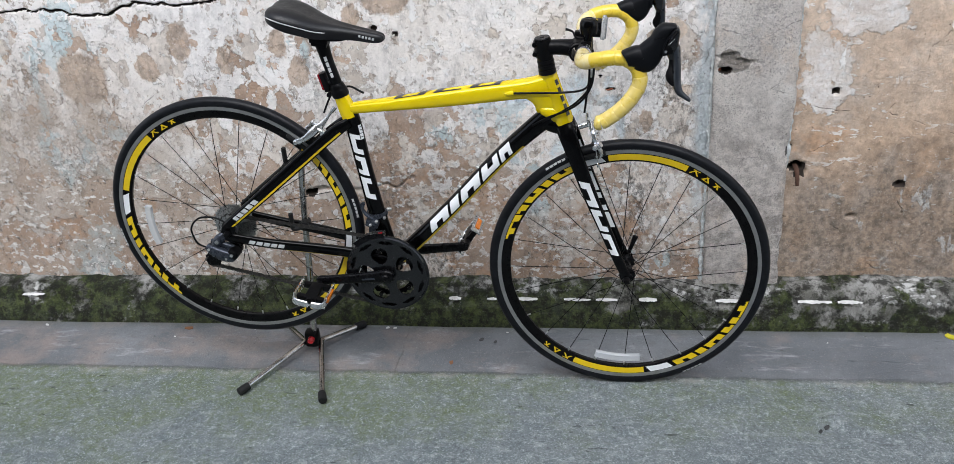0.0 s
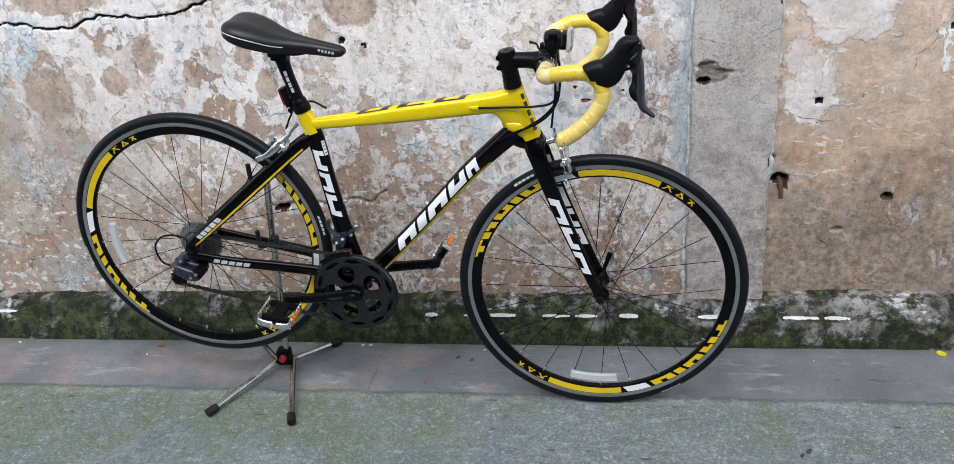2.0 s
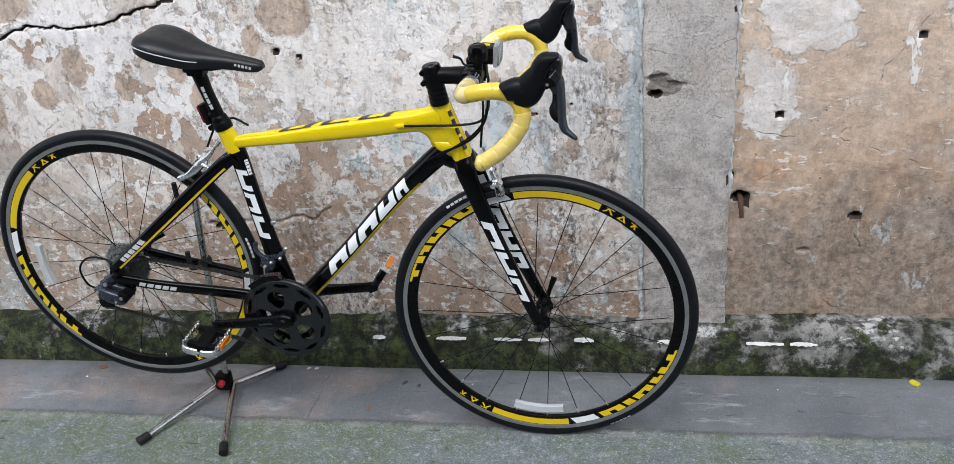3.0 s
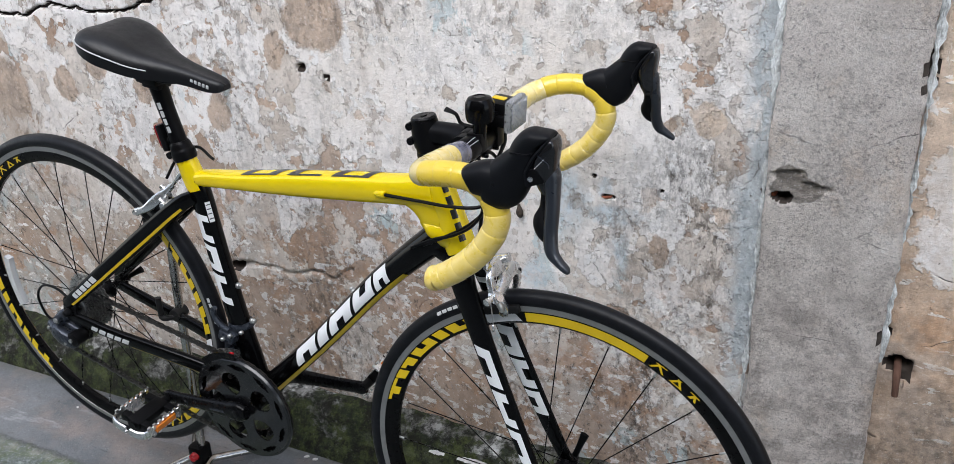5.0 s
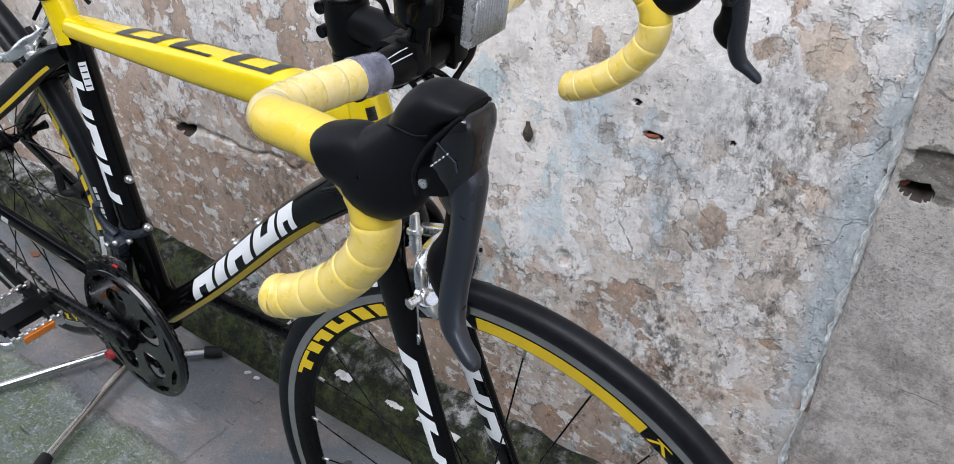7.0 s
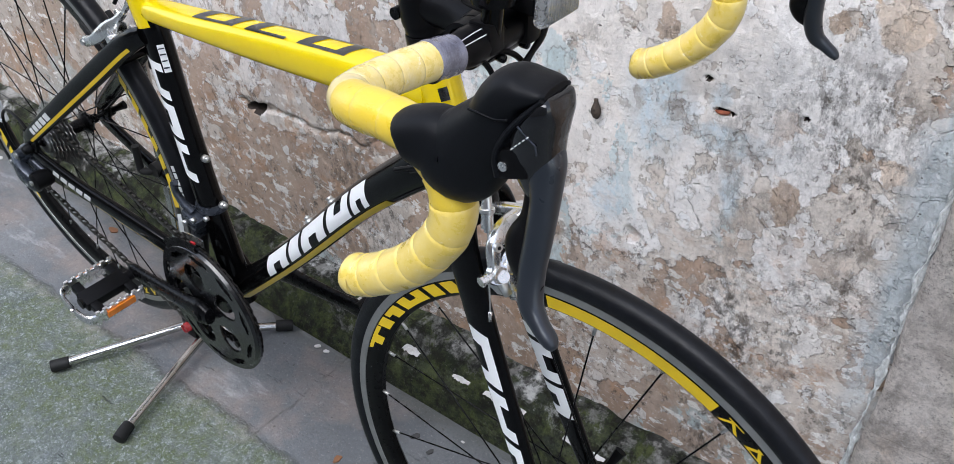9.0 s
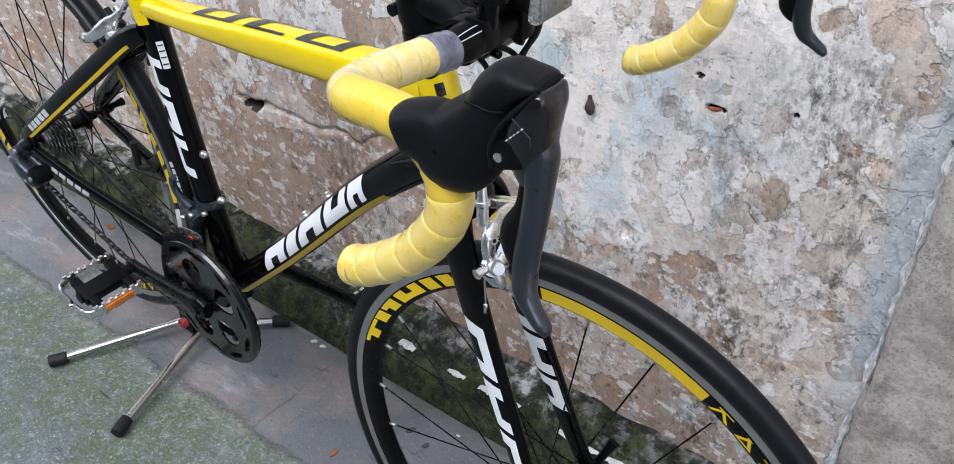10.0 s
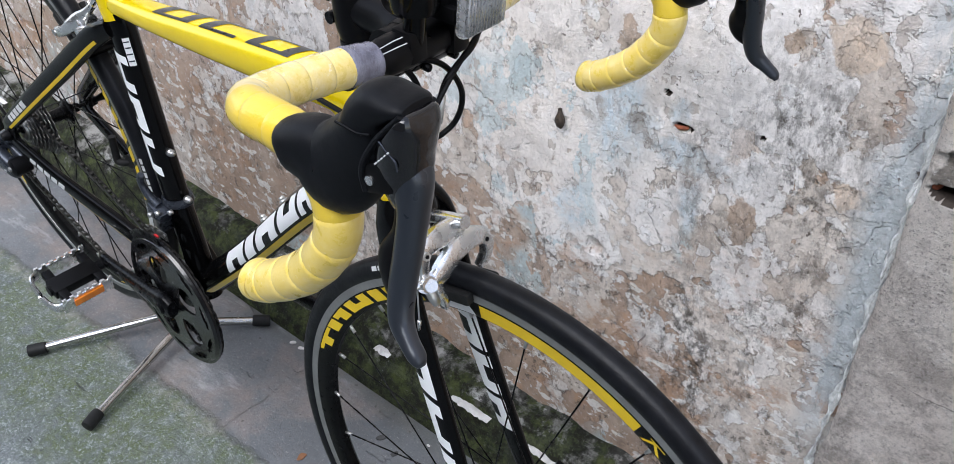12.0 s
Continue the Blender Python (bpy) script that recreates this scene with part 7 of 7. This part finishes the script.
Tube([(0.6035, 2.3475, 0.7240, 0.0030, 0.0030), (0.6055, 2.3465, 0.7258, 0.0055, 0.0060), (0.6085, 2.3480, 0.7262, 0.0058, 0.0062), (0.6120, 2.3510, 0.7255, 0.0030, 0.0030)], 4).build(stub, 10)
tagged(part("brick_edge", stub, BRICK, None), "orange-red brick edge showing in the pier's hole", "brick", kind="structure")

# the rusty rod in the hole
rusty = bmesh.new()
Tube([(0.826, 2.395, 0.445, 0.0055, 0.0055), (0.8265, 2.362, 0.440, 0.0062, 0.0055), (0.8275, 2.352, 0.425, 0.0055, 0.0055), (0.8290, 2.349, 0.402, 0.0052, 0.0050)], 5).build(rusty, 10)
rusty_ob = thing("rusty_rod", "short rusty iron rod bent out of a hole in the wall", "iron rod", at=Matrix.Identity(4))
part("rod_stub", rusty, RUST, rusty_ob)


def litter(name, label, category, at, size, material, seed, group=""):
    """A small, uneven scrap lying on the ground."""
    rng = random.Random(seed)
    bm = bmesh.new()
    n = 10
    mid_v = bm.verts.new((0, 0, size * 0.22))
    top_r = [bm.verts.new((size * rng.uniform(0.7, 1.1) * math.cos(2 * math.pi * k / n), size * 0.6 * rng.uniform(0.7, 1.1) * math.sin(2 * math.pi * k / n), size * rng.uniform(0.10, 0.25))) for k in range(n)]
    low_r = [bm.verts.new((v.co.x * 0.95, v.co.y * 0.95, -0.001)) for v in top_r]
    for k in range(n):
        bm.faces.new((mid_v, top_r[k], top_r[(k + 1) % n]))
        bm.faces.new((top_r[k], low_r[k], low_r[(k + 1) % n], top_r[(k + 1) % n]))
    bm.faces.new(low_r[::-1])
    me = mesh_of(bm, name)
    me.materials.append(material)
    ob = new(name, me)
    x, y = at
    ob.matrix_world = pose(x, y, ground_z(x, y) + 0.0005, 0, 0, rng.uniform(0, 180))
    return tagged(ob, label, category, group)


chips = "plaster chips on the ground"
for k, (x, y, s) in enumerate([(-0.302, 2.252, 0.0075), (-0.280, 2.252, 0.0070), (-1.367, 2.245, 0.008), (-0.931, 2.191, 0.005), (-0.55, 2.10, 0.003), (0.16, 2.20, 0.003), (0.92, 2.21, 0.003), (0.05, 2.24, 0.004), (-0.70, 2.235, 0.003), (0.62, 2.17, 0.003)]):
    litter("plaster_chip", "small white plaster chip lying by the wall's foot", "plaster chip", (x, y), s, FILLER, 40 + k, chips)
litter("fallen_leaf", "small yellow-green leaf lying at the kerb", "leaf", (1.245, 2.248), 0.017, LEAF, 3)
litter("dry_leaf", "small dry brown leaf on the concrete", "leaf", (-0.090, 2.086), 0.010, DRYLEAF, 4)
litter("dry_leaf", "small pale dry leaf by the kerb", "leaf", (-0.905, 2.236), 0.014, DRYLEAF, 5)
for k, (x, y, s) in enumerate([(-0.02, 2.20, 0.010), (0.02, 2.19, 0.008), (0.845, 1.862, 0.010), (0.828, 1.848, 0.008)]):
    litter("stone_crumb", "dark crumb of broken concrete", "stone", (x, y), s, plain("dark_crumb_%d" % k, (0.06, 0.06, 0.06), 0.9) if k == 0 else bpy.data.materials["dark_crumb_0"], 60 + k, "concrete crumbs")
